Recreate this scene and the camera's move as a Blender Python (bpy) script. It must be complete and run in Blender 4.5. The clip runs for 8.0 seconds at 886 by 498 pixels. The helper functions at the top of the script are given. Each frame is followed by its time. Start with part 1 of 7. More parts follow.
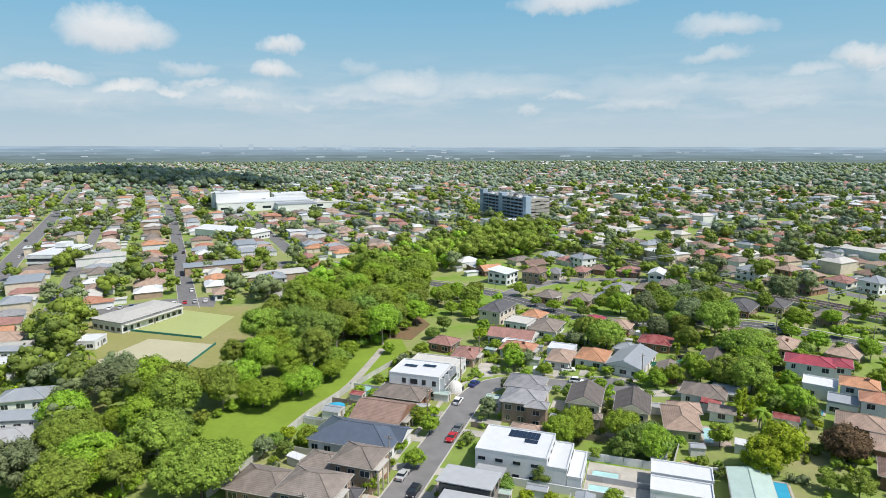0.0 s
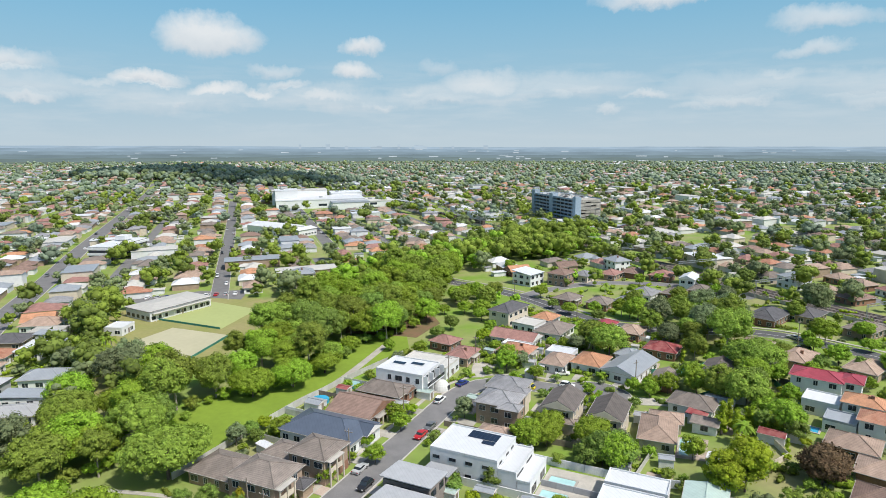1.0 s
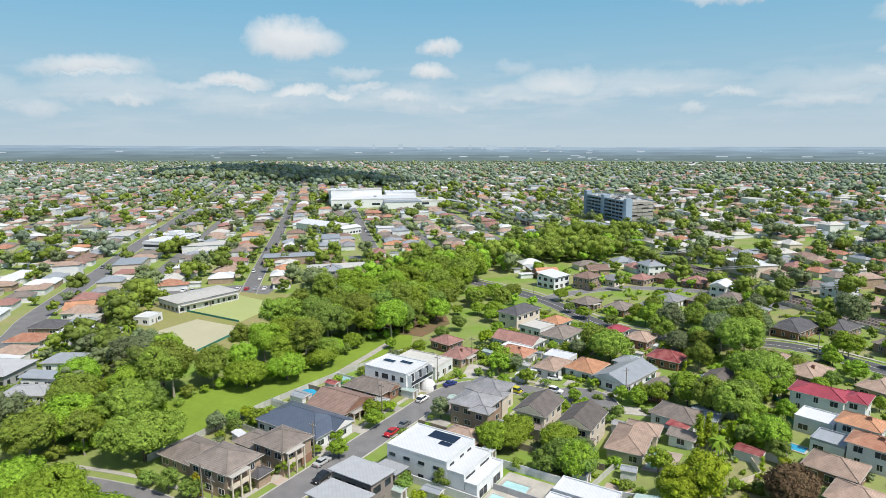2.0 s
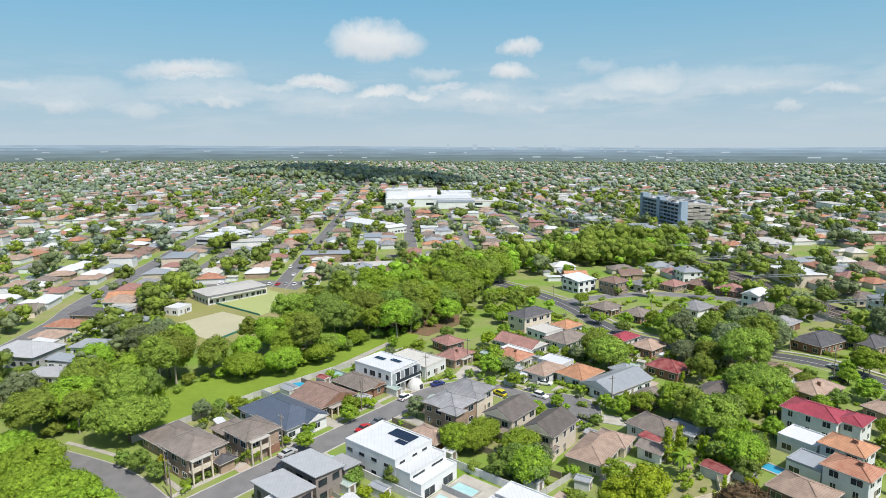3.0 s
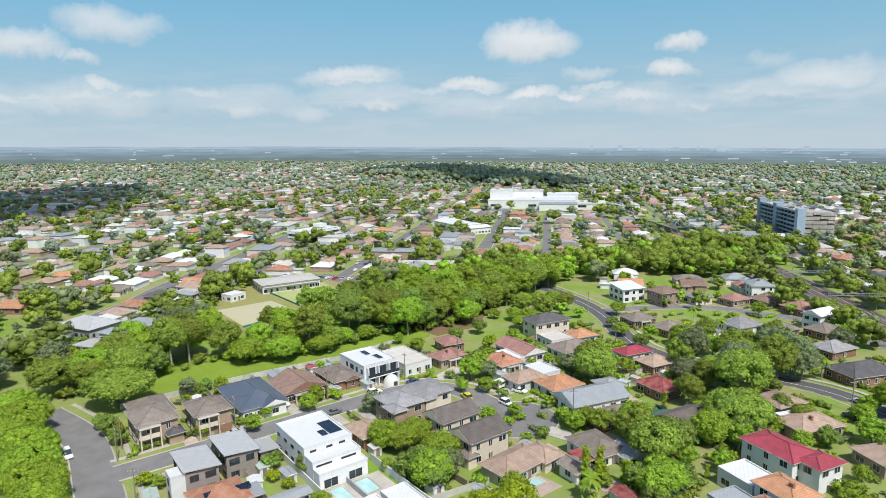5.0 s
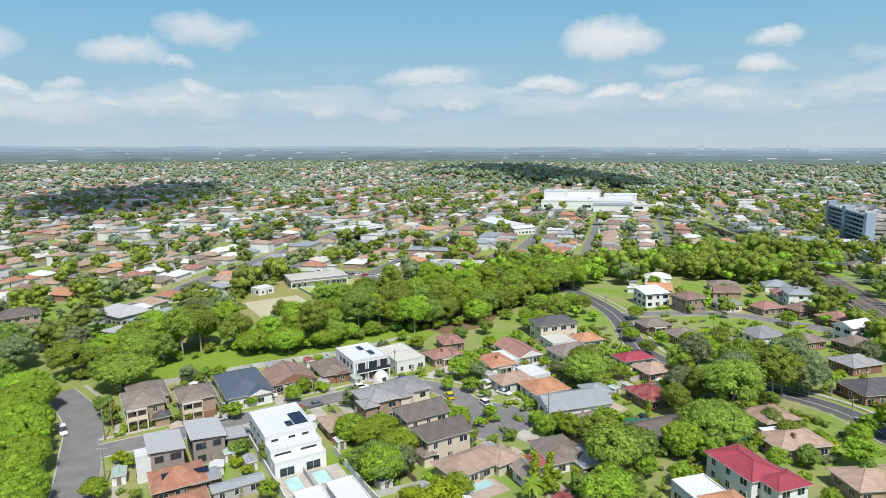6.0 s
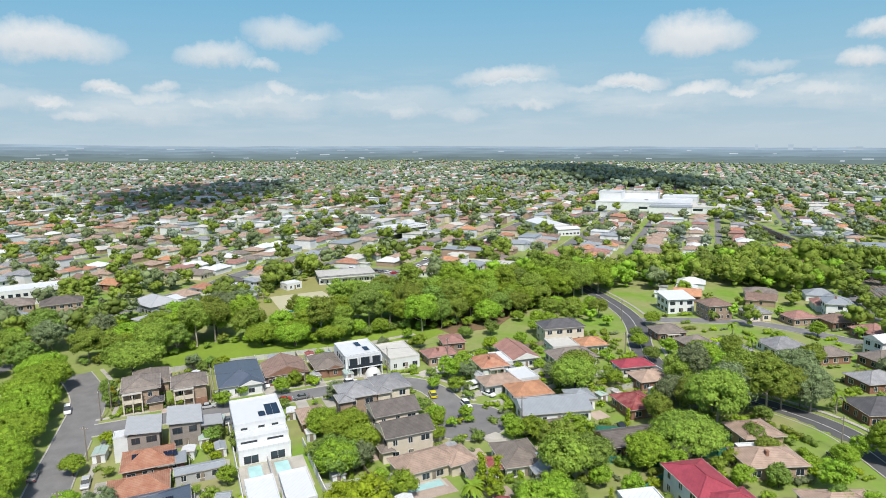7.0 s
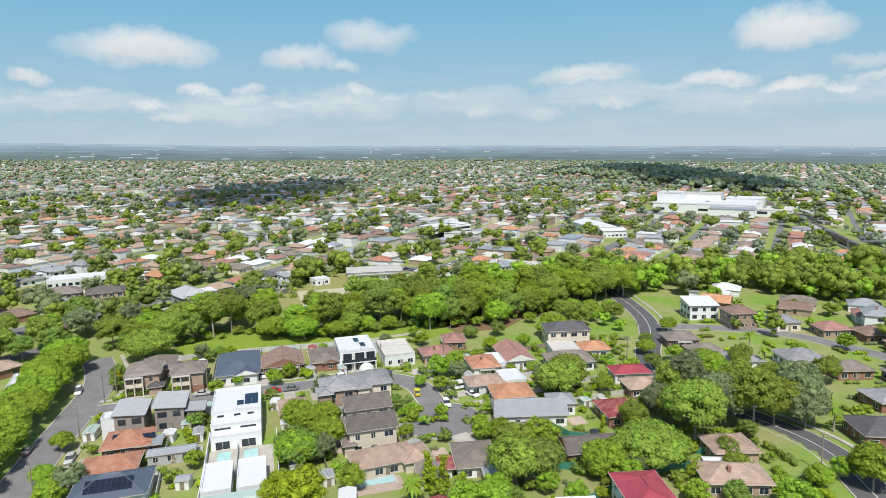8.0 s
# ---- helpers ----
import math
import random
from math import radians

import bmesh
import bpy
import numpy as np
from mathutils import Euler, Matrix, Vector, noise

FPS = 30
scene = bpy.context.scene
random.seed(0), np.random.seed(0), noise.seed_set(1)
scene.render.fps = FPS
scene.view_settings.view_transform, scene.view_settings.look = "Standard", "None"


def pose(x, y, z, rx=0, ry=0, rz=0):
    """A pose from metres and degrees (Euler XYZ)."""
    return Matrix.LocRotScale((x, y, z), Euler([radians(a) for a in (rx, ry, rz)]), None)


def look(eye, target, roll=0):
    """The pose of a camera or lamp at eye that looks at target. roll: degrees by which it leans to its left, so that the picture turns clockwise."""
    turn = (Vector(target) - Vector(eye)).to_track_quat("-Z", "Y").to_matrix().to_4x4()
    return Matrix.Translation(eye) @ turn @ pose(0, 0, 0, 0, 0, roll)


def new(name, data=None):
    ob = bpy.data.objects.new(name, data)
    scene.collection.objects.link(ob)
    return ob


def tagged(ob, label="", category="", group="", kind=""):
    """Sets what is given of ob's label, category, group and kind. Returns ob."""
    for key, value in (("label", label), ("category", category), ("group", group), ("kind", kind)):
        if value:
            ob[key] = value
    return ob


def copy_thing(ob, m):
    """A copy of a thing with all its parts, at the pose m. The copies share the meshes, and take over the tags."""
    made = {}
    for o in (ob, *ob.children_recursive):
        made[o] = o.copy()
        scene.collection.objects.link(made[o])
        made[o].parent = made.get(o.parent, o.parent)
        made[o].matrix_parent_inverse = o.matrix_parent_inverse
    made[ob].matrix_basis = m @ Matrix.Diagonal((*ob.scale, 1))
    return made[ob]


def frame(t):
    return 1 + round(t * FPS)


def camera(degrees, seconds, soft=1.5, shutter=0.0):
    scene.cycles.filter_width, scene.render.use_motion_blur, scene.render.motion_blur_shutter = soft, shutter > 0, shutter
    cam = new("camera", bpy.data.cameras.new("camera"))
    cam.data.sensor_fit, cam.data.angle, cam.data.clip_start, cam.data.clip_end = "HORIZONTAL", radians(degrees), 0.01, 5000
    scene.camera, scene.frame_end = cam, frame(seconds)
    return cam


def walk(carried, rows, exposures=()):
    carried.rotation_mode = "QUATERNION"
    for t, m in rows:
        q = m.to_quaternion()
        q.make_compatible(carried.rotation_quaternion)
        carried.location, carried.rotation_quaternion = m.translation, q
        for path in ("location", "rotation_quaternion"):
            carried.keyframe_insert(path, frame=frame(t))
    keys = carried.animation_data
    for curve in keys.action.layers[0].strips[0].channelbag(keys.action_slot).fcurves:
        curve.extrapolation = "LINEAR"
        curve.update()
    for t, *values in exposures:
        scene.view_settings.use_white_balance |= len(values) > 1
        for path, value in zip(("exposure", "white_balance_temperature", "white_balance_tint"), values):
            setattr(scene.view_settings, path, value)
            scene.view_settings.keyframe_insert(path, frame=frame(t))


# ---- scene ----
cam = camera(70.8, 8.0, soft=0.75)
METRES, EYE, TILT, LEAN, TURN = 202.3, 74.0, 0.0, 0.0, 19.1
ROWS = [
    (0.0, 0.0, 0.0, 0.0, -0.09, -10.18, 0.51),
    (0.5, 0.06, -0.0006, -0.0006, 3.22, -10.18, 0.55),
    (1.0, 0.125, 0.0028, -0.0012, 6.81, -10.14, 0.62),
    (1.5, 0.185, 0.0098, -0.0016, 10.14, -10.09, 0.67),
    (3.0, 0.3705, 0.0545, -0.0016, 20.68, -9.95, 0.73),
    (3.5, 0.4264, 0.076, -0.0024, 23.95, -9.87, 0.75),
    (4.0, 0.4857, 0.1031, -0.0035, 27.47, -9.76, 0.78),
    (4.5, 0.5384, 0.1315, -0.0043, 30.72, -9.71, 0.87),
    (6.0, 0.6933, 0.2404, -0.0087, 41.05, -9.57, 0.97),
    (6.5, 0.7379, 0.2802, -0.0101, 44.34, -9.53, 0.99),
    (7.0, 0.7836, 0.3259, -0.011, 47.89, -9.48, 1.01),
    (7.5, 0.8234, 0.3704, -0.0122, 51.2, -9.43, 1.08),
    (8.0, 0.8634, 0.4214, -0.0138, 54.75, -9.39, 1.06),
]
walk(cam, [(t, pose(0, 0, EYE, TILT, LEAN, TURN) @ pose(METRES * x, METRES * y, METRES * z, 90 + pitch, roll, yaw)) for t, x, y, z, yaw, pitch, roll in ROWS])
# ---------------------------------------------------------------- world, sun, light
SUN_EL, SUN_AZ = 55.0, -12.0          # height of the sun; bearing of the sun from +x
sun_dir = Vector((math.cos(radians(SUN_EL)) * math.cos(radians(SUN_AZ)), math.cos(radians(SUN_EL)) * math.sin(radians(SUN_AZ)), math.sin(radians(SUN_EL))))
sun = new("sun", bpy.data.lights.new("sun", "SUN"))
sun.data.energy, sun.data.angle, sun.data.color = 3.7, radians(0.53), (1.0, 0.955, 0.88)
sun.matrix_world = look(sun_dir * 500, (0, 0, 0))
scene.view_settings.exposure = 0.3

world = bpy.data.worlds.new("sky")
scene.world = world
world.use_nodes = True
wt = world.node_tree
wn, wl = wt.nodes, wt.links
wn.clear()


def wmath(op, a, b=None, clamp=False):
    n = wn.new("ShaderNodeMath")
    n.operation, n.use_clamp = op, clamp
    for i, v in enumerate((a, b)):
        if v is None:
            continue
        if isinstance(v, (int, float)):
            n.inputs[i].default_value = v
        else:
            wl.new(v, n.inputs[i])
    return n.outputs[0]


sky = wn.new("ShaderNodeTexSky")
sky.sky_type, sky.sun_disc = "NISHITA", False
sky.sun_elevation, sky.sun_rotation = radians(SUN_EL), radians(90 - SUN_AZ)
sky.altitude, sky.air_density, sky.dust_density, sky.ozone_density = 60, 1.1, 1.6, 1.6
coord = wn.new("ShaderNodeTexCoord")
puff = wn.new("ShaderNodeTexNoise")
puff.inputs["Scale"].default_value, puff.inputs["Detail"].default_value, puff.inputs["Roughness"].default_value = 13, 8, 0.66
wl.new(coord.outputs["Generated"], puff.inputs["Vector"])
shift = wn.new("ShaderNodeVectorMath")
shift.operation = "SUBTRACT"
wl.new(puff.outputs["Color"], shift.inputs[0])
shift.inputs[1].default_value = (0.5, 0.5, 0.5)
warp = wn.new("ShaderNodeVectorMath")
warp.operation = "MULTIPLY_ADD"
wl.new(shift.outputs[0], warp.inputs[0])
warp.inputs[1].default_value = (0.078, 0.078, 0.058)
wl.new(coord.outputs["Generated"], warp.inputs[2])


def cloud_bank(rows):
    """Cumulus by bearing (degrees from +x), elevation, half width and half height in degrees, and how dense it is."""
    total = shade = None
    for az, el, hw, hh, dense in rows:
        a, e = radians(az), radians(el)
        right = Vector((math.sin(a), -math.cos(a), 0))
        up = Vector((-math.sin(e) * math.cos(a), -math.sin(e) * math.sin(a), math.cos(e)))
        mid = Vector((math.cos(e) * math.cos(a), math.cos(e) * math.sin(a), math.sin(e)))
        sides = []
        for axis, half in ((right, hw), (up, hh)):
            d = wn.new("ShaderNodeVectorMath")
            d.operation = "DOT_PRODUCT"
            wl.new(warp.outputs[0], d.inputs[0])
            d.inputs[1].default_value = axis / math.sin(radians(half))
            sides.append(wmath("SUBTRACT", d.outputs["Value"], axis.dot(mid) / math.sin(radians(half))))
        low = wmath("MULTIPLY", wmath("MINIMUM", sides[1], 0.0), 1.0)
        q = wmath("ADD", wmath("MULTIPLY", sides[0], sides[0]), wmath("ADD", wmath("MULTIPLY", sides[1], sides[1]), wmath("MULTIPLY", low, low)))
        q = wmath("MULTIPLY", wmath("SUBTRACT", 1.0, q), dense)
        front = wn.new("ShaderNodeVectorMath")
        front.operation = "DOT_PRODUCT"
        wl.new(coord.outputs["Generated"], front.inputs[0])
        front.inputs[1].default_value = mid
        q = wmath("MULTIPLY", q, wmath("GREATER_THAN", front.outputs["Value"], 0.3))
        s = wmath("MULTIPLY", wmath("ADD", sides[1], 0.75), wmath("GREATER_THAN", q, 0.0))
        total = q if total is None else wmath("MAXIMUM", total, q)
        shade = s if shade is None else wmath("MAXIMUM", shade, s)
    return total, shade


CLOUDS = [
    (135.6, 8.3, 4.61, 2.18, 1),
    (123.1, 7.6, 2.30, 1.05, 0.8),
    (123.9, 5.5, 2.03, 1.06, 0.85),
    (140.7, 4.9, 3.19, 0.84, 0.8),
    (135.4, 4.0, 2.70, 0.84, 0.8),
    (132.1, 3.8, 1.76, 0.66, 0.7),
    (130.7, 5.6, 2.78, 0.77, 0.45),
    (112.2, 4.5, 4.75, 1.54, 0.55),
    (97.9, 11.0, 5.44, 1.25, 0.75),
    (85.3, 8.4, 4.04, 1.19, 0.6),
    (85.8, 6.3, 2.96, 0.80, 0.5),
    (75.4, 5.6, 2.90, 1.18, 0.75),
    (79.1, 4.8, 2.17, 0.86, 0.45),
    (127.8, 3.3, 1.24, 0.63, 0.5),
    (121.6, 2.8, 1.78, 0.49, 0.4),
    (101.1, 2.4, 1.3, 0.55, 0.42),
    (-171.5, 8.0, 6.27, 1.98, 0.9),
]
CLOUDS += [
    (176.2, 7.6, 3.63, 1.33, 0.7),
    (170.8, 9.4, 4.00, 1.83, 0.6),
    (-163.4, 5.6, 1.69, 0.74, 0.7),
    (-175.1, 4.9, 2.11, 0.72, 0.8),
    (-179.4, 5.2, 1.92, 0.53, 0.6),
    (171.0, 5.1, 1.60, 0.66, 0.6),
    (-170.9, 3.7, 1.92, 0.65, 0.7),
    (151.5, 5.7, 4.88, 1.29, 0.75),
    (168.5, 4.4, 2.01, 0.50, 0.5),
    (-166.2, 4.6, 2.62, 0.58, 0.45),
    (175.0, 4.0, 2.48, 0.49, 0.5),
    (160.4, 3.9, 3.02, 0.50, 0.35),
    (116.1, 6.1, 1.98, 0.87, 0.3),
    (94.3, 2.2, 1.72, 0.43, 0.3),
    (170.0, 9.3, 4.65, 1.58, 0.6),
    (172.4, 6.9, 2.09, 0.69, 0.6),
]
# the low bank of small clouds above the haze
bank = random.Random(12)
for i in range(26):
    az = 64 + i * 5.6 + bank.uniform(-2, 2)
    if i % 2:
        CLOUDS.append((az if az < 180 else az - 360, bank.uniform(3.0, 4.2), bank.uniform(6, 9), bank.uniform(1.3, 1.8), bank.uniform(0.3, 0.42)))
    CLOUDS.append((az if az < 180 else az - 360, bank.uniform(2.3, 4.6), bank.uniform(1.6, 4.2), bank.uniform(0.5, 0.9), bank.uniform(0.3, 0.6)))
heap, lit = cloud_bank(CLOUDS)
streak = wn.new("ShaderNodeTexNoise")
smap = wn.new("ShaderNodeMapping")
smap.inputs["Scale"].default_value = (4.5, 4.5, 30)
wl.new(coord.outputs["Generated"], smap.inputs["Vector"])
wl.new(smap.outputs[0], streak.inputs["Vector"])
streak.inputs["Scale"].default_value, streak.inputs["Detail"].default_value, streak.inputs["Roughness"].default_value = 2.0, 6, 0.6
veil = wmath("MULTIPLY", wmath("SUBTRACT", streak.outputs["Fac"], 0.46, True), 4.0, True)
sep = wn.new("ShaderNodeSeparateXYZ")
wl.new(coord.outputs["Generated"], sep.inputs[0])
band = wmath("SUBTRACT", 1.0, wmath("MULTIPLY", wmath("ABSOLUTE", wmath("SUBTRACT", sep.outputs[2], 0.055)), 13.0), True)
haze = wmath("SUBTRACT", 1.0, wmath("MULTIPLY", sep.outputs[2], 4.2), True)
low = wmath("SUBTRACT", 1.0, wmath("MULTIPLY", sep.outputs[2], 1.6), True)
blue = wn.new("ShaderNodeMix")
blue.data_type = "RGBA"
wl.new(low, blue.inputs["Factor"])
wl.new(sky.outputs[0], blue.inputs["A"])
blue.inputs["B"].default_value = (0.95, 3.5, 5.35, 1)
thick = wmath("MULTIPLY", wmath("POWER", wmath("MAXIMUM", heap, 0.0), 1.0), 1.3, True)
mixv = wn.new("ShaderNodeMix")
mixv.data_type = "RGBA"
wl.new(wmath("MULTIPLY", wmath("POWER", haze, 1.35), 0.95), mixv.inputs["Factor"])
wl.new(blue.outputs["Result"], mixv.inputs["A"])
mixv.inputs["B"].default_value = (4.1, 4.85, 5.35, 1)
mixw = wn.new("ShaderNodeMix")
mixw.data_type = "RGBA"
wl.new(wmath("MULTIPLY", wmath("MULTIPLY", veil, band), 0.38), mixw.inputs["Factor"])
wl.new(mixv.outputs["Result"], mixw.inputs["A"])
mixw.inputs["B"].default_value = (5.5, 5.85, 6.1, 1)
tone = wn.new("ShaderNodeMix")
tone.data_type = "RGBA"
wl.new(wmath("MULTIPLY", lit, 0.9, True), tone.inputs["Factor"])
tone.inputs["A"].default_value, tone.inputs["B"].default_value = (4.6, 4.95, 5.35, 1), (6.8, 6.75, 6.7, 1)
mixc = wn.new("ShaderNodeMix")
mixc.data_type = "RGBA"
wl.new(wmath("MULTIPLY", thick, 0.8), mixc.inputs["Factor"])
wl.new(mixw.outputs["Result"], mixc.inputs["A"])
wl.new(tone.outputs["Result"], mixc.inputs["B"])
back = wn.new("ShaderNodeBackground")
back.inputs["Strength"].default_value = 0.105
wl.new(mixc.outputs["Result"], back.inputs["Color"])
wl.new(back.outputs[0], wn.new("ShaderNodeOutputWorld").inputs[0])


# ---------------------------------------------------------------- materials
def mat(name, col, rough=0.8, metal=0.0, var=0.25, scale=0.6, fine=6.0, bump=0.15, second=None, spread=0.12, courses=0.0, ribs=0.0, spec=0.3, leaf=0.0):
    """A weathered surface: two scales of tone, a shift from object to object, fine relief. courses: metres of height to a row of tiles; ribs: metres between metal ribs."""
    m = bpy.data.materials.new(name)
    m.use_nodes = True
    nt = m.node_tree
    n, l = nt.nodes, nt.links
    b = n["Principled BSDF"]
    b.inputs["Roughness"].default_value, b.inputs["Metallic"].default_value = rough, metal
    b.inputs["Specular IOR Level"].default_value = spec
    tc = n.new("ShaderNodeTexCoord")
    big = n.new("ShaderNodeTexNoise")
    big.inputs["Scale"].default_value, big.inputs["Detail"].default_value = scale, 5
    small = n.new("ShaderNodeTexNoise")
    small.inputs["Scale"].default_value, small.inputs["Detail"].default_value = fine, 3
    for t in (big, small):
        l.new(tc.outputs["Object"], t.inputs["Vector"])
    info = n.new("ShaderNodeObjectInfo")
    dark = [c * (1 - var) for c in col] if second is None else second
    ramp = n.new("ShaderNodeMix")
    ramp.data_type = "RGBA"
    mr = n.new("ShaderNodeMapRange")
    mr.inputs["From Min"].default_value, mr.inputs["From Max"].default_value = 0.35, 0.65
    l.new(big.outputs["Fac"], mr.inputs["Value"])
    l.new(mr.outputs[0], ramp.inputs["Factor"])
    ramp.inputs["A"].default_value, ramp.inputs["B"].default_value = (*dark, 1), (*col, 1)
    hsv = n.new("ShaderNodeHueSaturation")
    l.new(ramp.outputs["Result"], hsv.inputs["Color"])

    def mth(op, a, bb, c=None):
        x = n.new("ShaderNodeMath")
        x.operation = op
        for i, v in enumerate((a, bb, c)):
            if v is None:
                continue
            if isinstance(v, (int, float)):
                x.inputs[i].default_value = v
            else:
                l.new(v, x.inputs[i])
        return x.outputs[0]

    val = mth("MULTIPLY_ADD", small.outputs["Fac"], 2 * var, 1 - var)
    val = mth("MULTIPLY", val, mth("MULTIPLY_ADD", info.outputs["Random"], 2 * spread, 1 - spread))
    height = small.outputs["Fac"]
    if leaf:
        geo = n.new("ShaderNodeNewGeometry")
        val = mth("MULTIPLY", val, mth("MULTIPLY_ADD", geo.outputs["Random Per Island"], 2 * leaf, 1 - leaf))
        l.new(mth("MULTIPLY_ADD", info.outputs["Random"], 0.028, 0.492), hsv.inputs["Hue"])
    if courses or ribs:
        sp = n.new("ShaderNodeSeparateXYZ")
        l.new(tc.outputs["Object"], sp.inputs[0])
        if courses:
            saw = mth("FRACT", mth("MULTIPLY", sp.outputs[2], 1 / courses), 0.0)
            line = mth("LESS_THAN", saw, 0.22)
            val = mth("MULTIPLY", val, mth("MULTIPLY_ADD", line, -0.2, 1.0))
            height = mth("MULTIPLY_ADD", saw, -1.2, height)
        if ribs:
            saw = mth("FRACT", mth("MULTIPLY", mth("ADD", sp.outputs[0], sp.outputs[1]), 0.7071 / ribs), 0.0)
            line = mth("LESS_THAN", saw, 0.15)
            val = mth("MULTIPLY", val, mth("MULTIPLY_ADD", line, -0.1, 1.0))
            height = mth("MULTIPLY_ADD", line, 1.0, height)
    l.new(val, hsv.inputs["Value"])
    l.new(hsv.outputs[0], b.inputs["Base Color"])
    bp = n.new("ShaderNodeBump")
    bp.inputs["Strength"].default_value, bp.inputs["Distance"].default_value = bump, 0.05
    l.new(height, bp.inputs["Height"])
    l.new(bp.outputs[0], b.inputs["Normal"])
    if leaf:
        tr = n.new("ShaderNodeBsdfTranslucent")
        l.new(hsv.outputs[0], tr.inputs["Color"])
        mx = n.new("ShaderNodeMixShader")
        mx.inputs[0].default_value = 0.22
        l.new(b.outputs[0], mx.inputs[1])
        l.new(tr.outputs[0], mx.inputs[2])
        l.new(mx.outputs[0], n["Material Output"].inputs[0])
    return m


TILE = {
    "brown": mat("brown roof tile", (0.28, 0.19, 0.155), 0.8, courses=0.17, bump=0.5),
    "tan": mat("tan roof tile", (0.43, 0.315, 0.25), 0.8, courses=0.17, bump=0.5),
    "greybrown": mat("grey-brown roof tile", (0.254, 0.215, 0.189), 0.8, courses=0.17, bump=0.5),
    "dark": mat("charcoal roof tile", (0.123, 0.120, 0.128), 0.7, courses=0.17, bump=0.5),
    "umber": mat("dark umber roof tile", (0.155, 0.135, 0.125), 0.8, courses=0.17, bump=0.5),
    "grey": mat("grey roof tile", (0.312, 0.312, 0.326), 0.75, courses=0.17, bump=0.5),
    "orange": mat("orange roof tile", (0.56, 0.29, 0.17), 0.8, courses=0.17, bump=0.5),
    "terracotta": mat("terracotta roof tile", (0.45, 0.245, 0.165), 0.8, courses=0.17, bump=0.5, second=(0.362, 0.160, 0.102)),
    "red": mat("red roof tile", (0.33, 0.08, 0.07), 0.65, courses=0.17, bump=0.4),
    "crimson": mat("crimson metal roofing", (0.36, 0.065, 0.09), 0.55, ribs=0.6, bump=0.3),
    "rust": mat("weathered maroon metal roofing", (0.20, 0.03, 0.035), 0.6, ribs=0.6, second=(0.33, 0.12, 0.11)),
    "redbrown": mat("red-brown roof tile", (0.375, 0.205, 0.175), 0.75, courses=0.17, bump=0.5),
    "white": mat("white metal roofing", (0.64, 0.655, 0.67), 0.5, ribs=0.8, var=0.06, spread=0.05),
    "offwhite": mat("off-white metal roofing", (0.56, 0.54, 0.50), 0.55, ribs=0.8, var=0.12),
    "silver": mat("silver-grey metal roofing", (0.31, 0.335, 0.365), 0.45, ribs=0.7, var=0.1),
    "lead": mat("mid-grey metal roofing", (0.392, 0.399, 0.413), 0.5, ribs=0.7, var=0.1),
    "navy": mat("slate-blue metal roofing", (0.096, 0.119, 0.162), 0.42, ribs=0.7, var=0.12),
    "mint": mat("pale green metal roofing", (0.42, 0.53, 0.49), 0.5, ribs=0.7, var=0.1),
}
WALL = {
    "white": mat("white painted render", (0.70, 0.71, 0.715), 0.8, var=0.08, spread=0.06),
    "cream": mat("cream render", (0.62, 0.55, 0.45), 0.85, var=0.12),
    "brick": mat("red-brown brick", (0.30, 0.165, 0.115), 0.9, var=0.25, courses=0.086, fine=12),
    "tanbrick": mat("tan brick", (0.42, 0.31, 0.23), 0.9, var=0.2, courses=0.086, fine=12),
    "grey": mat("grey render", (0.40, 0.40, 0.41), 0.85, var=0.12),
    "board": mat("pale weatherboard", (0.68, 0.69, 0.70), 0.7, var=0.1, courses=0.18),
    "taupe": mat("taupe cladding", (0.30, 0.26, 0.235), 0.8, var=0.15, courses=0.18),
    "dark": mat("dark grey cladding", (0.09, 0.09, 0.10), 0.7, var=0.2),
}
EAVE = mat("cream gutter paint", (0.46, 0.43, 0.39), 0.6, var=0.12)
TRIM = mat("white painted trim", (0.68, 0.68, 0.66), 0.6, var=0.08)
DARKTRIM = mat("charcoal metal trim", (0.06, 0.06, 0.065), 0.5, var=0.15)
GLASS = mat("window glass", (0.03, 0.04, 0.05), 0.08, var=0.1, bump=0.0, spec=0.6)
SOLAR = mat("solar panel glass", (0.014, 0.02, 0.042), 0.12, var=0.15, bump=0.0, spec=0.6)
ASPHALT = mat("asphalt", (0.205, 0.20, 0.20), 0.9, var=0.12, scale=0.25, fine=3, second=(0.165, 0.163, 0.165))
DARKROAD = mat("newer asphalt", (0.125, 0.125, 0.13), 0.9, var=0.14, scale=0.25, fine=3)
CONCRETE = mat("concrete", (0.44, 0.415, 0.37), 0.9, var=0.18, scale=0.35, fine=3)
KERB = mat("kerb concrete", (0.46, 0.44, 0.41), 0.9, var=0.15)
PAVING = mat("pinkish paving", (0.46, 0.37, 0.31), 0.9, var=0.18, scale=0.4, fine=4)
WATER = mat("pool water", (0.38, 0.60, 0.60), 0.08, var=0.12, scale=0.5, bump=0.06, spec=0.5)
BLUEWATER = mat("blue pool water", (0.05, 0.38, 0.60), 0.08, var=0.1, bump=0.05, spec=0.5)
TIMBER = mat("weathered timber", (0.28, 0.235, 0.19), 0.85, var=0.3, fine=8)
PALING = mat("pale metal fencing", (0.50, 0.50, 0.47), 0.7, var=0.15, ribs=0.3)
GREENFENCE = mat("green metal fencing", (0.05, 0.22, 0.17), 0.6, var=0.15, ribs=0.3)
STEEL = mat("galvanised steel", (0.42, 0.44, 0.45), 0.5, 0.6, var=0.15)
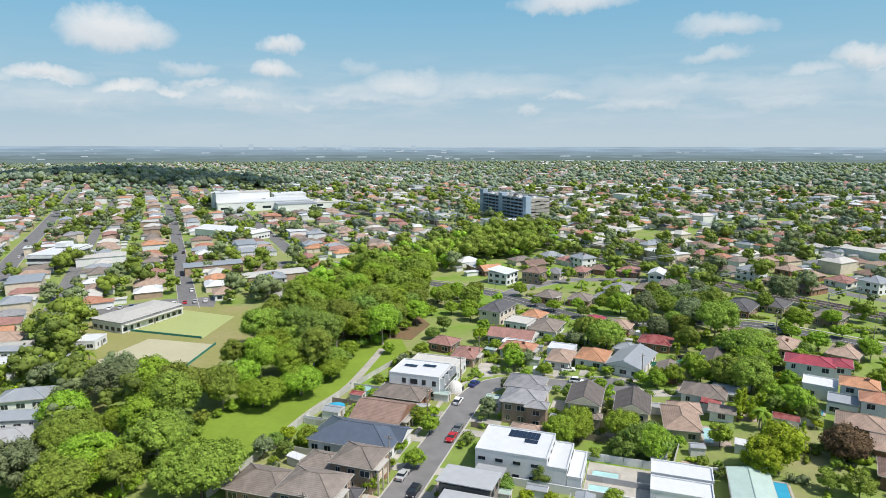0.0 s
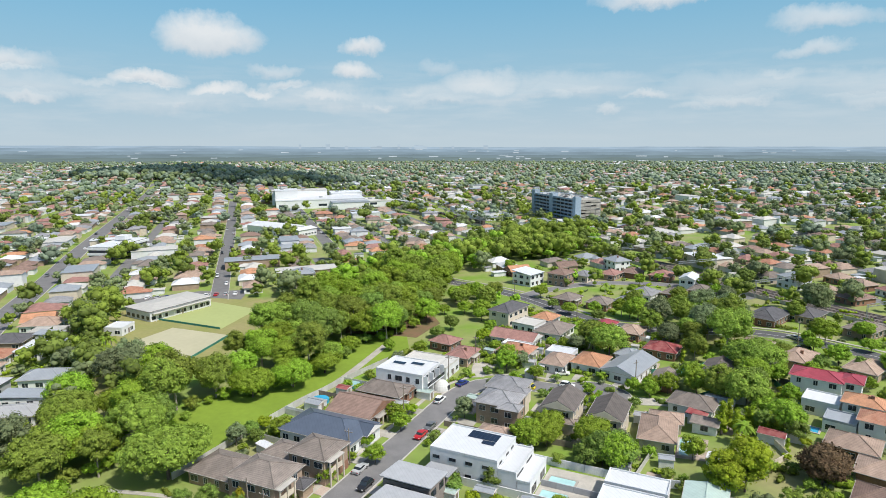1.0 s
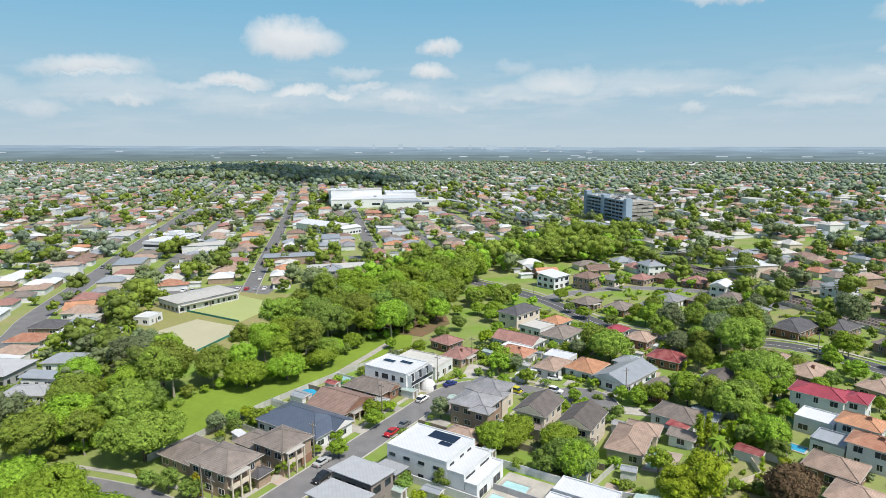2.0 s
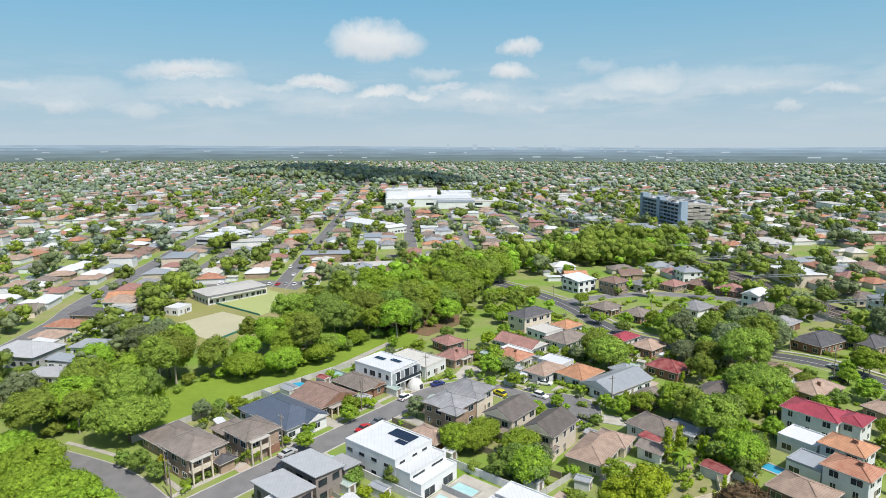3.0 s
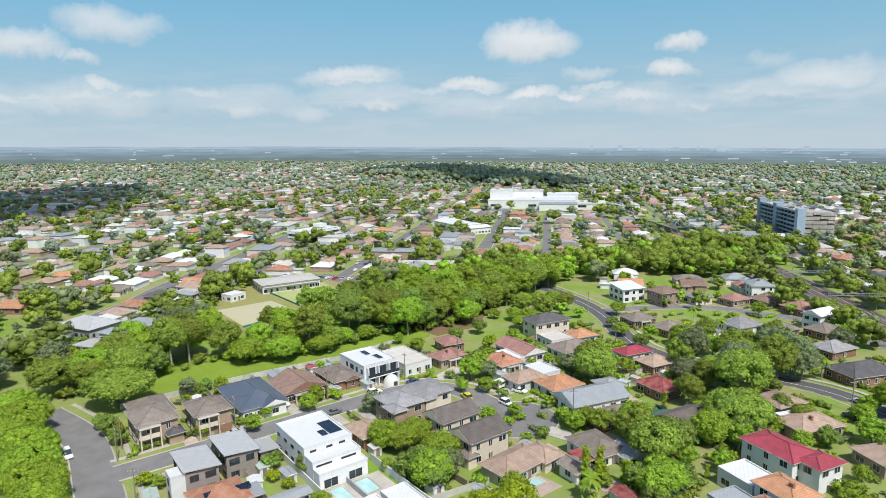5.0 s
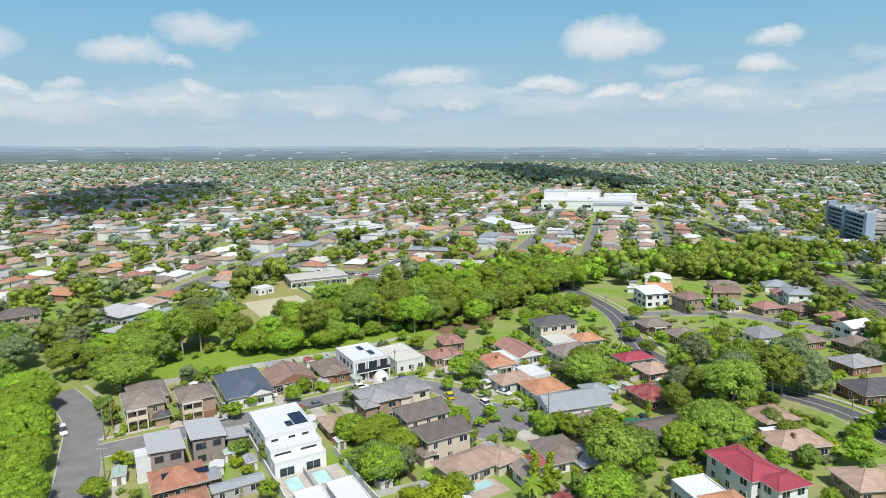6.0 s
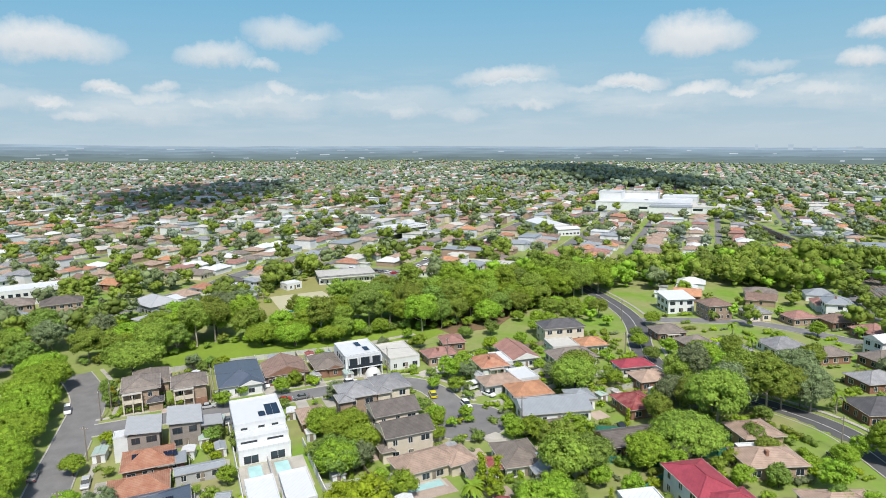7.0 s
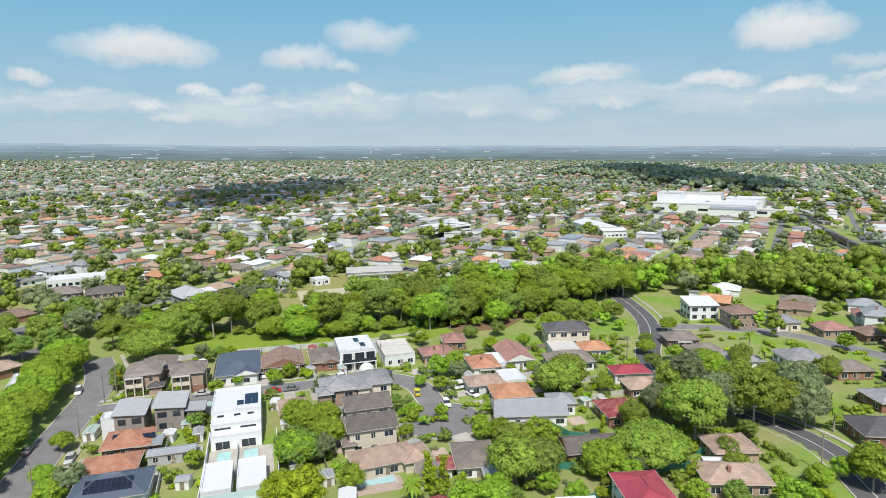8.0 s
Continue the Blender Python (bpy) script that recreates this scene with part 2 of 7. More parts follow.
BARK = mat("grey-brown bark", (0.19, 0.155, 0.125), 0.95, var=0.4, fine=5, bump=0.6)
PALEBARK = mat("pale gum bark", (0.46, 0.41, 0.35), 0.9, var=0.35, fine=4, bump=0.3)
LEAF = {
    "gum": mat("olive-green gum leaves", (0.26, 0.34, 0.047), 0.75, var=0.2, leaf=0.3, spread=0.25, scale=0.25, fine=1.2, bump=0.0),
    "bright": mat("bright green leaves", (0.285, 0.405, 0.034), 0.7, var=0.2, leaf=0.28, spread=0.22, scale=0.25, fine=1.2, bump=0.0),
    "deep": mat("deep green leaves", (0.22, 0.31, 0.055), 0.7, var=0.2, leaf=0.3, spread=0.25, scale=0.25, fine=1.2, bump=0.0),
    "lime": mat("lime green leaves", (0.33, 0.43, 0.02), 0.7, var=0.2, leaf=0.3, spread=0.15, scale=0.25, fine=1.2, bump=0.0),
    "grey": mat("grey-green needles", (0.21, 0.255, 0.12), 0.8, var=0.2, leaf=0.3, spread=0.2, scale=0.25, fine=1.2, bump=0.0),
    "plum": mat("plum-brown leaves", (0.16, 0.10, 0.055), 0.75, var=0.25, leaf=0.45, spread=0.2, scale=0.25, fine=1.2, bump=0.0),
    # haze of distance mixed into these two; hill also serves nearer gums
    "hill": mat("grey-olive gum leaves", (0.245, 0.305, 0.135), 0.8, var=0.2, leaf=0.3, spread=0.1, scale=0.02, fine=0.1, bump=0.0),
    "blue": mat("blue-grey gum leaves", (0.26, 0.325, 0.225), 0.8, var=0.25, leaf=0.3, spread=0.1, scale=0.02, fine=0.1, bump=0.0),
    "yellow": mat("yellow-green leaves", (0.40, 0.36, 0.015), 0.7, var=0.2, leaf=0.3, spread=0.1, scale=0.25, fine=1.2, bump=0.0),
}
GRASS = mat("mown grass", (0.155, 0.27, 0.028), 0.95, var=0.16, scale=0.06, fine=0.7, second=(0.20, 0.25, 0.05), bump=0.3)
DRYGRASS = mat("worn grass", (0.24, 0.26, 0.075), 0.95, var=0.16, scale=0.05, fine=0.6, second=(0.30, 0.27, 0.12), bump=0.3)
LUSH = mat("lush mown grass", (0.205, 0.30, 0.035), 0.95, var=0.14, scale=0.08, fine=0.6, bump=0.3)
BOWL = mat("bowling green turf", (0.33, 0.37, 0.15), 0.95, var=0.08, scale=0.04, fine=0.5, bump=0.1)
SANDY = mat("bare bowling green", (0.45, 0.425, 0.29), 0.95, var=0.08, scale=0.05, fine=0.5, bump=0.1)
MULCH = mat("leaf litter", (0.21, 0.125, 0.075), 0.95, var=0.3, scale=0.15, fine=1.5, second=(0.15, 0.13, 0.06), bump=0.4)
SOIL = mat("suburban garden ground", (0.165, 0.27, 0.036), 0.95, var=0.22, scale=0.05, fine=0.4, second=(0.27, 0.265, 0.12), bump=0.3)
BALLAST = mat("track ballast", (0.20, 0.17, 0.15), 0.95, var=0.25, scale=0.2, fine=2)
RAILSTEEL = mat("rail steel", (0.25, 0.22, 0.20), 0.4, 0.7, var=0.2)


# ---------------------------------------------------------------- building helpers
SKYLINE = ((50, -0.0185), (74, -0.0183), (108, -0.0165), (125, -0.0130), (140, -0.0075), (163, 0.0), (175, 0.003), (199, 0.0145), (220, 0.018))
RIM = 2380.0


def skyline(a):
    """Slope from the eye up to the skyline, by bearing in degrees from +x."""
    for (a0, s0), (a1, s1) in zip(SKYLINE, SKYLINE[1:]):
        if a <= a1:
            t = max(0.0, (a - a0) / (a1 - a0))
            t = t * t * (3 - 2 * t) * 0.5 + t * 0.5
            return s0 + (s1 - s0) * t
    return SKYLINE[-1][1]


def terrain(x, y):
    """Height of the ground: level round the street, rising a little to the east, a wooded hill, and far off a rim of low hills."""
    k = min(1.0, max(0.0, (x - 1) / 40))
    z = 2.4 * k * k * (3 - 2 * k) * min(1.0, max(0.0, (330 - y) / 80))
    z -= 7.0 * math.exp(-((x + 120) ** 2 + (y - 620) ** 2) / 190 ** 2)
    z += 20.0 * math.exp(-((x + 840) / 260) ** 2 - ((y - 800) / 100) ** 2)
    r = math.hypot(x - 60, y - 60)
    if r > 520:
        a = math.degrees(math.atan2(y - 60, x - 60)) % 360
        top = 74 + RIM * (skyline(a) - 0.0255)
        z += top * ((r - 520) / (RIM - 520)) ** 1.4 if r < RIM else top - (r - RIM) * 0.02
    return z


def part(name, bm, material, parent=None, label=""):
    me = bpy.data.meshes.new(name)
    bm.to_mesh(me)
    bm.free()
    me.materials.append(material)
    ob = new(name, me)
    ob.parent = parent
    if label:
        ob["label"] = label
    return ob


def empty(name, x, y, z=0.0, rot=0.0, label="", category="", group="", kind=""):
    e = new(name)
    e.empty_display_size = 0.5
    e.matrix_world = pose(x, y, z + (terrain(x, y) if kind != "structure" else 0), 0, 0, rot)
    return tagged(e, label, category, group, kind)


def box(bm, x0, x1, y0, y1, z0, z1):
    v = [bm.verts.new((x, y, z)) for z in (z0, z1) for x, y in ((x0, y0), (x1, y0), (x1, y1), (x0, y1))]
    for f in ((0, 3, 2, 1), (4, 5, 6, 7), (0, 1, 5, 4), (1, 2, 6, 5), (2, 3, 7, 6), (3, 0, 4, 7)):
        bm.faces.new([v[i] for i in f])
    return v


def beam(bm, a, b, r, sides=4):
    """A straight bar from a to b."""
    a, b = Vector(a), Vector(b)
    q = (b - a).to_track_quat("Z", "Y").to_matrix()
    rings = []
    for p in (a, b):
        rings.append([bm.verts.new(p + q @ Vector((r * math.cos(2 * math.pi * (i + 0.5) / sides), r * math.sin(2 * math.pi * (i + 0.5) / sides), 0))) for i in range(sides)])
    for i in range(sides):
        bm.faces.new((rings[0][i], rings[0][(i + 1) % sides], rings[1][(i + 1) % sides], rings[1][i]))
    bm.faces.new(rings[0][::-1])
    bm.faces.new(rings[1])


def slab(bm, pts, z0, z1):
    lo = [bm.verts.new((x, y, z0)) for x, y in pts]
    hi = [bm.verts.new((x, y, z1)) for x, y in pts]
    n = len(pts)
    bm.faces.new(hi)
    bm.faces.new(lo[::-1])
    for i in range(n):
        bm.faces.new((lo[i], lo[(i + 1) % n], hi[(i + 1) % n], hi[i]))


def smooth_line(pts, step=3.0):
    """Points on a rounded line through pts."""
    out = []
    p = [Vector(q) for q in (pts[0], *pts, pts[-1])]
    for i in range(1, len(p) - 2):
        n = max(1, int((p[i + 1] - p[i]).length / step))
        for k in range(n):
            t = k / n
            out.append(0.5 * ((2 * p[i]) + (p[i + 1] - p[i - 1]) * t + (2 * p[i - 1] - 5 * p[i] + 4 * p[i + 1] - p[i + 2]) * t * t + (3 * p[i] - p[i - 1] - 3 * p[i + 1] + p[i + 2]) * t ** 3))
    out.append(p[-1])
    return out


def ribbon(bm, pts, off, half, z0, z1):
    """A strip along a line, half wide to each side of a line that runs off metres to its left."""
    rows = []
    for i, p in enumerate(pts):
        d = (pts[min(i + 1, len(pts) - 1)] - pts[max(i - 1, 0)]).normalized()
        s = Vector((-d.y, d.x))
        a, b = p + s * (off + half), p + s * (off - half)
        h = terrain(p.x, p.y)
        rows.append([bm.verts.new((a.x, a.y, z0 + h)), bm.verts.new((a.x, a.y, z1 + h)), bm.verts.new((b.x, b.y, z1 + h)), bm.verts.new((b.x, b.y, z0 + h))])
    for r, q in zip(rows, rows[1:]):
        for k in range(3):
            bm.faces.new((r[k], r[k + 1], q[k + 1], q[k]))
    bm.faces.new(rows[0])
    bm.faces.new(rows[-1][::-1])


# ---------------------------------------------------------------- ground and roads
def spread(lo, hi, step, reach):
    """Even steps from lo to hi, then ever longer ones out to reach."""
    mid = list(np.arange(lo, hi + step, step))
    s, out = step, []
    while mid[-1] + sum(out) < reach:
        s *= 1.18
        out.append(s)
    up = mid[-1] + np.cumsum(out)
    down = lo - np.cumsum(out)
    return np.concatenate([down[::-1], mid, up])


gx, gy = spread(-270, 150, 5.0, 4700), spread(40, 440, 5.0, 4700)
gv = np.array([(x, y, terrain(x, y)) for y in gy for x in gx])
n = len(gx)
gf = np.array([(j * n + i, j * n + i + 1, (j + 1) * n + i + 1, (j + 1) * n + i) for j in range(len(gy) - 1) for i in range(n - 1)])
me = bpy.data.meshes.new("ground")
me.from_pydata([tuple(v) for v in gv], [], [tuple(int(k) for k in f) for f in gf])
me.materials.append(SOIL)
me.update()
ground = tagged(new("ground", me), "green and sandy suburban ground with lawns and bare patches", "ground", kind="structure")

LAYER = 0


def patch(name, pts, material, label, z=0.03, category="lawn"):
    global LAYER
    LAYER += 1
    bm = bmesh.new()
    slab(bm, pts, -0.2, z + 0.0006 * LAYER)
    return tagged(part(name, bm, material), label, category, kind="structure")


ROADS = []


def road(name, pts, width, label, material=ASPHALT, kerbs=True, footpath=(), z=0.06):
    line = smooth_line(pts)
    ROADS.append((line, width))
    e = empty(name, 0, 0, 0, 0, label, "road", kind="structure")
    bm = bmesh.new()
    ribbon(bm, line, 0, width / 2, -0.3, z)
    part("carriageway", bm, material, e)
    strips = [("kerb", s * (width / 2 + 0.16), 0.16, 0.17, KERB) for s in (1, -1) if kerbs]
    strips += [("footpath", s * (width / 2 + 3.2), 0.6, 0.12, CONCRETE) for s in footpath]
    for what, off, half, top, m in strips:
        run = []
        for i, p in enumerate(line + [None]):
            if p is not None:
                d = (line[min(i + 1, len(line) - 1)] - line[max(i - 1, 0)]).normalized()
                q = p + Vector((-d.y, d.x)) * off
                if all(min((q - r).length for r in other) > w / 2 + 0.3 for other, w in ROADS[:-1]):
                    run.append(p)
                    continue
            if len(run) > 1:
                bm = bmesh.new()
                ribbon(bm, run, off, half, -0.3, top)
                part(what, bm, m, e)
            run = []
    return e


MAIN = [(-47.8, 88.6), (-48, 116), (-48.2, 146), (-48, 163), (-44.5, 174), (-36, 179), (-28, 179.6), (-22.5, 179.8)]
CROSS = [(-97, 78.5), (-72, 85), (-45, 84.5), (-17, 83), (40, 82), (130, 81)]
LOOP = [(130, 205), (78, 236), (52, 249), (34, 256), (14, 256), (-8, 252), (-26, 253), (-42, 262), (-58, 274), (-76, 284), (-100, 292), (-136, 300)]
SPUR = [(-66.5, 283.5), (-60, 299), (-44, 321), (-22, 330), (-2, 332), (30, 318)]
WESTROAD = [(-140, 30), (-172, 72), (-215, 121), (-246, 146), (-313, 211), (-385, 278), (-540, 430), (-820, 700)]
HILLROAD = [(-194, 216), (-212, 235), (-276, 303), (-386, 420), (-540, 580)]
MALLROAD = [(-228, 352), (-311, 438), (-445, 577), (-540, 670)]
TRACK = [(330, 60), (215, 172), (115, 260), (32, 333), (-56, 420), (-140, 497), (-240, 562), (-380, 650), (-620, 802), (-1000, 1040)]

road("street", MAIN, 7.6, "grey asphalt residential street with concrete kerbs", footpath=(1,))
road("cross_street", CROSS, 9.0, "wide grey asphalt street shaded by trees", footpath=(1,), z=0.055)
road("side_street", SPUR, 7.0, "narrow grey asphalt side street with kerbs", z=0.045)
road("loop_road", LOOP, 8.0, "dark asphalt road with a pale centre line", DARKROAD, footpath=(-1,), z=0.05)
road("west_road", WESTROAD, 11.0, "wide asphalt road through the suburb", z=0.05)
road("hill_road", HILLROAD, 8.0, "straight asphalt suburban road", z=0.045)
road("mall_road", MALLROAD, 10.0, "asphalt road towards the shopping centre", z=0.045)
turn = empty("turning_circle", 0, 0, 0, 0, "grey asphalt turning circle with a concrete kerb", "road", kind="structure")
ring = [(-12 + 11 * math.cos(i * math.pi / 14), 179 + 11 * math.sin(i * math.pi / 14)) for i in range(28)]
bm = bmesh.new()
slab(bm, ring, -0.3, 0.068)
part("carriageway", bm, ASPHALT, turn)
bm = bmesh.new()
ribbon(bm, [Vector((-12 + 11.1 * math.cos(radians(a)), 179 + 11.1 * math.sin(radians(a)))) for a in range(-148, 149, 8)], 0, 0.15, -0.3, 0.17)
part("kerb", bm, KERB, turn)

# centre line of the loop road
loop_line = smooth_line(LOOP)
bm = bmesh.new()
ribbon(bm, loop_line, 0.0, 0.09, 0.0, 0.062)
tagged(part("lane_line", bm, TRIM), "white painted centre line on the asphalt", "road marking", kind="structure")

# path behind the houses
bm = bmesh.new()
ribbon(bm, smooth_line([(-87.3, 127.4), (-87.2, 142.7), (-85.7, 156.5), (-87.2, 172.9), (-91.0, 199.4)]), 0, 1.3, -0.3, 0.075)
tagged(part("park_path", bm, CONCRETE), "narrow worn path along the park lawn", "path", kind="structure")

# railway
rail_line = smooth_line(TRACK, 8)
railway = empty("railway", 0, 0, 0, 0, "railway with brown ballast and several steel tracks", "railway", kind="structure")
bm = bmesh.new()
ribbon(bm, rail_line, 0, 8.2, -0.3, 0.35)
part("ballast", bm, BALLAST, railway)
for off in (-5.9, -2.0, 2.0, 5.9):
    for g in (-0.72, 0.72):
        bm = bmesh.new()
        ribbon(bm, rail_line, off + g, 0.09, 0.3, 0.55)
        part("rail", bm, RAILSTEEL, railway)
bm = bmesh.new()
ribbon(bm, rail_line, 10.2, 0.1, -0.2, 1.9)
tagged(part("rail_fence", bm, PALING), "pale metal fence along the railway", "fence", kind="structure")

# lawns, reserve and bowling greens
patch("park_lawn", [(-112, 108), (-86, 98), (-86, 131), (-84, 157), (-78, 190), (-92, 212), (-104, 190), (-112, 150)], LUSH, "lush mown park lawn behind the houses", category="lawn")
patch("reserve_strip", [(-146, 74), (-126, 92), (-140, 118), (-158, 146), (-178, 150), (-160, 118), (-149, 99)], DRYGRASS, "worn grass strip beside the back fences", category="grass")
patch("forest_floor", [(-112, 200), (-84, 206), (-84, 226), (-96, 240), (-110, 268), (-130, 300), (-140, 280), (-130, 230)], MULCH, "brown leaf litter below the gum trees", category="ground")
patch("club_surround", [(-216, 158), (-186, 134), (-134, 148), (-146, 222), (-206, 230), (-222, 200)], DRYGRASS, "worn grass and paths round the bowling greens", category="grass")
patch("bowling_green", [(-196, 183), (-200, 214), (-167, 212), (-160, 184)], BOWL, "pale green bowling lawn with ditches", 0.07, "bowling green")
patch("bowling_green", [(-178, 151), (-179, 177), (-151, 179), (-144, 152)], SANDY, "sandy bare bowling green being resurfaced", 0.07, "bowling green")
patch("parking", [(-236, 200), (-217, 226), (-196, 238), (-186, 222), (-206, 218), (-220, 196)], ASPHALT, "grey asphalt car park of the bowling club", 0.05, "car park")


# ---------------------------------------------------------------- houses
WINDOWS = {}
FOOT = []
PLAIN = False


def window_mesh(w, h, trim):
    key = (round(w, 1), round(h, 1), trim.name)
    if key not in WINDOWS:
        bm = bmesh.new()
        for x0, x1, z0, z1 in ((-w / 2 - 0.07, w / 2 + 0.07, -0.08, 0.0), (-w / 2 - 0.07, w / 2 + 0.07, h, h + 0.08), (-w / 2 - 0.07, -w / 2, 0, h), (w / 2, w / 2 + 0.07, 0, h), (-0.03, 0.03, 0, h)):
            box(bm, x0, x1, -0.07, 0.03, z0, z1)
        fr = bpy.data.meshes.new("window")
        bm.to_mesh(fr)
        bm.free()
        fr.materials.append(trim)
        bm = bmesh.new()
        box(bm, -w / 2 + 0.002, w / 2 - 0.002, -0.02, 0.02, 0.002, h - 0.002)
        gl = bpy.data.meshes.new("pane")
        bm.to_mesh(gl)
        bm.free()
        gl.materials.append(GLASS)
        WINDOWS[key] = (fr, gl)
    return WINDOWS[key]


def window(parent, x, y, z, rot, w=1.6, h=1.25, trim=None, name="window"):
    fr, gl = window_mesh(w, h, trim or TRIM)
    if PLAIN:
        fr = gl
    o = new(name, fr)
    o.parent = parent
    o.matrix_local = pose(x, y, z, 0, 0, rot)
    if not PLAIN:
        g = new("pane", gl)
        g.parent = o
    return o


def roof_bm(kind, w, d, h, pitch, axis):
    """A closed roof body over w by d, its eaves at height h."""
    bm = bmesh.new()
    hw, hd = w / 2, d / 2
    t = math.tan(radians(pitch))
    caps = []
    if kind == "flat":
        box(bm, -hw, hw, -hd, hd, h - 0.05, h + 0.18)
        for x0, x1, y0, y1 in ((-hw, hw, -hd, -hd + 0.22), (-hw, hw, hd - 0.22, hd), (-hw, -hw + 0.22, -hd + 0.22, hd - 0.22), (hw - 0.22, hw, -hd + 0.22, hd - 0.22)):
            box(bm, x0, x1, y0, y1, h + 0.183, h + 0.5)
        return bm, caps
    if kind == "skillion":
        rise = t * (w if axis == "x" else d)
        v = box(bm, -hw, hw, -hd, hd, h - 0.05, h + 0.16)
        for q in v:
            k = (q.co.x + hw) / w if axis == "x" else (q.co.y + hd) / d
            q.co.z += rise * (1 - k)
        return bm, caps
    along = w if axis == "x" else d
    across = d if axis == "x" else w
    rise = across / 2 * t
    run = min(across / 2, along / 2 - 0.01) if kind == "hip" else 0.0
    half = along / 2 - run
    e = h + 0.14
    lo = [bm.verts.new(p) for p in ((-hw, -hd, h - 0.04), (hw, -hd, h - 0.04), (hw, hd, h - 0.04), (-hw, hd, h - 0.04))]
    hi = [bm.verts.new(p) for p in ((-hw, -hd, e), (hw, -hd, e), (hw, hd, e), (-hw, hd, e))]
    if axis == "x":
        r = [bm.verts.new((-half, 0, e + rise)), bm.verts.new((half, 0, e + rise))]
        faces = ((hi[0], hi[1], r[1], r[0]), (hi[1], hi[2], r[1]), (hi[2], hi[3], r[0], r[1]), (hi[3], hi[0], r[0]))
    else:
        r = [bm.verts.new((0, -half, e + rise)), bm.verts.new((0, half, e + rise))]
        faces = ((hi[0], hi[1], r[0]), (hi[1], hi[2], r[1], r[0]), (hi[2], hi[3], r[1]), (hi[3], hi[0], r[0], r[1]))
    for f in faces:
        bm.faces.new(f)
    for i in range(4):
        bm.faces.new((lo[i], lo[(i + 1) % 4], hi[(i + 1) % 4], hi[i]))
    bm.faces.new(lo[::-1])
    caps.append((r[0].co.copy(), r[1].co.copy()))
    if kind == "hip":
        ends = ((0, 0), (1, 1), (2, 1), (3, 0)) if axis == "x" else ((0, 0), (1, 0), (2, 1), (3, 1))
        for i, k in ends:
            caps.append((hi[i].co.copy(), r[k].co.copy()))
    return bm, caps


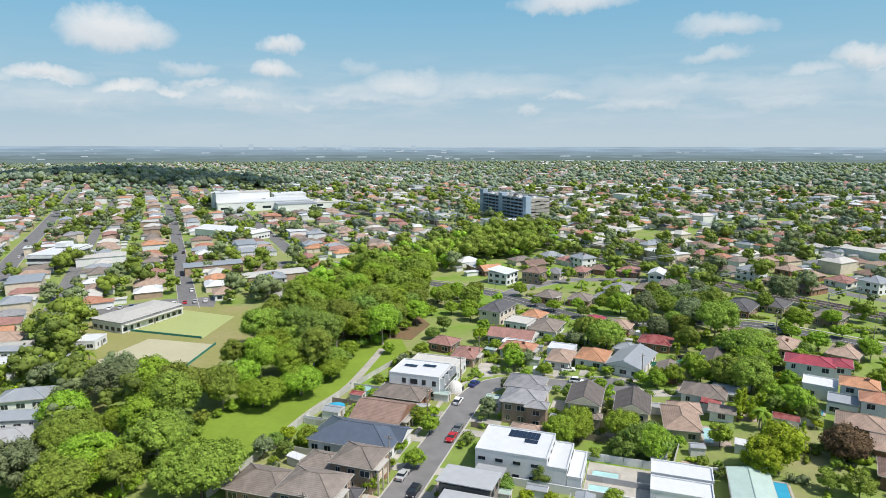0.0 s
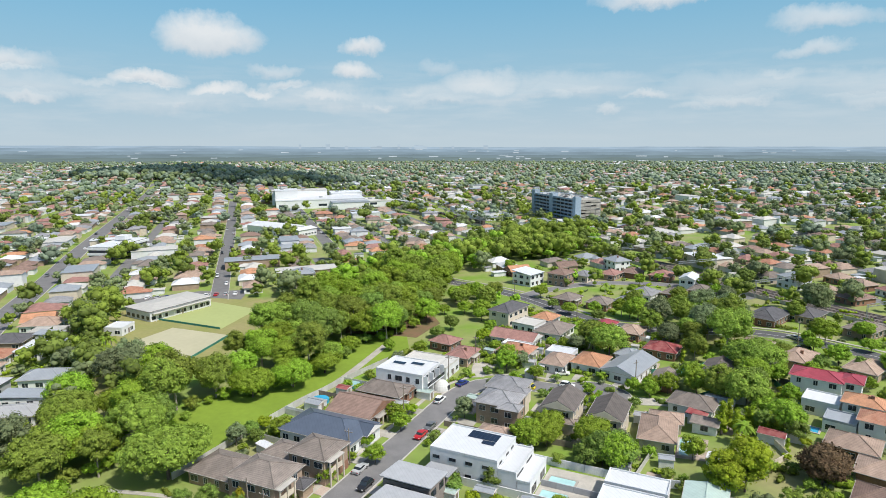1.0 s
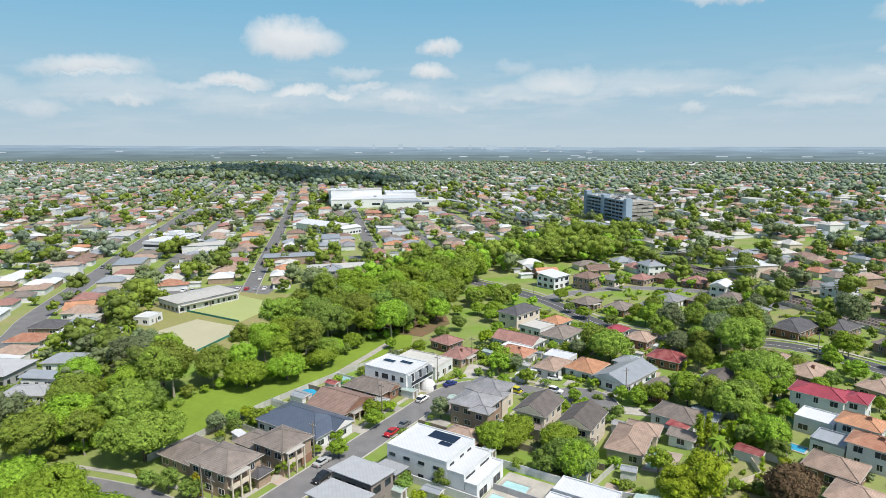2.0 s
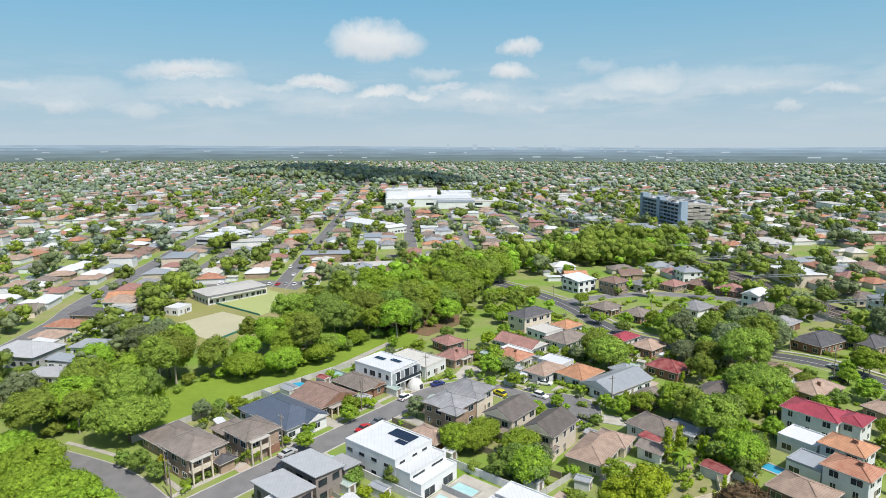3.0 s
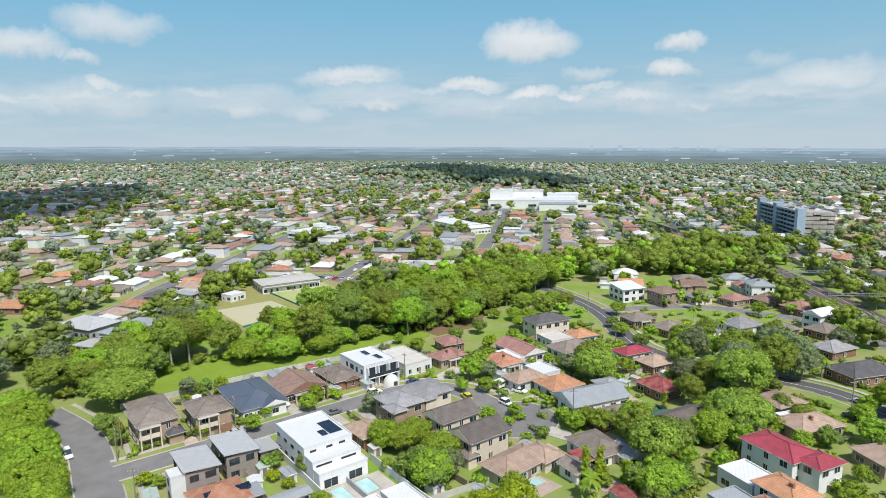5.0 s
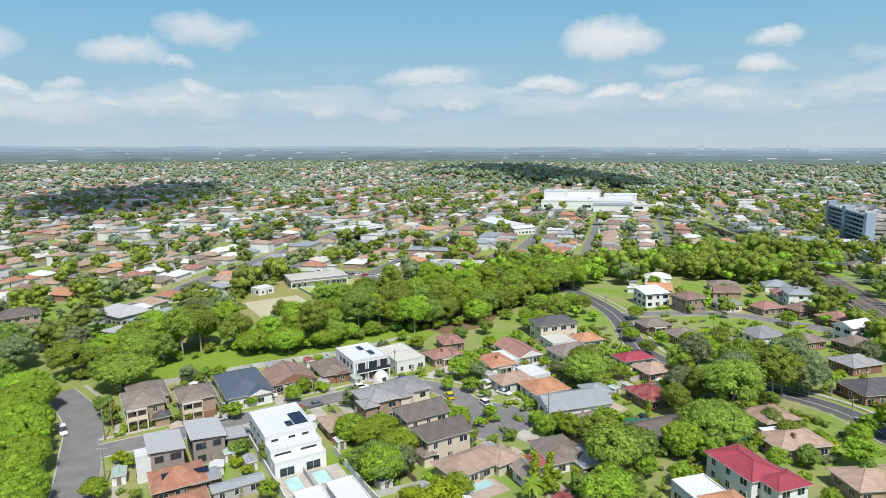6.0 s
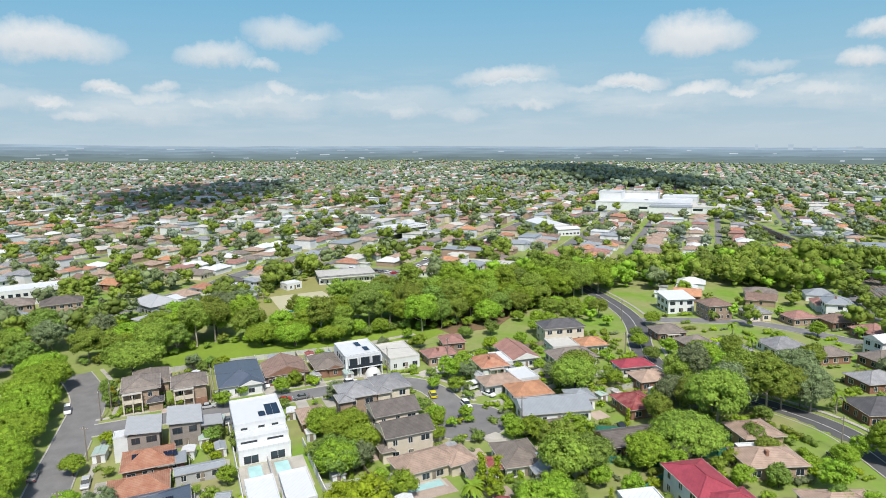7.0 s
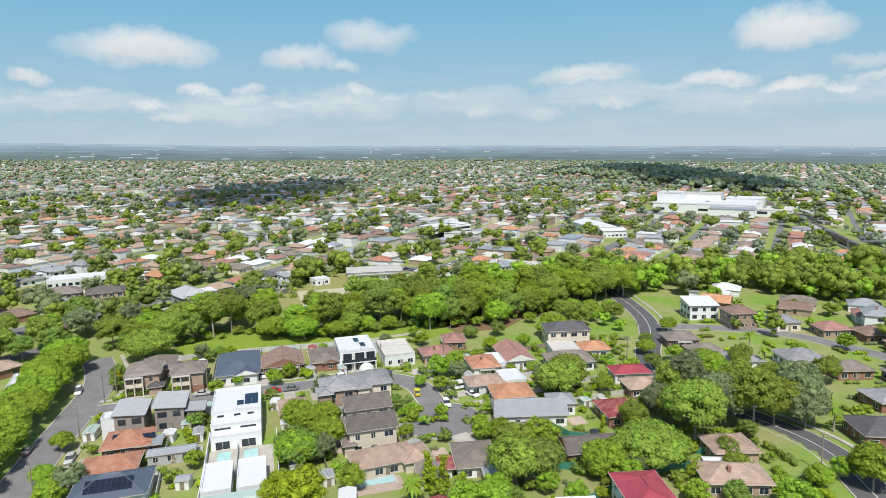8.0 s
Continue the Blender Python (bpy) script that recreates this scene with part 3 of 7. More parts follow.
def volume(e, cx, cy, w, d, h, kind="hip", roof="brown", wall="brick", pitch=23, axis=None, over=0.55, z0=0.0, storeys=1, trim=None, glass="+x-y", door=None, gut=True):
    """One block of a house under its own roof: walls, roof, ridge caps, gutter and windows."""
    axis = axis or ("x" if w >= d else "y")
    o = over if kind != "flat" else 0.05
    ww, wd = w - 2 * o, d - 2 * o
    bm = bmesh.new()
    box(bm, -ww / 2, ww / 2, -wd / 2, wd / 2, z0 - 0.3 if z0 == 0 else z0, h)
    wo = part("wall", bm, WALL[wall], e)
    wo.location = (cx, cy, 0)
    c = e.matrix_world @ Vector((cx, cy, 0))
    FOOT.append((c.x, c.y, math.hypot(w, d) / 2 * 0.85))
    bm, caps = roof_bm(kind, w, d, h, pitch, axis)
    ro = part("roof", bm, TILE[roof], e)
    ro.location = (cx, cy, 0)
    if caps and roof not in ("white", "offwhite"):
        bm = bmesh.new()
        for a, b in caps:
            if (b - a).length > 0.3:
                beam(bm, a + Vector((0, 0, 0.02)), b + Vector((0, 0, 0.02)), 0.13, 5)
        part("ridge_cap", bm, TILE[roof], ro)
    if gut and kind not in ("flat",):
        bm = bmesh.new()
        if kind == "skillion":
            box(bm, w / 2 + 0.003, w / 2 + 0.12, -d / 2, d / 2, h - 0.06, h + 0.1) if axis == "x" else box(bm, -w / 2, w / 2, d / 2 + 0.003, d / 2 + 0.12, h - 0.06, h + 0.1)
        else:
            for x0, x1, y0, y1 in ((-w / 2 - 0.11, w / 2 + 0.11, -d / 2 - 0.11, -d / 2 - 0.003), (-w / 2 - 0.11, w / 2 + 0.11, d / 2 + 0.003, d / 2 + 0.11), (-w / 2 - 0.11, -w / 2 - 0.003, -d / 2, d / 2), (w / 2 + 0.003, w / 2 + 0.11, -d / 2, d / 2)):
                box(bm, x0, x1, y0, y1, h - 0.03, h + 0.1)
        part("gutter", bm, trim or EAVE, ro)
    if kind == "gable":
        rise = (d if axis == "x" else w) / 2 * math.tan(radians(pitch)) * 0.94
        for s in (1, -1):
            bm = bmesh.new()
            if axis == "x":
                p = [(s * (w / 2 + 0.01), -d / 2 * 0.94, h + 0.12), (s * (w / 2 + 0.01), d / 2 * 0.94, h + 0.12), (s * (w / 2 + 0.01), 0, h + 0.12 + rise)]
                q = [(s * (w / 2 + 0.05), y, z) for _, y, z in p]
            else:
                p = [(-w / 2 * 0.94, s * (d / 2 + 0.01), h + 0.12), (w / 2 * 0.94, s * (d / 2 + 0.01), h + 0.12), (0, s * (d / 2 + 0.01), h + 0.12 + rise)]
                q = [(x, s * (d / 2 + 0.05), z) for x, _, z in p]
            a, b = [bm.verts.new(v) for v in p], [bm.verts.new(v) for v in q]
            bm.faces.new(a[::-1])
            bm.faces.new(b)
            for i in range(3):
                bm.faces.new((a[i], a[(i + 1) % 3], b[(i + 1) % 3], b[i]))
            bmesh.ops.recalc_face_normals(bm, faces=bm.faces[:])
            part("gable_end", bm, TRIM if wall in ("white", "board", "grey") else WALL[wall], ro)
    rnd = random.Random(int(w * 131 + d * 37 + cx * 11 + h * 7))
    for s in range(storeys):
        zs = z0 + (h - z0) * s / storeys + 0.85
        hh = min(1.35, (h - z0) / storeys - 1.25)
        if hh < 0.5:
            continue
        for side in ("+x", "-x", "+y", "-y"):
            if side not in glass:
                continue
            length = wd if side[1] == "x" else ww
            n = int((length - 0.6) // 2.9)
            for i in range(n):
                if rnd.random() < 0.12:
                    continue
                u = (i + 0.5) / n * length - length / 2
                wide = rnd.choice((1.0, 1.7, 1.7, 2.1))
                a = {"+x": (cx + ww / 2, cy + u, 90), "-x": (cx - ww / 2, cy - u, -90), "+y": (cx - u, cy + wd / 2, 180), "-y": (cx + u, cy - wd / 2, 0)}[side]
                window(e, a[0], a[1], zs, a[2], min(wide, length - 0.5), hh, trim)
    if door:
        side, u = door
        a = {"+x": (cx + ww / 2, cy + u, 90), "-x": (cx - ww / 2, cy - u, -90), "+y": (cx - u, cy + wd / 2, 180), "-y": (cx + u, cy - wd / 2, 0)}[side]
        bm = bmesh.new()
        box(bm, -0.45, 0.45, -0.06, 0.03, 0.1, 2.15)
        dr = part("door", bm, TIMBER, e)
        dr.matrix_local = pose(a[0], a[1], 0, 0, 0, a[2])
    return ro


def panels(ro, nx, ny, x, y, z, slope=0.0, rot=0.0, sx=1.0, sy=1.65):
    """Rows of solar panels, tilted by slope about their own x."""
    m = pose(x, y, z, 0, 0, rot) @ pose(0, 0, 0, slope)
    bm = bmesh.new()
    box(bm, -sx / 2 + 0.02, sx / 2 - 0.02, -sy / 2 + 0.02, sy / 2 - 0.02, 0, 0.05)
    me = bpy.data.meshes.new("solar_panel")
    bm.to_mesh(me)
    bm.free()
    me.materials.append(SOLAR)
    for i in range(nx):
        for j in range(ny):
            o = new("solar_panel", me)
            o.parent = ro
            o.matrix_local = m @ pose((i - (nx - 1) / 2) * sx, (j - (ny - 1) / 2) * sy, 0)


def chimney(ro, x, y, z, h=1.5):
    bm = bmesh.new()
    box(bm, -0.4, 0.4, -0.3, 0.3, -h, h * 0.55)
    box(bm, -0.46, 0.46, -0.36, 0.36, h * 0.55, h * 0.55 + 0.12)
    c = part("chimney", bm, WALL["brick"], ro, "brick chimney")
    c.location = (x, y, z)


def house(x, y, w, d, h, roof="brown", wall="brick", kind="hip", rot=0.0, label="", storeys=1, pitch=23, axis=None, trim=None, stack=False, glass="+x-y", over=0.55):
    e = empty("house", x, y, 0, rot, label, "house")
    ro = volume(e, 0, 0, w, d, h, kind, roof, wall, pitch, axis, storeys=storeys, trim=trim, door=("+x", 0.3), glass=glass, over=over)
    if stack:
        chimney(ro, w * 0.18, -d * 0.1, h + min(w, d) * 0.16)
    return e, ro


def porch(e, x, y, w, d, h, posts, roof=None, slab_z=None):
    """A verandah or balcony against a +x front: posts, slab and flat roof."""
    for i in range(posts):
        bm = bmesh.new()
        yy = y - d / 2 + 0.2 + (d - 0.4) * i / max(1, posts - 1)
        box(bm, x + w - 0.3, x + w, yy - 0.15, yy + 0.15, -0.2, h)
        part("post", bm, WALL["cream"], e, "cream porch post")
    bm = bmesh.new()
    box(bm, x + 0.003, x + w + 0.2, y - d / 2, y + d / 2, h + 0.003, h + 0.2)
    part("porch_roof", bm, TILE[roof] if roof else EAVE, e)
    if slab_z:
        bm = bmesh.new()
        box(bm, x + 0.003, x + w - 0.303, y - d / 2, y + d / 2, slab_z, slab_z + 0.25)
        part("balcony", bm, WALL["cream"], e)
        bm = bmesh.new()
        box(bm, x + w - 0.36, x + w - 0.31, y - d / 2, y + d / 2, slab_z + 0.253, slab_z + 1.2)
        part("balustrade", bm, WALL["cream"], e, "cream balustrade")


def garage_door(e, x, y, rot, material, w=4.6):
    bm = bmesh.new()
    for i in range(4):
        box(bm, -w / 2, w / 2, -0.05, 0.02, 0.05 + i * 0.55, 0.58 + i * 0.55)
    g = part("garage_door", bm, material, e)
    g.matrix_local = pose(x, y, 0, 0, 0, rot)


# west side of the street
e, ro = house(-62.4, 99.8, 12.8, 10.2, 6, "greybrown", "tanbrick", rot=2, storeys=2, label="two-storey tan brick house with a grey-brown tiled hip roof")
porch(e, 5.85, -2.2, 1.6, 5.0, 5.6, 3, None, 2.8)
volume(e, -13, 2.5, 14.0, 10.5, 3.0, "hip", "greybrown", "tanbrick")
volume(e, 6.0, 3.5, 5.0, 4.6, 2.7, "hip", "dark", "tanbrick", glass="")
e, ro = house(-58.5, 112.6, 10.6, 9.8, 6, "greybrown", "tanbrick", storeys=2, label="two-storey tan brick house with balconies and a hip roof")
porch(e, 4.75, -1.6, 1.5, 5.2, 5.6, 3, None, 2.8)
garage_door(e, 4.78, 2.6, 90, WALL["brick"], 3.6)
volume(e, -9.0, 0.5, 10.0, 7.5, 3.0, "hip", "greybrown", "tanbrick")
e, ro = house(-66.1, 126.7, 21.7, 13.3, 3.3, "navy", "white", label="white house under a large slate-blue metal roof", pitch=22)
volume(e, 8.4, 2.6, 7.0, 7.2, 3.25, "gable", "navy", "white", axis="x")
e, ro = house(-65.6, 140.5, 13.8, 13.3, 3.2, "brown", "brick", "gable", label="brick house under a broad brown tiled gable roof", pitch=21, axis="x")
porch(e, 6.35, 0.5, 1.7, 9.0, 2.6, 5)
e, ro = house(-65.8, 153.7, 14.4, 9.5, 3, "greybrown", "brick", label="brick cottage with a grey-brown tiled hip roof")
volume(e, 5.2, 1.5, 5.0, 5.0, 2.9, "gable", "greybrown", "brick", axis="x")
e, ro = house(-64.0, 163.8, 15.5, 11.6, 6.4, "white", "white", "flat", storeys=2, label="modern white two-storey house with a flat roof and dark windows", trim=DARKTRIM, glass="-y")
for y in (-3.4, 0.6, 4.2):
    window(e, 7.7, y, 3.5, 90, 2.8, 2.3, DARKTRIM)
    window(e, 7.7, y, 0.3, 90, 2.4, 2.1, DARKTRIM)
for y in (-5.0, -1.4, 2.4, 5.6):
    bm = bmesh.new()
    box(bm, 7.75, 9.2, y - 0.15, y + 0.15, -0.2, 6.3)
    part("pier", bm, WALL["white"], e, "white balcony pier")
bm = bmesh.new()
box(bm, 7.75, 9.3, -5.2, 5.8, 3.0, 3.3)
part("balcony", bm, WALL["white"], e, "white balcony slab")
bm = bmesh.new()
box(bm, 9.2, 9.26, -5.2, 5.8, 3.31, 4.25)
part("balustrade", bm, GLASS, e, "dark glass balustrade")
panels(ro, 4, 1, -3.5, 1.0, 6.75)
panels(ro, 4, 1, 2.0, 2.4, 6.75)
e, ro = house(-64.0, 177.6, 16.5, 10.2, 3.7, "offwhite", "white", "flat", label="low white house with a pale flat metal roof")
e, ro = house(-58.0, 190.5, 8.5, 11.1, 3, "redbrown", "tanbrick", label="small brick house with a red-brown tiled hip roof", stack=True)
porch(e, 3.7, 0.0, 1.5, 5.0, 2.5, 3)
e, ro = house(-69.0, 200.0, 9.5, 8.5, 3, "redbrown", "brick", rot=-10, label="brick house with a weathered red-brown roof")

# east side of the street
house(-27.0, 141.6, 10.0, 7.2, 2.8, "tan", "brick", label="low brick house with a reddish tan tiled roof")
e, ro = house(-31.0, 154.5, 11.2, 10.2, 6, "grey", "tanbrick", storeys=2, label="two-storey duplex with grey tiled hips and tan brick walls")
volume(e, 4.2, -4.2, 6.0, 4.5, 5.9, "hip", "grey", "tanbrick", storeys=2)
e, ro = house(-32.4, 164.6, 11.2, 9.6, 6, "grey", "cream", storeys=2, label="two-storey duplex with grey tiled hips and cream walls")
volume(e, 4.4, -3.6, 5.5, 4.5, 5.9, "hip", "grey", "cream", storeys=2)
e, ro = house(-15.6, 160.0, 9.0, 12.2, 6, "umber", "cream", "gable", storeys=2, label="two-storey cream house with a dark tiled gable roof", axis="y", pitch=26)
volume(e, 2.6, -5.6, 4.5, 3.5, 3.0, "hip", "greybrown", "cream")
e, ro = house(-3.6, 159.0, 9.0, 12.2, 6, "umber", "cream", "gable", storeys=2, label="two-storey cream house with brown tiles and dormers", axis="y", pitch=26)
volume(e, 2.6, -5.6, 4.5, 3.5, 3.0, "hip", "greybrown", "cream")
e, ro = house(8.2, 159.5, 9.0, 14.5, 3, "tan", "cream", rot=4, label="cream house with spreading tan tiled hips beside a pool")
volume(e, 1.5, 7.0, 8.5, 7.0, 3.0, "hip", "tan", "cream")
e, ro = house(-27.3, 127.8, 15.8, 12.0, 6.6, "white", "white", "flat", storeys=2, label="large white modern house with a flat roof and parapets", trim=DARKTRIM, glass="")
panels(ro, 7, 2, 1.2, 3.6, 6.85)
panels(ro, 3, 1, 3.2, 0.9, 6.85)
volume(e, 10.0, 0.0, 4.2, 11.9, 4.9, "flat", "white", "white", trim=DARKTRIM, glass="")
volume(e, 13.6, 0.0, 3.0, 11.8, 3.4, "flat", "white", "white", trim=DARKTRIM, glass="")
for i in range(4):
    window(e, -6.0 + i * 3.6, -5.95, 1.5, 0, 1.3, 0.7, DARKTRIM)
    window(e, -6.4 + i * 3.9, -5.95, 4.6, 0, 1.5, 0.6, DARKTRIM)
for y in (-3.8, 0.2, 3.4):
    window(e, 7.85, y, 5.25, 90, 1.4, 0.6, DARKTRIM)
for y in (-3.2, 2.8):
    window(e, 12.05, y, 3.95, 90, 3.6, 0.35, DARKTRIM)
    window(e, 15.05, y, 0.3, 90, 3.2, 1.9, TRIM)

e, ro = house(-31.2, 101.9, 11.2, 7.9, 6, "lead", "taupe", "skillion", storeys=2, label="two-storey taupe house with a grey metal skillion roof", pitch=5, axis="y", trim=DARKTRIM)
volume(e, 3.0, -4.8, 4.0, 3.2, 5.8, "flat", "white", "white", storeys=2, trim=DARKTRIM)
e, ro = house(-33.3, 111.0, 11.7, 8.1, 6, "lead", "taupe", "skillion", storeys=2, label="two-storey taupe duplex with a grey metal roof", pitch=5, axis="y", trim=DARKTRIM)
volume(e, 2.6, 6.2, 6.4, 5.0, 4.6, "skillion", "lead", "taupe", 4, "y", storeys=1, trim=DARKTRIM)
e, ro = house(-19.3, 103.0, 10.1, 11.1, 3, "terracotta", "brick", label="brick house with a worn terracotta roof and solar panels")
volume(e, 2.5, 5.0, 5.0, 6.0, 2.8, "skillion", "silver", "brick", 4, "x")
panels(ro, 2, 2, 2.2, -2.2, 4.15, 23, 90)
panels(ro, 5, 1, 1.4, 3.6, 4.0, 12, 90)
house(-7.4, 101.5, 8.5, 12.2, 3, "terracotta", "brick", label="brick house with a weathered orange-brown roof")
e, ro = house(3.6, 104.0, 11.6, 15.1, 3.4, "navy", "white", label="white house with a blue-grey metal hip roof and solar panels")
panels(ro, 9, 2, 2.6, 0.0, 4.9, 23, 90)
house(-10.9, 113.6, 3.8, 10.6, 2.5, "silver", "grey", "gable", label="long grey metal shed beside a fence", axis="y", pitch=10, over=0.2)
house(7.4, 124.8, 12.0, 5.9, 3.4, "white", "white", "flat", label="low white flat-roofed wing behind the pools")
house(7.6, 131.7, 12.4, 5.9, 3.4, "white", "white", "flat", label="low white flat-roofed wing behind the pools")
house(20.6, 127.5, 8.3, 14.5, 3.4, "mint", "board", "gable", label="long shed under a pale green metal roof", axis="y", pitch=10)

# north of the turning circle
e, ro = house(-17.6, 201.1, 10.2, 11.7, 3, "orange", "white", rot=-8, label="white cottage with a bright orange tiled hip roof")
porch(e, 4.5, 0.0, 1.5, 5.0, 2.5, 3)
e, ro = house(-27.5, 196.8, 8.1, 11.7, 3, "tan", "board", rot=-4, label="pale weatherboard house with a tan tiled roof")
volume(e, -1.5, 8.5, 9.0, 7.0, 3.1, "flat", "white", "board")
e, ro = house(-42.7, 201.6, 11.7, 9.5, 3, "terracotta", "white", rot=-5, label="white house with a red-orange tiled hip roof", stack=True)
porch(e, 5.2, 0.0, 1.5, 5.0, 2.5, 3)
e, ro = house(-47.6, 214.2, 17.0, 10.1, 3.1, "redbrown", "white", "gable", rot=-6, label="white house with a long dusty red gable roof", axis="x")
volume(e, 4.0, -7.4, 10.0, 5.0, 2.9, "flat", "white", "white")
e, ro = house(-5.5, 201.1, 11.6, 19.0, 3.2, "silver", "white", "gable", rot=-14, label="white house under a broad silver-grey metal roof", axis="y", pitch=20)
volume(e, -4.5, 9.5, 7.5, 7.5, 3.3, "hip", "silver", "white")
house(5.4, 195.2, 7.3, 10.5, 2.9, "greybrown", "brick", "gable", rot=-8, label="brick house with a dark brown tiled gable roof", axis="y")
house(1.7, 222.9, 11.1, 9.5, 3, "rust", "brick", rot=-8, label="house with a weathered deep red metal roof")
house(-21.7, 241.4, 7.4, 11.7, 3, "crimson", "white", rot=-12, label="white house with a bright crimson metal roof")
house(-11.0, 238.7, 9.0, 10.6, 3, "tan", "brick", rot=-10, label="brick house with a faded tan tiled roof")
e, ro = house(14.8, 178.9, 12.0, 9.4, 3, "greybrown", "white", rot=-10, label="white house with a patched brown and grey roof")
volume(e, 5.5, 4.5, 7.5, 7.5, 2.8, "gable", "silver", "white", 14, "x")
volume(e, 2.5, -6.6, 5.0, 3.6, 2.5, "skillion", "rust", "white", 6, "x", glass="")
house(18.5, 167.5, 6.7, 5.2, 2.6, "greybrown", "board", "gable", rot=-8, label="pale weatherboard garage with a grey gable roof", axis="x")
house(19.4, 206.0, 8.8, 14.5, 3, "umber", "brick", "gable", rot=-10, label="brick house with a long dark brown gable roof", axis="y")
house(30.2, 233.4, 9.3, 10.3, 3, "tan", "tanbrick", rot=-14, label="tan brick house with a tan tiled hip roof", stack=True)
e, ro = house(41.4, 224.6, 9.2, 13.3, 3, "tan", "tanbrick", rot=-20, label="tan brick house with a tan tiled roof and white awning", stack=True)
volume(e, -5.0, 1.0, 3.0, 10.0, 2.6, "flat", "white", "tanbrick", glass="")
e, ro = house(45.0, 202.0, 13.2, 9.2, 5.4, "crimson", "white", rot=-12, storeys=2, label="white two-storey house with a crimson hip roof", pitch=18)
volume(e, 7.8, 1.6, 6.2, 8.2, 5.4, "hip", "crimson", "white", 18, storeys=2)
e, ro = house(53.7, 186.2, 9.4, 7.8, 5.4, "orange", "white", rot=-14, storeys=2, label="white two-storey house with a mottled orange tiled roof", stack=True)
volume(e, -9.0, 0.5, 8.5, 7.5, 3.6, "flat", "white", "white")
e, ro = house(55.8, 176.0, 9.4, 7.8, 5.4, "terracotta", "white", rot=-14, storeys=2, label="white two-storey house with a faded terracotta roof", stack=True)
volume(e, -8.0, 0.5, 7.0, 7.0, 3.2, "flat", "silver", "white")
house(34.6, 275.2, 11.4, 17.6, 3.2, "dark", "brick", rot=-22, label="brick house with a large charcoal tiled hip roof")
house(49.1, 165.7, 10.8, 9.2, 3, "tan", "brick", rot=-14, label="brick house with a brown tiled hip roof")
house(53.2, 154.4, 10.2, 9.2, 3, "tan", "brick", rot=-14, label="brick house with a faded brown tiled roof")
house(51.2, 142.1, 10.2, 9.2, 3, "brown", "brick", rot=-14, label="brick house with a brown tiled roof")

# between the reserve and the railway
house(-59.6, 239.5, 10.1, 16.0, 6, "dark", "cream", rot=-12, storeys=2, label="two-storey cream house with a charcoal tiled hip roof")
house(-48.8, 232.9, 9.6, 9.6, 3, "offwhite", "white", "flat", rot=-12, label="white flat-roofed annexe behind a house")
house(-45.1, 242.5, 9.0, 10.1, 3, "orange", "white", rot=-12, label="white house with an orange tiled roof")
house(-37.6, 229.2, 10.6, 14.9, 3, "greybrown", "white", rot=-8, label="white house with a grey-brown tiled roof")
house(-73.9, 307.6, 12.3, 12.3, 6, "white", "white", "skillion", rot=-18, storeys=2, label="white modern two-storey house with a white skillion roof", pitch=6, trim=DARKTRIM)
house(-58.4, 313.6, 10.7, 11.2, 6, "brown", "tanbrick", rot=-15, storeys=2, label="two-storey tan brick house with a brown hip roof")
house(-49.7, 326.6, 9.6, 10.2, 3.4, "grey", "cream", rot=-15, label="cream house with a grey tiled roof")
house(-38.0, 336.9, 9.6, 11.2, 3, "redbrown", "tanbrick", rot=-15, label="tan brick house with a red-brown roof")
house(-28.5, 345.7, 10.2, 11.2, 3, "brown", "brick", rot=-15, label="brick house with a brown tiled roof")
house(-12.9, 343.8, 11.2, 11.8, 3, "redbrown", "brick", rot=-12, label="brick house with a dark red tiled roof")
house(1.5, 327.3, 8.0, 12.3, 6, "white", "board", "gable", rot=-8, storeys=2, label="white two-storey weatherboard house")
house(7.4, 316.6, 9.6, 11.7, 3, "greybrown", "brick", rot=-12, label="brick house with a brown hip roof")
e, ro = house(-45.3, 276.9, 9.6, 11.7, 3, "greybrown", "brick", rot=-16, label="brick house with a grey-brown hip roof")
porch(e, 4.2, 0.0, 1.5, 5.0, 2.5, 3)
house(-30.4, 275.7, 10.1, 11.2, 3, "greybrown", "brick", rot=-10, label="brick house with a faded brown hip roof")
house(-15.6, 300.0, 11.7, 12.8, 3, "grey", "white", rot=-15, label="white house with a spreading grey roof")
house(-3.3, 305.5, 9.0, 11.7, 3, "greybrown", "brick", rot=-15, label="brick house with a grey-brown roof")
house(-20.3, 281.6, 9.6, 10.6, 3, "grey", "white", rot=-14, label="pale house with a grey tiled roof")
house(18.6, 295.2, 10.0, 12.6, 3, "grey", "brick", rot=-14, label="brick house with a grey hip roof")
house(48.5, 284.2, 10.4, 13.5, 3, "dark", "tanbrick", rot=-25, label="tan brick house with a charcoal roof")
house(65.3, 269.1, 10.3, 13.4, 3, "greybrown", "tanbrick", rot=-30, label="tan brick house with a brown tiled roof")
house(59.4, 222.1, 9.2, 13.3, 3, "tan", "tanbrick", rot=-25, label="tan brick house with a tan tiled roof")
house(73.7, 208.7, 10.2, 12.3, 3, "brown", "brick", rot=-28, label="brick house with a brown tiled roof")

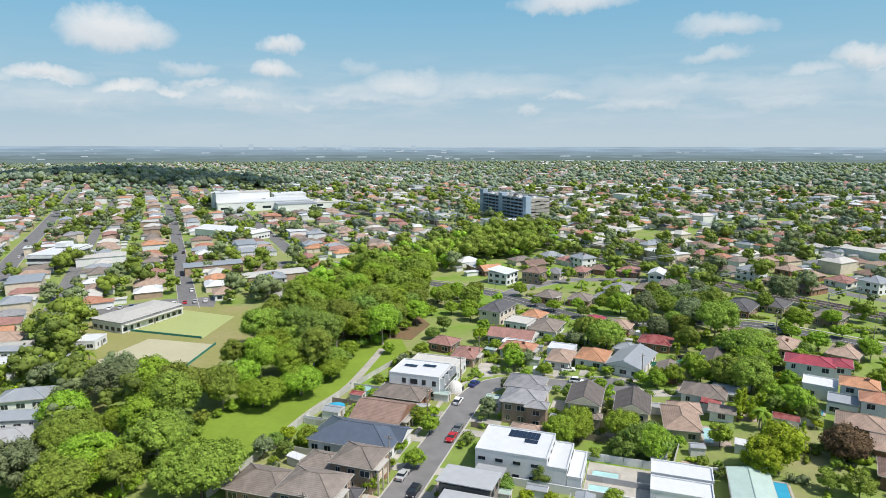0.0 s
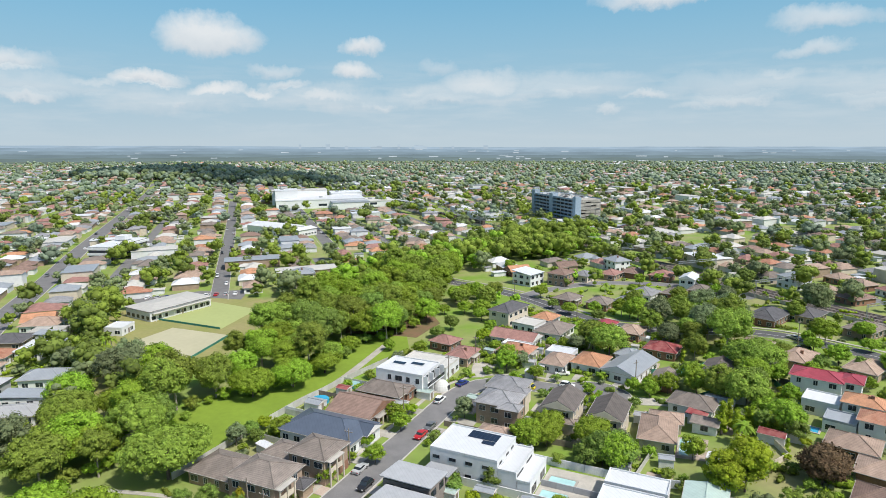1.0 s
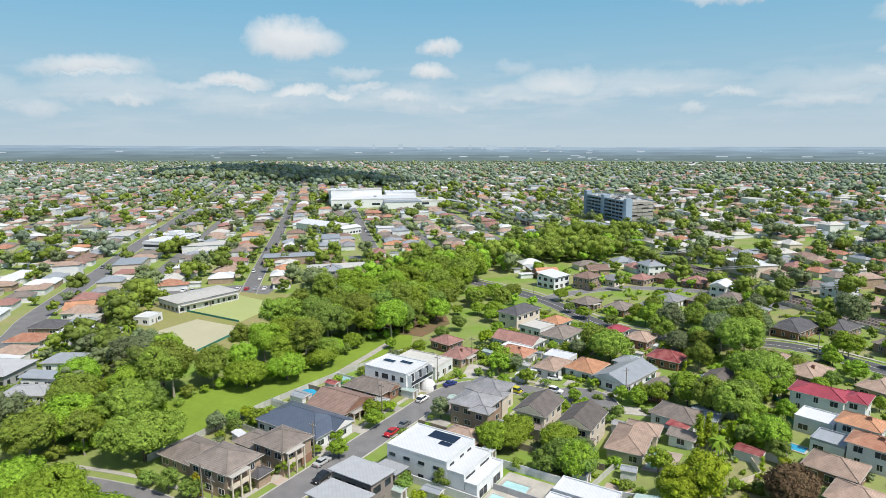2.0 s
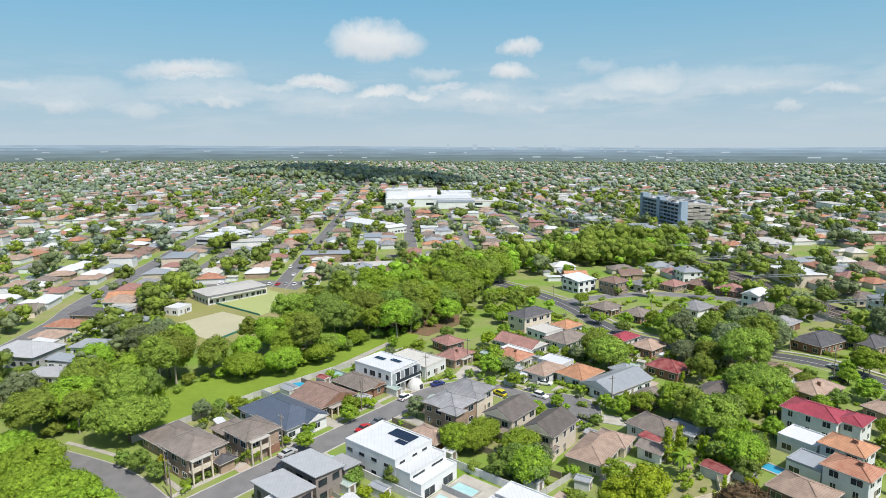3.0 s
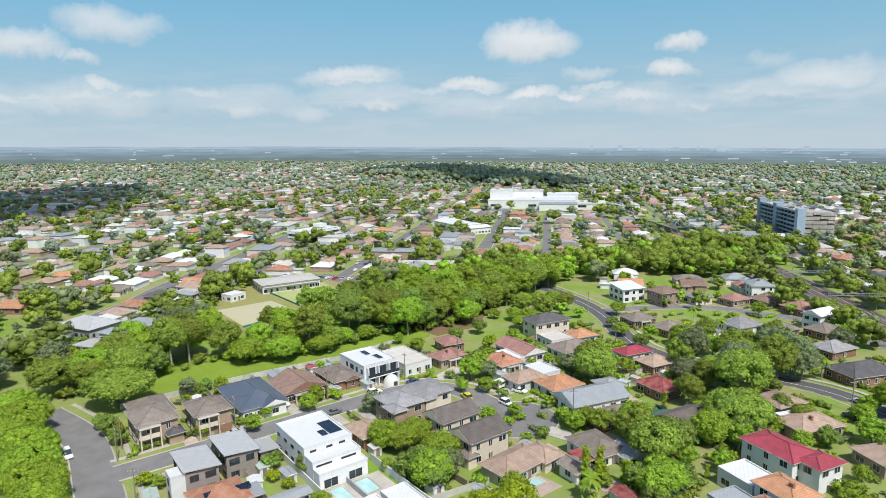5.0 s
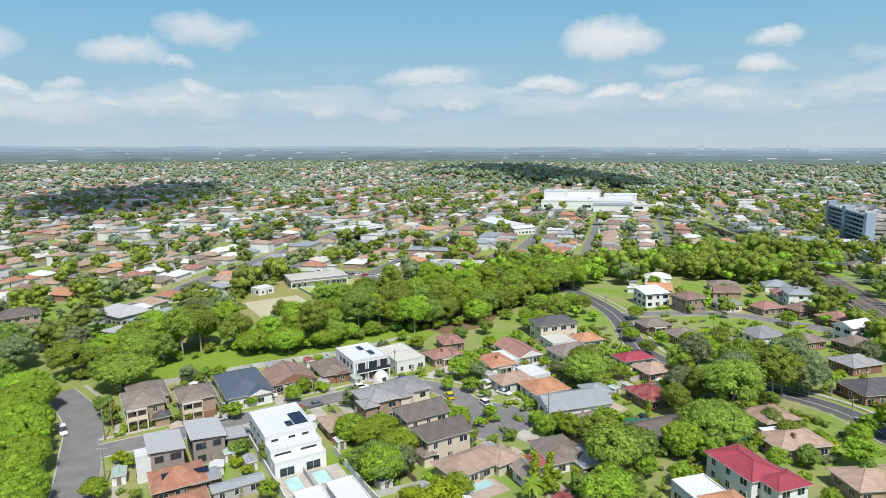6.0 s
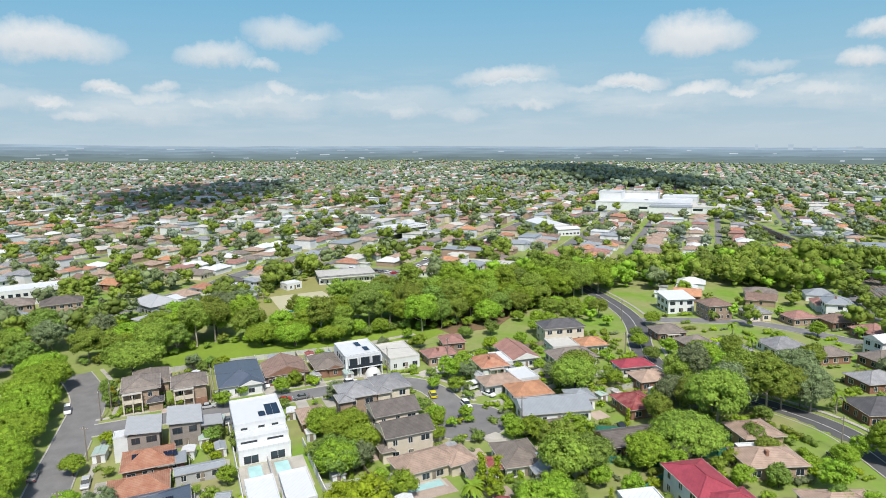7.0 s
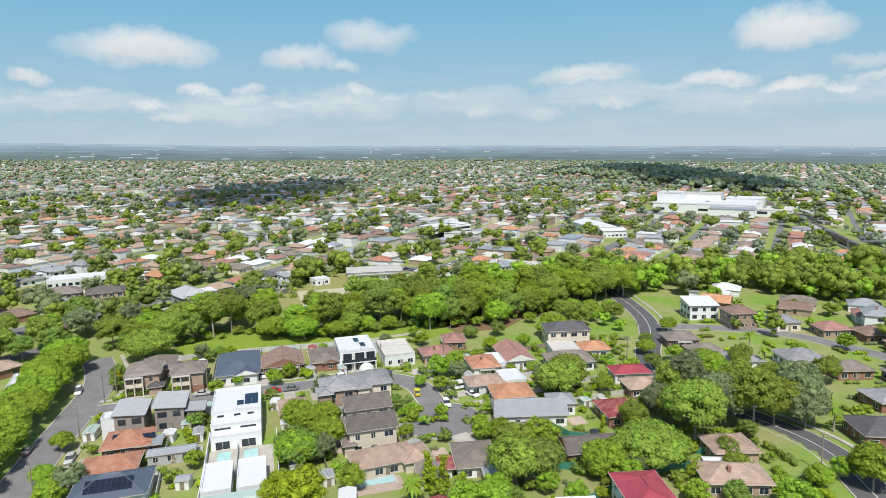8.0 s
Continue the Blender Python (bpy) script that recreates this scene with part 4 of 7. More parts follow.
# along the west road
e, ro = house(-176.4, 100.6, 20.2, 14.8, 4, "lead", "grey", rot=28, label="grey house with a broad metal roof and solar panels", trim=DARKTRIM)
panels(ro, 4, 2, -3.0, -3.0, 5.3, 18)
panels(ro, 3, 2, 4.5, -3.5, 5.1, 18)
house(-166.8, 118.7, 13.0, 9.0, 3.2, "silver", "white", rot=34, label="white house with a silver-grey metal roof beside the fence")
house(-197.6, 138.5, 13.0, 8.0, 2.9, "white", "white", "flat", rot=34, label="white metal verandah roof behind a fence", pitch=4)
house(-188.2, 143.7, 11.0, 6.0, 2.9, "silver", "white", "skillion", rot=34, label="silver-roofed garage with two doors at a fence", pitch=4)
house(-156.4, 107.6, 14.0, 7.0, 2.9, "silver", "white", "skillion", rot=34, label="long silver metal roof beside the grass strip", pitch=4)
house(-148.8, 99.5, 14.0, 9.0, 2.9, "lead", "white", "hip", rot=34, label="grey metal-roofed house beside the grass strip", pitch=18)
house(-213.0, 149.0, 12.0, 8.0, 2.9, "offwhite", "white", "flat", rot=34, label="pale flat-roofed extension behind a house", pitch=4)
house(-202.6, 122.8, 13.2, 9.5, 3, "terracotta", "white", rot=32, label="white house with a red-orange tiled roof")
house(-192.0, 113.6, 11.7, 9.5, 3, "tan", "white", rot=32, label="white house with a tan roof and pale verandah")
house(-185.7, 108.7, 8.5, 6.4, 2.7, "white", "white", "skillion", rot=32, label="white metal carport roof beside the house", pitch=4)
house(-214.2, 135.8, 12.7, 10.6, 3, "dark", "tanbrick", rot=32, label="brick house with a charcoal roof and solar panels")
house(-195.0, 131.6, 9.5, 6.4, 2.8, "white", "white", "skillion", rot=32, label="white metal verandah roof behind a house", pitch=4)
house(-224.7, 154.2, 14.8, 11.1, 3, "tan", "white", rot=34, label="white house with a tan tiled roof")
house(-208.7, 146.7, 9.5, 6.4, 2.8, "silver", "board", "skillion", rot=34, label="pale house extension with a silver roof", pitch=4)
house(-71.5, 66.3, 12.7, 10.6, 3.6, "white", "white", "flat", rot=8, label="low white house behind the street trees")

# bowling club
e, ro = house(-200.6, 194.3, 18.0, 30.8, 4.4, "offwhite", "white", "hip", rot=-6, label="bowling club house with a broad off-white metal roof", pitch=6, trim=DARKTRIM)
for i in range(10):
    bm = bmesh.new()
    beam(bm, (9.6, -13 + i * 2.9, 0), (9.6, -13 + i * 2.9, 3.4), 0.09)
    part("post", bm, TRIM, e)
bm = bmesh.new()
box(bm, 8.6, 10.4, -14, 14, 3.4, 3.55)
part("awning", bm, TILE["offwhite"], e, "off-white verandah awning")
house(-192.8, 163.8, 7.4, 8.5, 3, "white", "white", "flat", rot=20, label="small white flat-roofed pavilion beside the bowling greens")

# station car park building
e = empty("parking_garage", -136.3, 610.6, 0, -44, "grey multi-storey car park with open concrete decks and louvres", "building")
BLUEGREY = mat("blue-grey concrete", (0.30, 0.385, 0.47), 0.7, var=0.12)
LATTICE = mat("tan louvre screen", (0.42, 0.40, 0.36), 0.7, var=0.3, scale=0.25, fine=1.0)
for k in range(7):
    z = k * 3.3
    bm = bmesh.new()
    box(bm, -41.2, 41.2, -13.2, 13.2, z + 2.9, z + 3.3)
    part("deck", bm, CONCRETE, e)
    for y in (-13.5, 13.25):
        bm = bmesh.new()
        box(bm, -41.2, 41.2, y, y + 0.25, z + 2.8, z + 4.3)
        part("parapet", bm, BLUEGREY, e)
    for x in (-41.5, 41.25):
        bm = bmesh.new()
        if x > 0:
            for i in range(5):
                y = -13.2 + i * 5.28
                box(bm, x, x + 0.25, y + 0.1, y + 5.1, z + (0.6 if (i + k) % 4 else 1.5), z + 3.2)
        else:
            box(bm, x, x + 0.25, -13.2, 13.2, z + 2.8, z + 4.3)
        part("screen", bm, LATTICE if x > 0 else BLUEGREY, e)
for i in range(13):
    for y in (-13.1, 12.7):
        bm = bmesh.new()
        box(bm, -41 + i * 6.8, -40.5 + i * 6.8, y, y + 0.4, 0, 23)
        part("column", bm, CONCRETE, e)
for x0, x1, top in ((-41.9, -36.0, 27.5), (-6.0, 0.5, 26.5), (37.0, 41.9, 26.0)):
    bm = bmesh.new()
    box(bm, x0, x1, -14.1, -8.0, 0, top)
    part("stair_tower", bm, BLUEGREY, e, "blue-grey stair tower")
# dark box inside the open decks, standing in for their shade
bm = bmesh.new()
box(bm, -35, 35, -9.5, 9.5, 0, 22.8)
part("wall", bm, WALL["dark"], e)
for i in range(9):
    bm = bmesh.new()
    x = -32 + i * 8.0
    for y in (-7.5, 7.5):
        beam(bm, (x, y, 23.1), (x, y, 26.4), 0.14)
    beam(bm, (x, -11, 26.4), (x, 11, 26.4), 0.16)
    part("light_mast", bm, STEEL, e)
for i in range(16):
    bm = bmesh.new()
    x, y = -30 + (i % 8) * 8.2, -6 + (i // 8) * 12
    box(bm, x - 0.9, x + 0.9, y - 2.2, y + 2.2, 23.104, 24.0)
    box(bm, x - 0.8, x + 0.8, y - 1.2, y + 1.4, 24.0, 24.6)
    part("parked_car", bm, (TILE["white"], TILE["silver"], WALL["dark"])[i % 3], e)

# shopping centre and hall
e = empty("shopping_centre", -409, 579, 0, 42, "long white shopping centre with flat roofs and rooftop plant", "building")
for cx, cy, w, d, h, k in ((0, 0, 96, 46, 9, "white"), (-20, 34, 62, 22, 16, "offwhite"), (30, -34, 40, 22, 7, "silver"), (-36, 8, 24, 26, 18.5, "white"), (34, 36, 36, 26, 12, "white"), (64, -10, 32, 40, 6, "offwhite")):
    bm = bmesh.new()
    box(bm, cx - w / 2, cx + w / 2, cy - d / 2, cy + d / 2, 0, h)
    part("wall", bm, WALL["white"], e)
    bm = bmesh.new()
    box(bm, cx - w / 2 - 0.3, cx + w / 2 + 0.3, cy - d / 2 - 0.3, cy + d / 2 + 0.3, h + 0.003, h + 0.9)
    part("roof", bm, TILE[k], e)
    for i in range(int(w // 14)):
        if (i * 7 + int(h)) % 3:
            continue
        bm = bmesh.new()
        box(bm, cx - w / 2 + 6 + i * 14, cx - w / 2 + 9.5 + i * 14, cy - 2, cy + 2, h + 0.903, h + 2.2)
        part("roof_plant", bm, STEEL, e)
        bm = bmesh.new()
        box(bm, cx - w / 2 + 3 + i * 14, cx - w / 2 + 12 + i * 14, cy - d / 2 - 0.08, cy - d / 2 - 0.003, 2.5, 5.0)
        part("window", bm, GLASS, e)
e, ro = house(-315.0, 396.0, 44.0, 22.0, 6.5, "white", "white", "gable", rot=-8, label="large hall with a shallow white gable roof and a red base", pitch=12, axis="x")
volume(e, 26, 4, 14, 20, 5.0, "gable", "white", "white", 12, "y")

e, ro = house(-343.0, 277.0, 16.0, 38.0, 8.6, "white", "dark", "flat", rot=20, label="modern two-storey building with white slabs and dark glazing", storeys=2, trim=DARKTRIM, glass="")
for z in (3.6, 6.9):
    bm = bmesh.new()
    box(bm, -8.6, 9.6, -19.6, 19.6, z, z + 1.3)
    part("slab_edge", bm, WALL["white"], e, "white projecting floor edge")
bm = bmesh.new()
box(bm, -5.0, 2.0, 4.0, 12.0, 9.4, 12.2)
part("plant_room", bm, WALL["white"], e)
e, ro = house(-222.0, 44.0, 14.0, 30.0, 7.4, "white", "white", "flat", rot=8, label="long white apartment block with a flat roof", storeys=2, trim=DARKTRIM)
e, ro = house(-189.0, 62.0, 12.0, 17.0, 5.6, "umber", "tanbrick", rot=8, label="tan brick terrace with a dark brown hip roof", storeys=2)
e, ro = house(-193.5, 42.5, 12.0, 17.0, 5.6, "greybrown", "tanbrick", rot=8, label="tan brick terrace with a grey-brown hip roof", storeys=2)

# railway station
for x, y, rot, n in ((-330.0, 634.0, 149, 44.0), (-268.0, 568.5, 147, 40.0)):
    e = empty("station_platform", x, y, 0, rot, "station platform under a long grey metal canopy", "platform")
    bm = bmesh.new()
    box(bm, -n, n, -2.6, 2.6, -0.5, 1.3)
    part("platform_slab", bm, CONCRETE, e)
    bm = bmesh.new()
    box(bm, -n * 0.6, n * 0.6, -2.9, 2.9, 5.0, 5.3)
    part("canopy", bm, TILE["lead"], e)
    for i in range(7):
        bm = bmesh.new()
        beam(bm, (-n * 0.55 + i * n * 0.18, 0, 1.3), (-n * 0.55 + i * n * 0.18, 0, 5.0), 0.14)
        part("post", bm, STEEL, e)
TRAIN = mat("dark train paint", (0.10, 0.085, 0.08), 0.45, var=0.15)
for i in range(4):
    p, q = Vector((-264, 573.0)).lerp(Vector((-186, 524.0)), (i + 0.04) / 4), Vector((-264, 573.0)).lerp(Vector((-186, 524.0)), (i + 0.96) / 4)
    m = (p + q) / 2
    e = empty("train_carriage", m.x, m.y, 0.55, math.degrees(math.atan2(q.y - p.y, q.x - p.x)), "dark double-deck train carriage standing on the track", "train")
    n = (q - p).length / 2
    bm = bmesh.new()
    v = box(bm, -n, n, -1.45, 1.45, 0.5, 4.2)
    bmesh.ops.bevel(bm, geom=[g for g in bm.edges if abs(g.verts[0].co.x - g.verts[1].co.x) > 1], offset=0.4, segments=2, affect="EDGES")
    part("body", bm, TRAIN, e)
    for side in (-1.47, 1.43):
        for z in (1.4, 2.9):
            bm = bmesh.new()
            box(bm, -n + 1.5, n - 1.5, side, side + 0.04, z, z + 0.7)
            part("window", bm, GLASS, e)


# ---------------------------------------------------------------- trees
def leaf_cloud(rng, clumps, per, size, up=0.25, heart=None):
    """Leaf sprays on the skins of many clumps: vertices and faces."""
    vs, fs = [], []
    base = 0
    for (cx, cy, cz, r) in clumps:
        n = max(8, int(per * r * r))
        d = rng.normal(size=(n, 3))
        d[:, 2] += up
        d /= np.linalg.norm(d, axis=1)[:, None]
        rad = r * (0.74 + 0.5 * rng.random(n))
        p = d * rad[:, None] * np.array([1.0, 1.0, 0.8]) + np.array([cx, cy, cz])
        nrm = d + rng.normal(size=(n, 3)) * 0.36
        if heart is not None:
            out = p - heart
            nrm = 0.55 * d + 0.75 * out / np.linalg.norm(out, axis=1)[:, None] + rng.normal(size=(n, 3)) * 0.5
        nrm /= np.linalg.norm(nrm, axis=1)[:, None]
        a = np.cross(nrm, rng.normal(size=(n, 3)))
        a /= np.linalg.norm(a, axis=1)[:, None]
        b = np.cross(nrm, a)
        s = size * (0.6 + 0.8 * rng.random(n))[:, None]
        q = np.stack([p - a * s - b * s * 0.55, p + a * s * 0.9 - b * s * 0.6, p + a * s * 0.1 + b * s], axis=1).reshape(-1, 3)
        vs.append(q)
        fs.append(base + np.arange(3 * n).reshape(-1, 3))
        base += 3 * n
    return np.concatenate(vs), np.concatenate(fs)


ICO = None


def cores(rng, clumps, k=0.74):
    """Rough dark-hearted lumps that fill the clumps."""
    global ICO
    if ICO is None:
        bm = bmesh.new()
        bmesh.ops.create_icosphere(bm, subdivisions=1, radius=1)
        bm.verts.index_update()
        ICO = (np.array([v.co[:] for v in bm.verts]), np.array([[v.index for v in f.verts] for f in bm.faces]))
        bm.free()
    vs, fs = [], []
    for i, (cx, cy, cz, r) in enumerate(clumps):
        v = ICO[0] * (r * k * (0.8 + 0.4 * rng.random((len(ICO[0]), 1)))) * np.array([1, 1, 0.8]) + np.array([cx, cy, cz])
        vs.append(v)
        fs.append(ICO[1] + i * len(ICO[0]))
    return np.concatenate(vs), np.concatenate(fs)


def mesh_from(name, groups, mats, smooth=True):
    """One mesh of several (vertices, faces, material index)."""
    v = np.concatenate([g[0] for g in groups])
    loops, starts, totals, mi = [], [], [], []
    off = at = 0
    for gv, gf, m in groups:
        loops.append((gf + off).ravel())
        k = gf.shape[1]
        starts.append(at + np.arange(len(gf)) * k)
        mi.append(np.full(len(gf), m))
        at += gf.size
        off += len(gv)
    loops, starts, mi = np.concatenate(loops), np.concatenate(starts), np.concatenate(mi)
    me = bpy.data.meshes.new(name)
    me.vertices.add(len(v))
    me.vertices.foreach_set("co", v.astype(np.float32).ravel())
    me.loops.add(len(loops))
    me.loops.foreach_set("vertex_index", loops.astype(np.int32))
    me.polygons.add(len(starts))
    me.polygons.foreach_set("loop_start", starts.astype(np.int32))
    for m in mats:
        me.materials.append(m)
    me.polygons.foreach_set("material_index", mi.astype(np.int32))
    me.polygons.foreach_set("use_smooth", np.full(len(starts), smooth, dtype=bool))
    me.update(calc_edges=True)
    me.validate()
    return me


def tapered(bm, pts, r0, r1, sides=6):
    rings = []
    for i, p in enumerate(pts):
        r = r0 + (r1 - r0) * i / (len(pts) - 1)
        d = Vector(pts[min(i + 1, len(pts) - 1)]) - Vector(pts[max(i - 1, 0)])
        q = d.to_track_quat("Z", "Y").to_matrix()
        rings.append([bm.verts.new(Vector(p) + q @ Vector((r * math.cos(2 * math.pi * k / sides), r * math.sin(2 * math.pi * k / sides), 0))) for k in range(sides)])
    for a, b in zip(rings, rings[1:]):
        for k in range(sides):
            bm.faces.new((a[k], a[(k + 1) % sides], b[(k + 1) % sides], b[k]))
    bm.faces.new(rings[-1])


SHAPES = {
    # height, crown radius, crown bottom, clumps, clump radius, leaf size, leaves per square metre, trunk radius
    "gum": (13.5, 5.6, 2.2, 56, 1.35, 0.27, 44, 0.32),
    "tall_gum": (16.5, 4.6, 4.6, 46, 1.25, 0.27, 44, 0.34),
    "broad": (8.5, 4.8, 1.6, 52, 1.1, 0.24, 52, 0.30),
    "dome": (11.5, 8.4, 2.2, 120, 1.3, 0.28, 38, 0.45),
    "round": (6.6, 3.0, 0.8, 34, 0.8, 0.2, 72, 0.18),
    "she_oak": (9.5, 3.9, 1.0, 40, 1.0, 0.2, 62, 0.24),
    "shrub": (2.6, 1.45, 0.3, 12, 0.55, 0.16, 84, 0.06),
    "cypress": (6.0, 0.95, 0.3, 16, 0.55, 0.16, 100, 0.12),
}
PROTO = {}
TREE_WORDS = {"gum": "tall gum tree with a clumpy %s crown", "tall_gum": "very tall gum tree with a thin %s crown", "broad": "broad tree with a dense domed %s crown", "dome": "huge spreading tree with a domed %s crown", "round": "rounded garden tree with dense %s leaves", "she_oak": "feathery tree with a rounded %s crown", "shrub": "low rounded %s garden shrub", "cypress": "narrow upright conifer with %s foliage"}


def build_tree(shape, leaf, seed):
    h, rad, low, count, cr, size, per, tr = SHAPES[shape]
    rng = np.random.default_rng(seed)
    rnd = random.Random(seed)
    e = new("shrub" if shape == "shrub" else "tree")
    clumps = []
    half, mid = (h - low) / 2 - cr * 0.5, (h + low) / 2
    lobes = [Vector((rnd.gauss(0, 1), rnd.gauss(0, 1), rnd.gauss(0.2, 0.8))).normalized() for _ in range(8 if "gum" in shape else 6)]
    deep = 0.62 if "gum" in shape else 0.74
    for i in range(9 if shape != "cypress" else 0):
        d = Vector((rnd.gauss(0, 1), rnd.gauss(0, 1), rnd.gauss(0, 1))).normalized() * rnd.uniform(0.15, 0.5)
        clumps.append((d.x * rad, d.y * rad, mid + d.z * half, min(rad, half) * rnd.uniform(0.42, 0.54)))
    inner = len(clumps)
    for i in range(count):
        for _ in range(20):
            if shape == "cypress":
                u = i / count
                d, a = max(0.15, 1 - u) ** 0.8 * rad * 0.7, rnd.uniform(0, 2 * math.pi)
                p = (d * math.cos(a), d * math.sin(a), low + cr + u * (h - low - cr * 1.6))
                break
            d = Vector((rnd.gauss(0, 1), rnd.gauss(0, 1), rnd.gauss(0.25, 0.9))).normalized()
            if d.z < -0.55:
                continue
            f = deep + (1 - deep) * max(0.0, max(d.dot(q) for q in lobes)) ** 3 + rnd.uniform(-0.07, 0.05)
            wide = 1.0 if d.z > 0 else 1 + 0.12 * d.z
            p = (d.x * rad * f * wide, d.y * rad * f * wide, mid + d.z * half * f)
            if all((p[0] - c[0]) ** 2 + (p[1] - c[1]) ** 2 + (p[2] - c[2]) ** 2 > (0.8 * cr) ** 2 for c in clumps[inner:]):
                break
        clumps.append((*p, cr * rnd.uniform(0.7, 1.3)))
    bm = bmesh.new()
    lean = Vector((rnd.uniform(-0.5, 0.5), rnd.uniform(-0.5, 0.5), 0)) * (h / 16)
    fork = low + (h - low) * 0.25
    tapered(bm, [(0, 0, -0.3), lean * 0.3 + Vector((0, 0, fork * 0.5)), lean + Vector((0, 0, fork)), lean * 1.2 + Vector((0, 0, h * 0.8))], tr, tr * 0.25)
    if shape not in ("shrub", "cypress"):
        for c in sorted(clumps, key=lambda c: c[2])[:: max(1, count // 7)]:
            z = min(c[2] * 0.75, fork * rnd.uniform(0.8, 1.3))
            s = lean * (z / fork) + Vector((0, 0, z))
            tapered(bm, [s, s.lerp(Vector(c[:3]), 0.5) + Vector((0, 0, -0.3)), Vector(c[:3])], tr * 0.4, tr * 0.1, 5)
    part("trunk", bm, PALEBARK if "gum" in shape else BARK, e)
    lv, lf = leaf_cloud(rng, clumps[inner:], per * 1.3, size * 0.84, heart=np.array([0.0, 0.0, mid - half * 0.4]))
    iv, il = leaf_cloud(rng, clumps[:inner] or clumps[:1], per * 0.4, size)
    cv, cf = cores(rng, clumps, 0.75)
    me = mesh_from("crown", [(lv, lf, 0), (iv, il, 0), (cv, cf, 0)], [LEAF[leaf]])
    crown = new("crown", me)
    crown.parent = e
    return e


def tree(shape, leaf, x, y, s=1.0, sz=None, label=""):
    """A tree, copied from one of three builds of its kind."""
    rnd = random.Random(int(x * 91 + y * 57) & 0xFFFFFF)
    key = (shape, leaf, rnd.randrange(3 if shape not in ("shrub", "cypress") else 2))
    m = pose(x, y, terrain(x, y), 0, 0, rnd.uniform(0, 360)) @ Matrix.Diagonal((s, s, (sz or s) * rnd.uniform(0.92, 1.08), 1))
    if key not in PROTO:
        ob = PROTO[key] = build_tree(shape, leaf, hash_of(key))
        ob.matrix_basis = m
    else:
        p = PROTO[key]
        ob = copy_thing(p, m @ Matrix.Diagonal((1 / p.scale[0], 1 / p.scale[1], 1 / p.scale[2], 1)))
    words = {"gum": "olive-green", "bright": "bright green", "deep": "deep green", "lime": "lime green", "grey": "grey-green", "hill": "grey-olive", "plum": "plum-brown", "yellow": "yellow"}[leaf]
    return tagged(ob, label or TREE_WORDS[shape] % words, "shrub" if shape == "shrub" else "tree")


def hash_of(key):
    return sum((i + 1) * ord(c) for i, c in enumerate("".join(str(k) for k in key)))


def inside(x, y, poly):
    hit = False
    for (x0, y0), (x1, y1) in zip(poly, poly[1:] + poly[:1]):
        if (y0 > y) != (y1 > y) and x < (x1 - x0) * (y - y0) / (y1 - y0) + x0:
            hit = not hit
    return hit


# the belt of gums along the creek
BELT = [(-104, 80), (-100, 94), (-102, 108), (-107, 125), (-103, 138), (-96, 146), (-93, 165), (-96, 182), (-90, 203), (-89, 230), (-104, 270), (-116, 306), (-105, 362), (-72, 376), (-68, 440), (-78, 464), (-115, 460), (-138, 430), (-147, 349), (-157, 310), (-152, 244), (-144, 212), (-132, 182), (-125, 158), (-119, 138), (-118, 118), (-116, 100), (-112, 78)]
rnd = random.Random(7)
placed = []
WOOD = []


def scatter(poly, gap, tries, kinds, lo=0.8, hi=1.15, avoid=()):
    xs, ys = [p[0] for p in poly], [p[1] for p in poly]
    for _ in range(tries):
        x, y = rnd.uniform(min(xs), max(xs)), rnd.uniform(min(ys), max(ys))
        if not inside(x, y, poly) or any((x - a) ** 2 + (y - b) ** 2 < gap * gap for a, b in placed):
            continue
        if any(inside(x, y, q) for q in avoid):
            continue
        placed.append((x, y))
        k = rnd.choice(kinds)
        if y > 300 or x < -150 or (y > 258 and x > -75):
            WOOD.append((x, y, SHAPES[k[0]][0] * rnd.uniform(lo, hi), k[1]))
        else:
            tree(k[0], k[1], x, y, rnd.uniform(lo, hi))


scatter(BELT, 6.9, 3500, [("gum", "gum"), ("gum", "gum"), ("gum", "bright"), ("tall_gum", "gum"), ("gum", "bright"), ("gum", "deep"), ("broad", "bright")], 0.72, 1.2)
scatter([(-250, -40), (-110, -10), (-100, 58), (-110, 74), (-128, 68), (-160, 60), (-190, 60)], 10.5, 400, [("gum", "gum"), ("gum", "deep"), ("tall_gum", "grey"), ("gum", "bright")], 0.75, 1.0, ([(-206, 20), (-176, 20), (-176, 84), (-206, 84)], [(-238, 22), (-206, 22), (-206, 68), (-238, 68)], [(-124, 14), (-152, 14), (-192, 92), (-166, 92)]))
BIG = ((-87.1, 96.1, 1.05), (-130.4, 102.6, 0.85), (-120.5, 111.8, 0.8), (-117.9, 89.1, 0.75), (-101.5, 138.1, 0.72), (-95.6, 149.0, 0.75), (-93.7, 162.3, 0.65))
for i in range(10):
    ob = tree("dome", "bright", -92 + i * 9.6 + rnd.uniform(-1, 1), 71.5 + rnd.uniform(-1.2, 1.2) + (1.5 if i > 2 else 0), rnd.uniform(0.74, 0.84), rnd.uniform(0.8, 0.9))
    tagged(ob, group="street trees along the cross street")
for x, y, s in BIG:
    tree("dome", "gum" if y < 110 else "bright", x, y, s)
    placed.append((x, y))


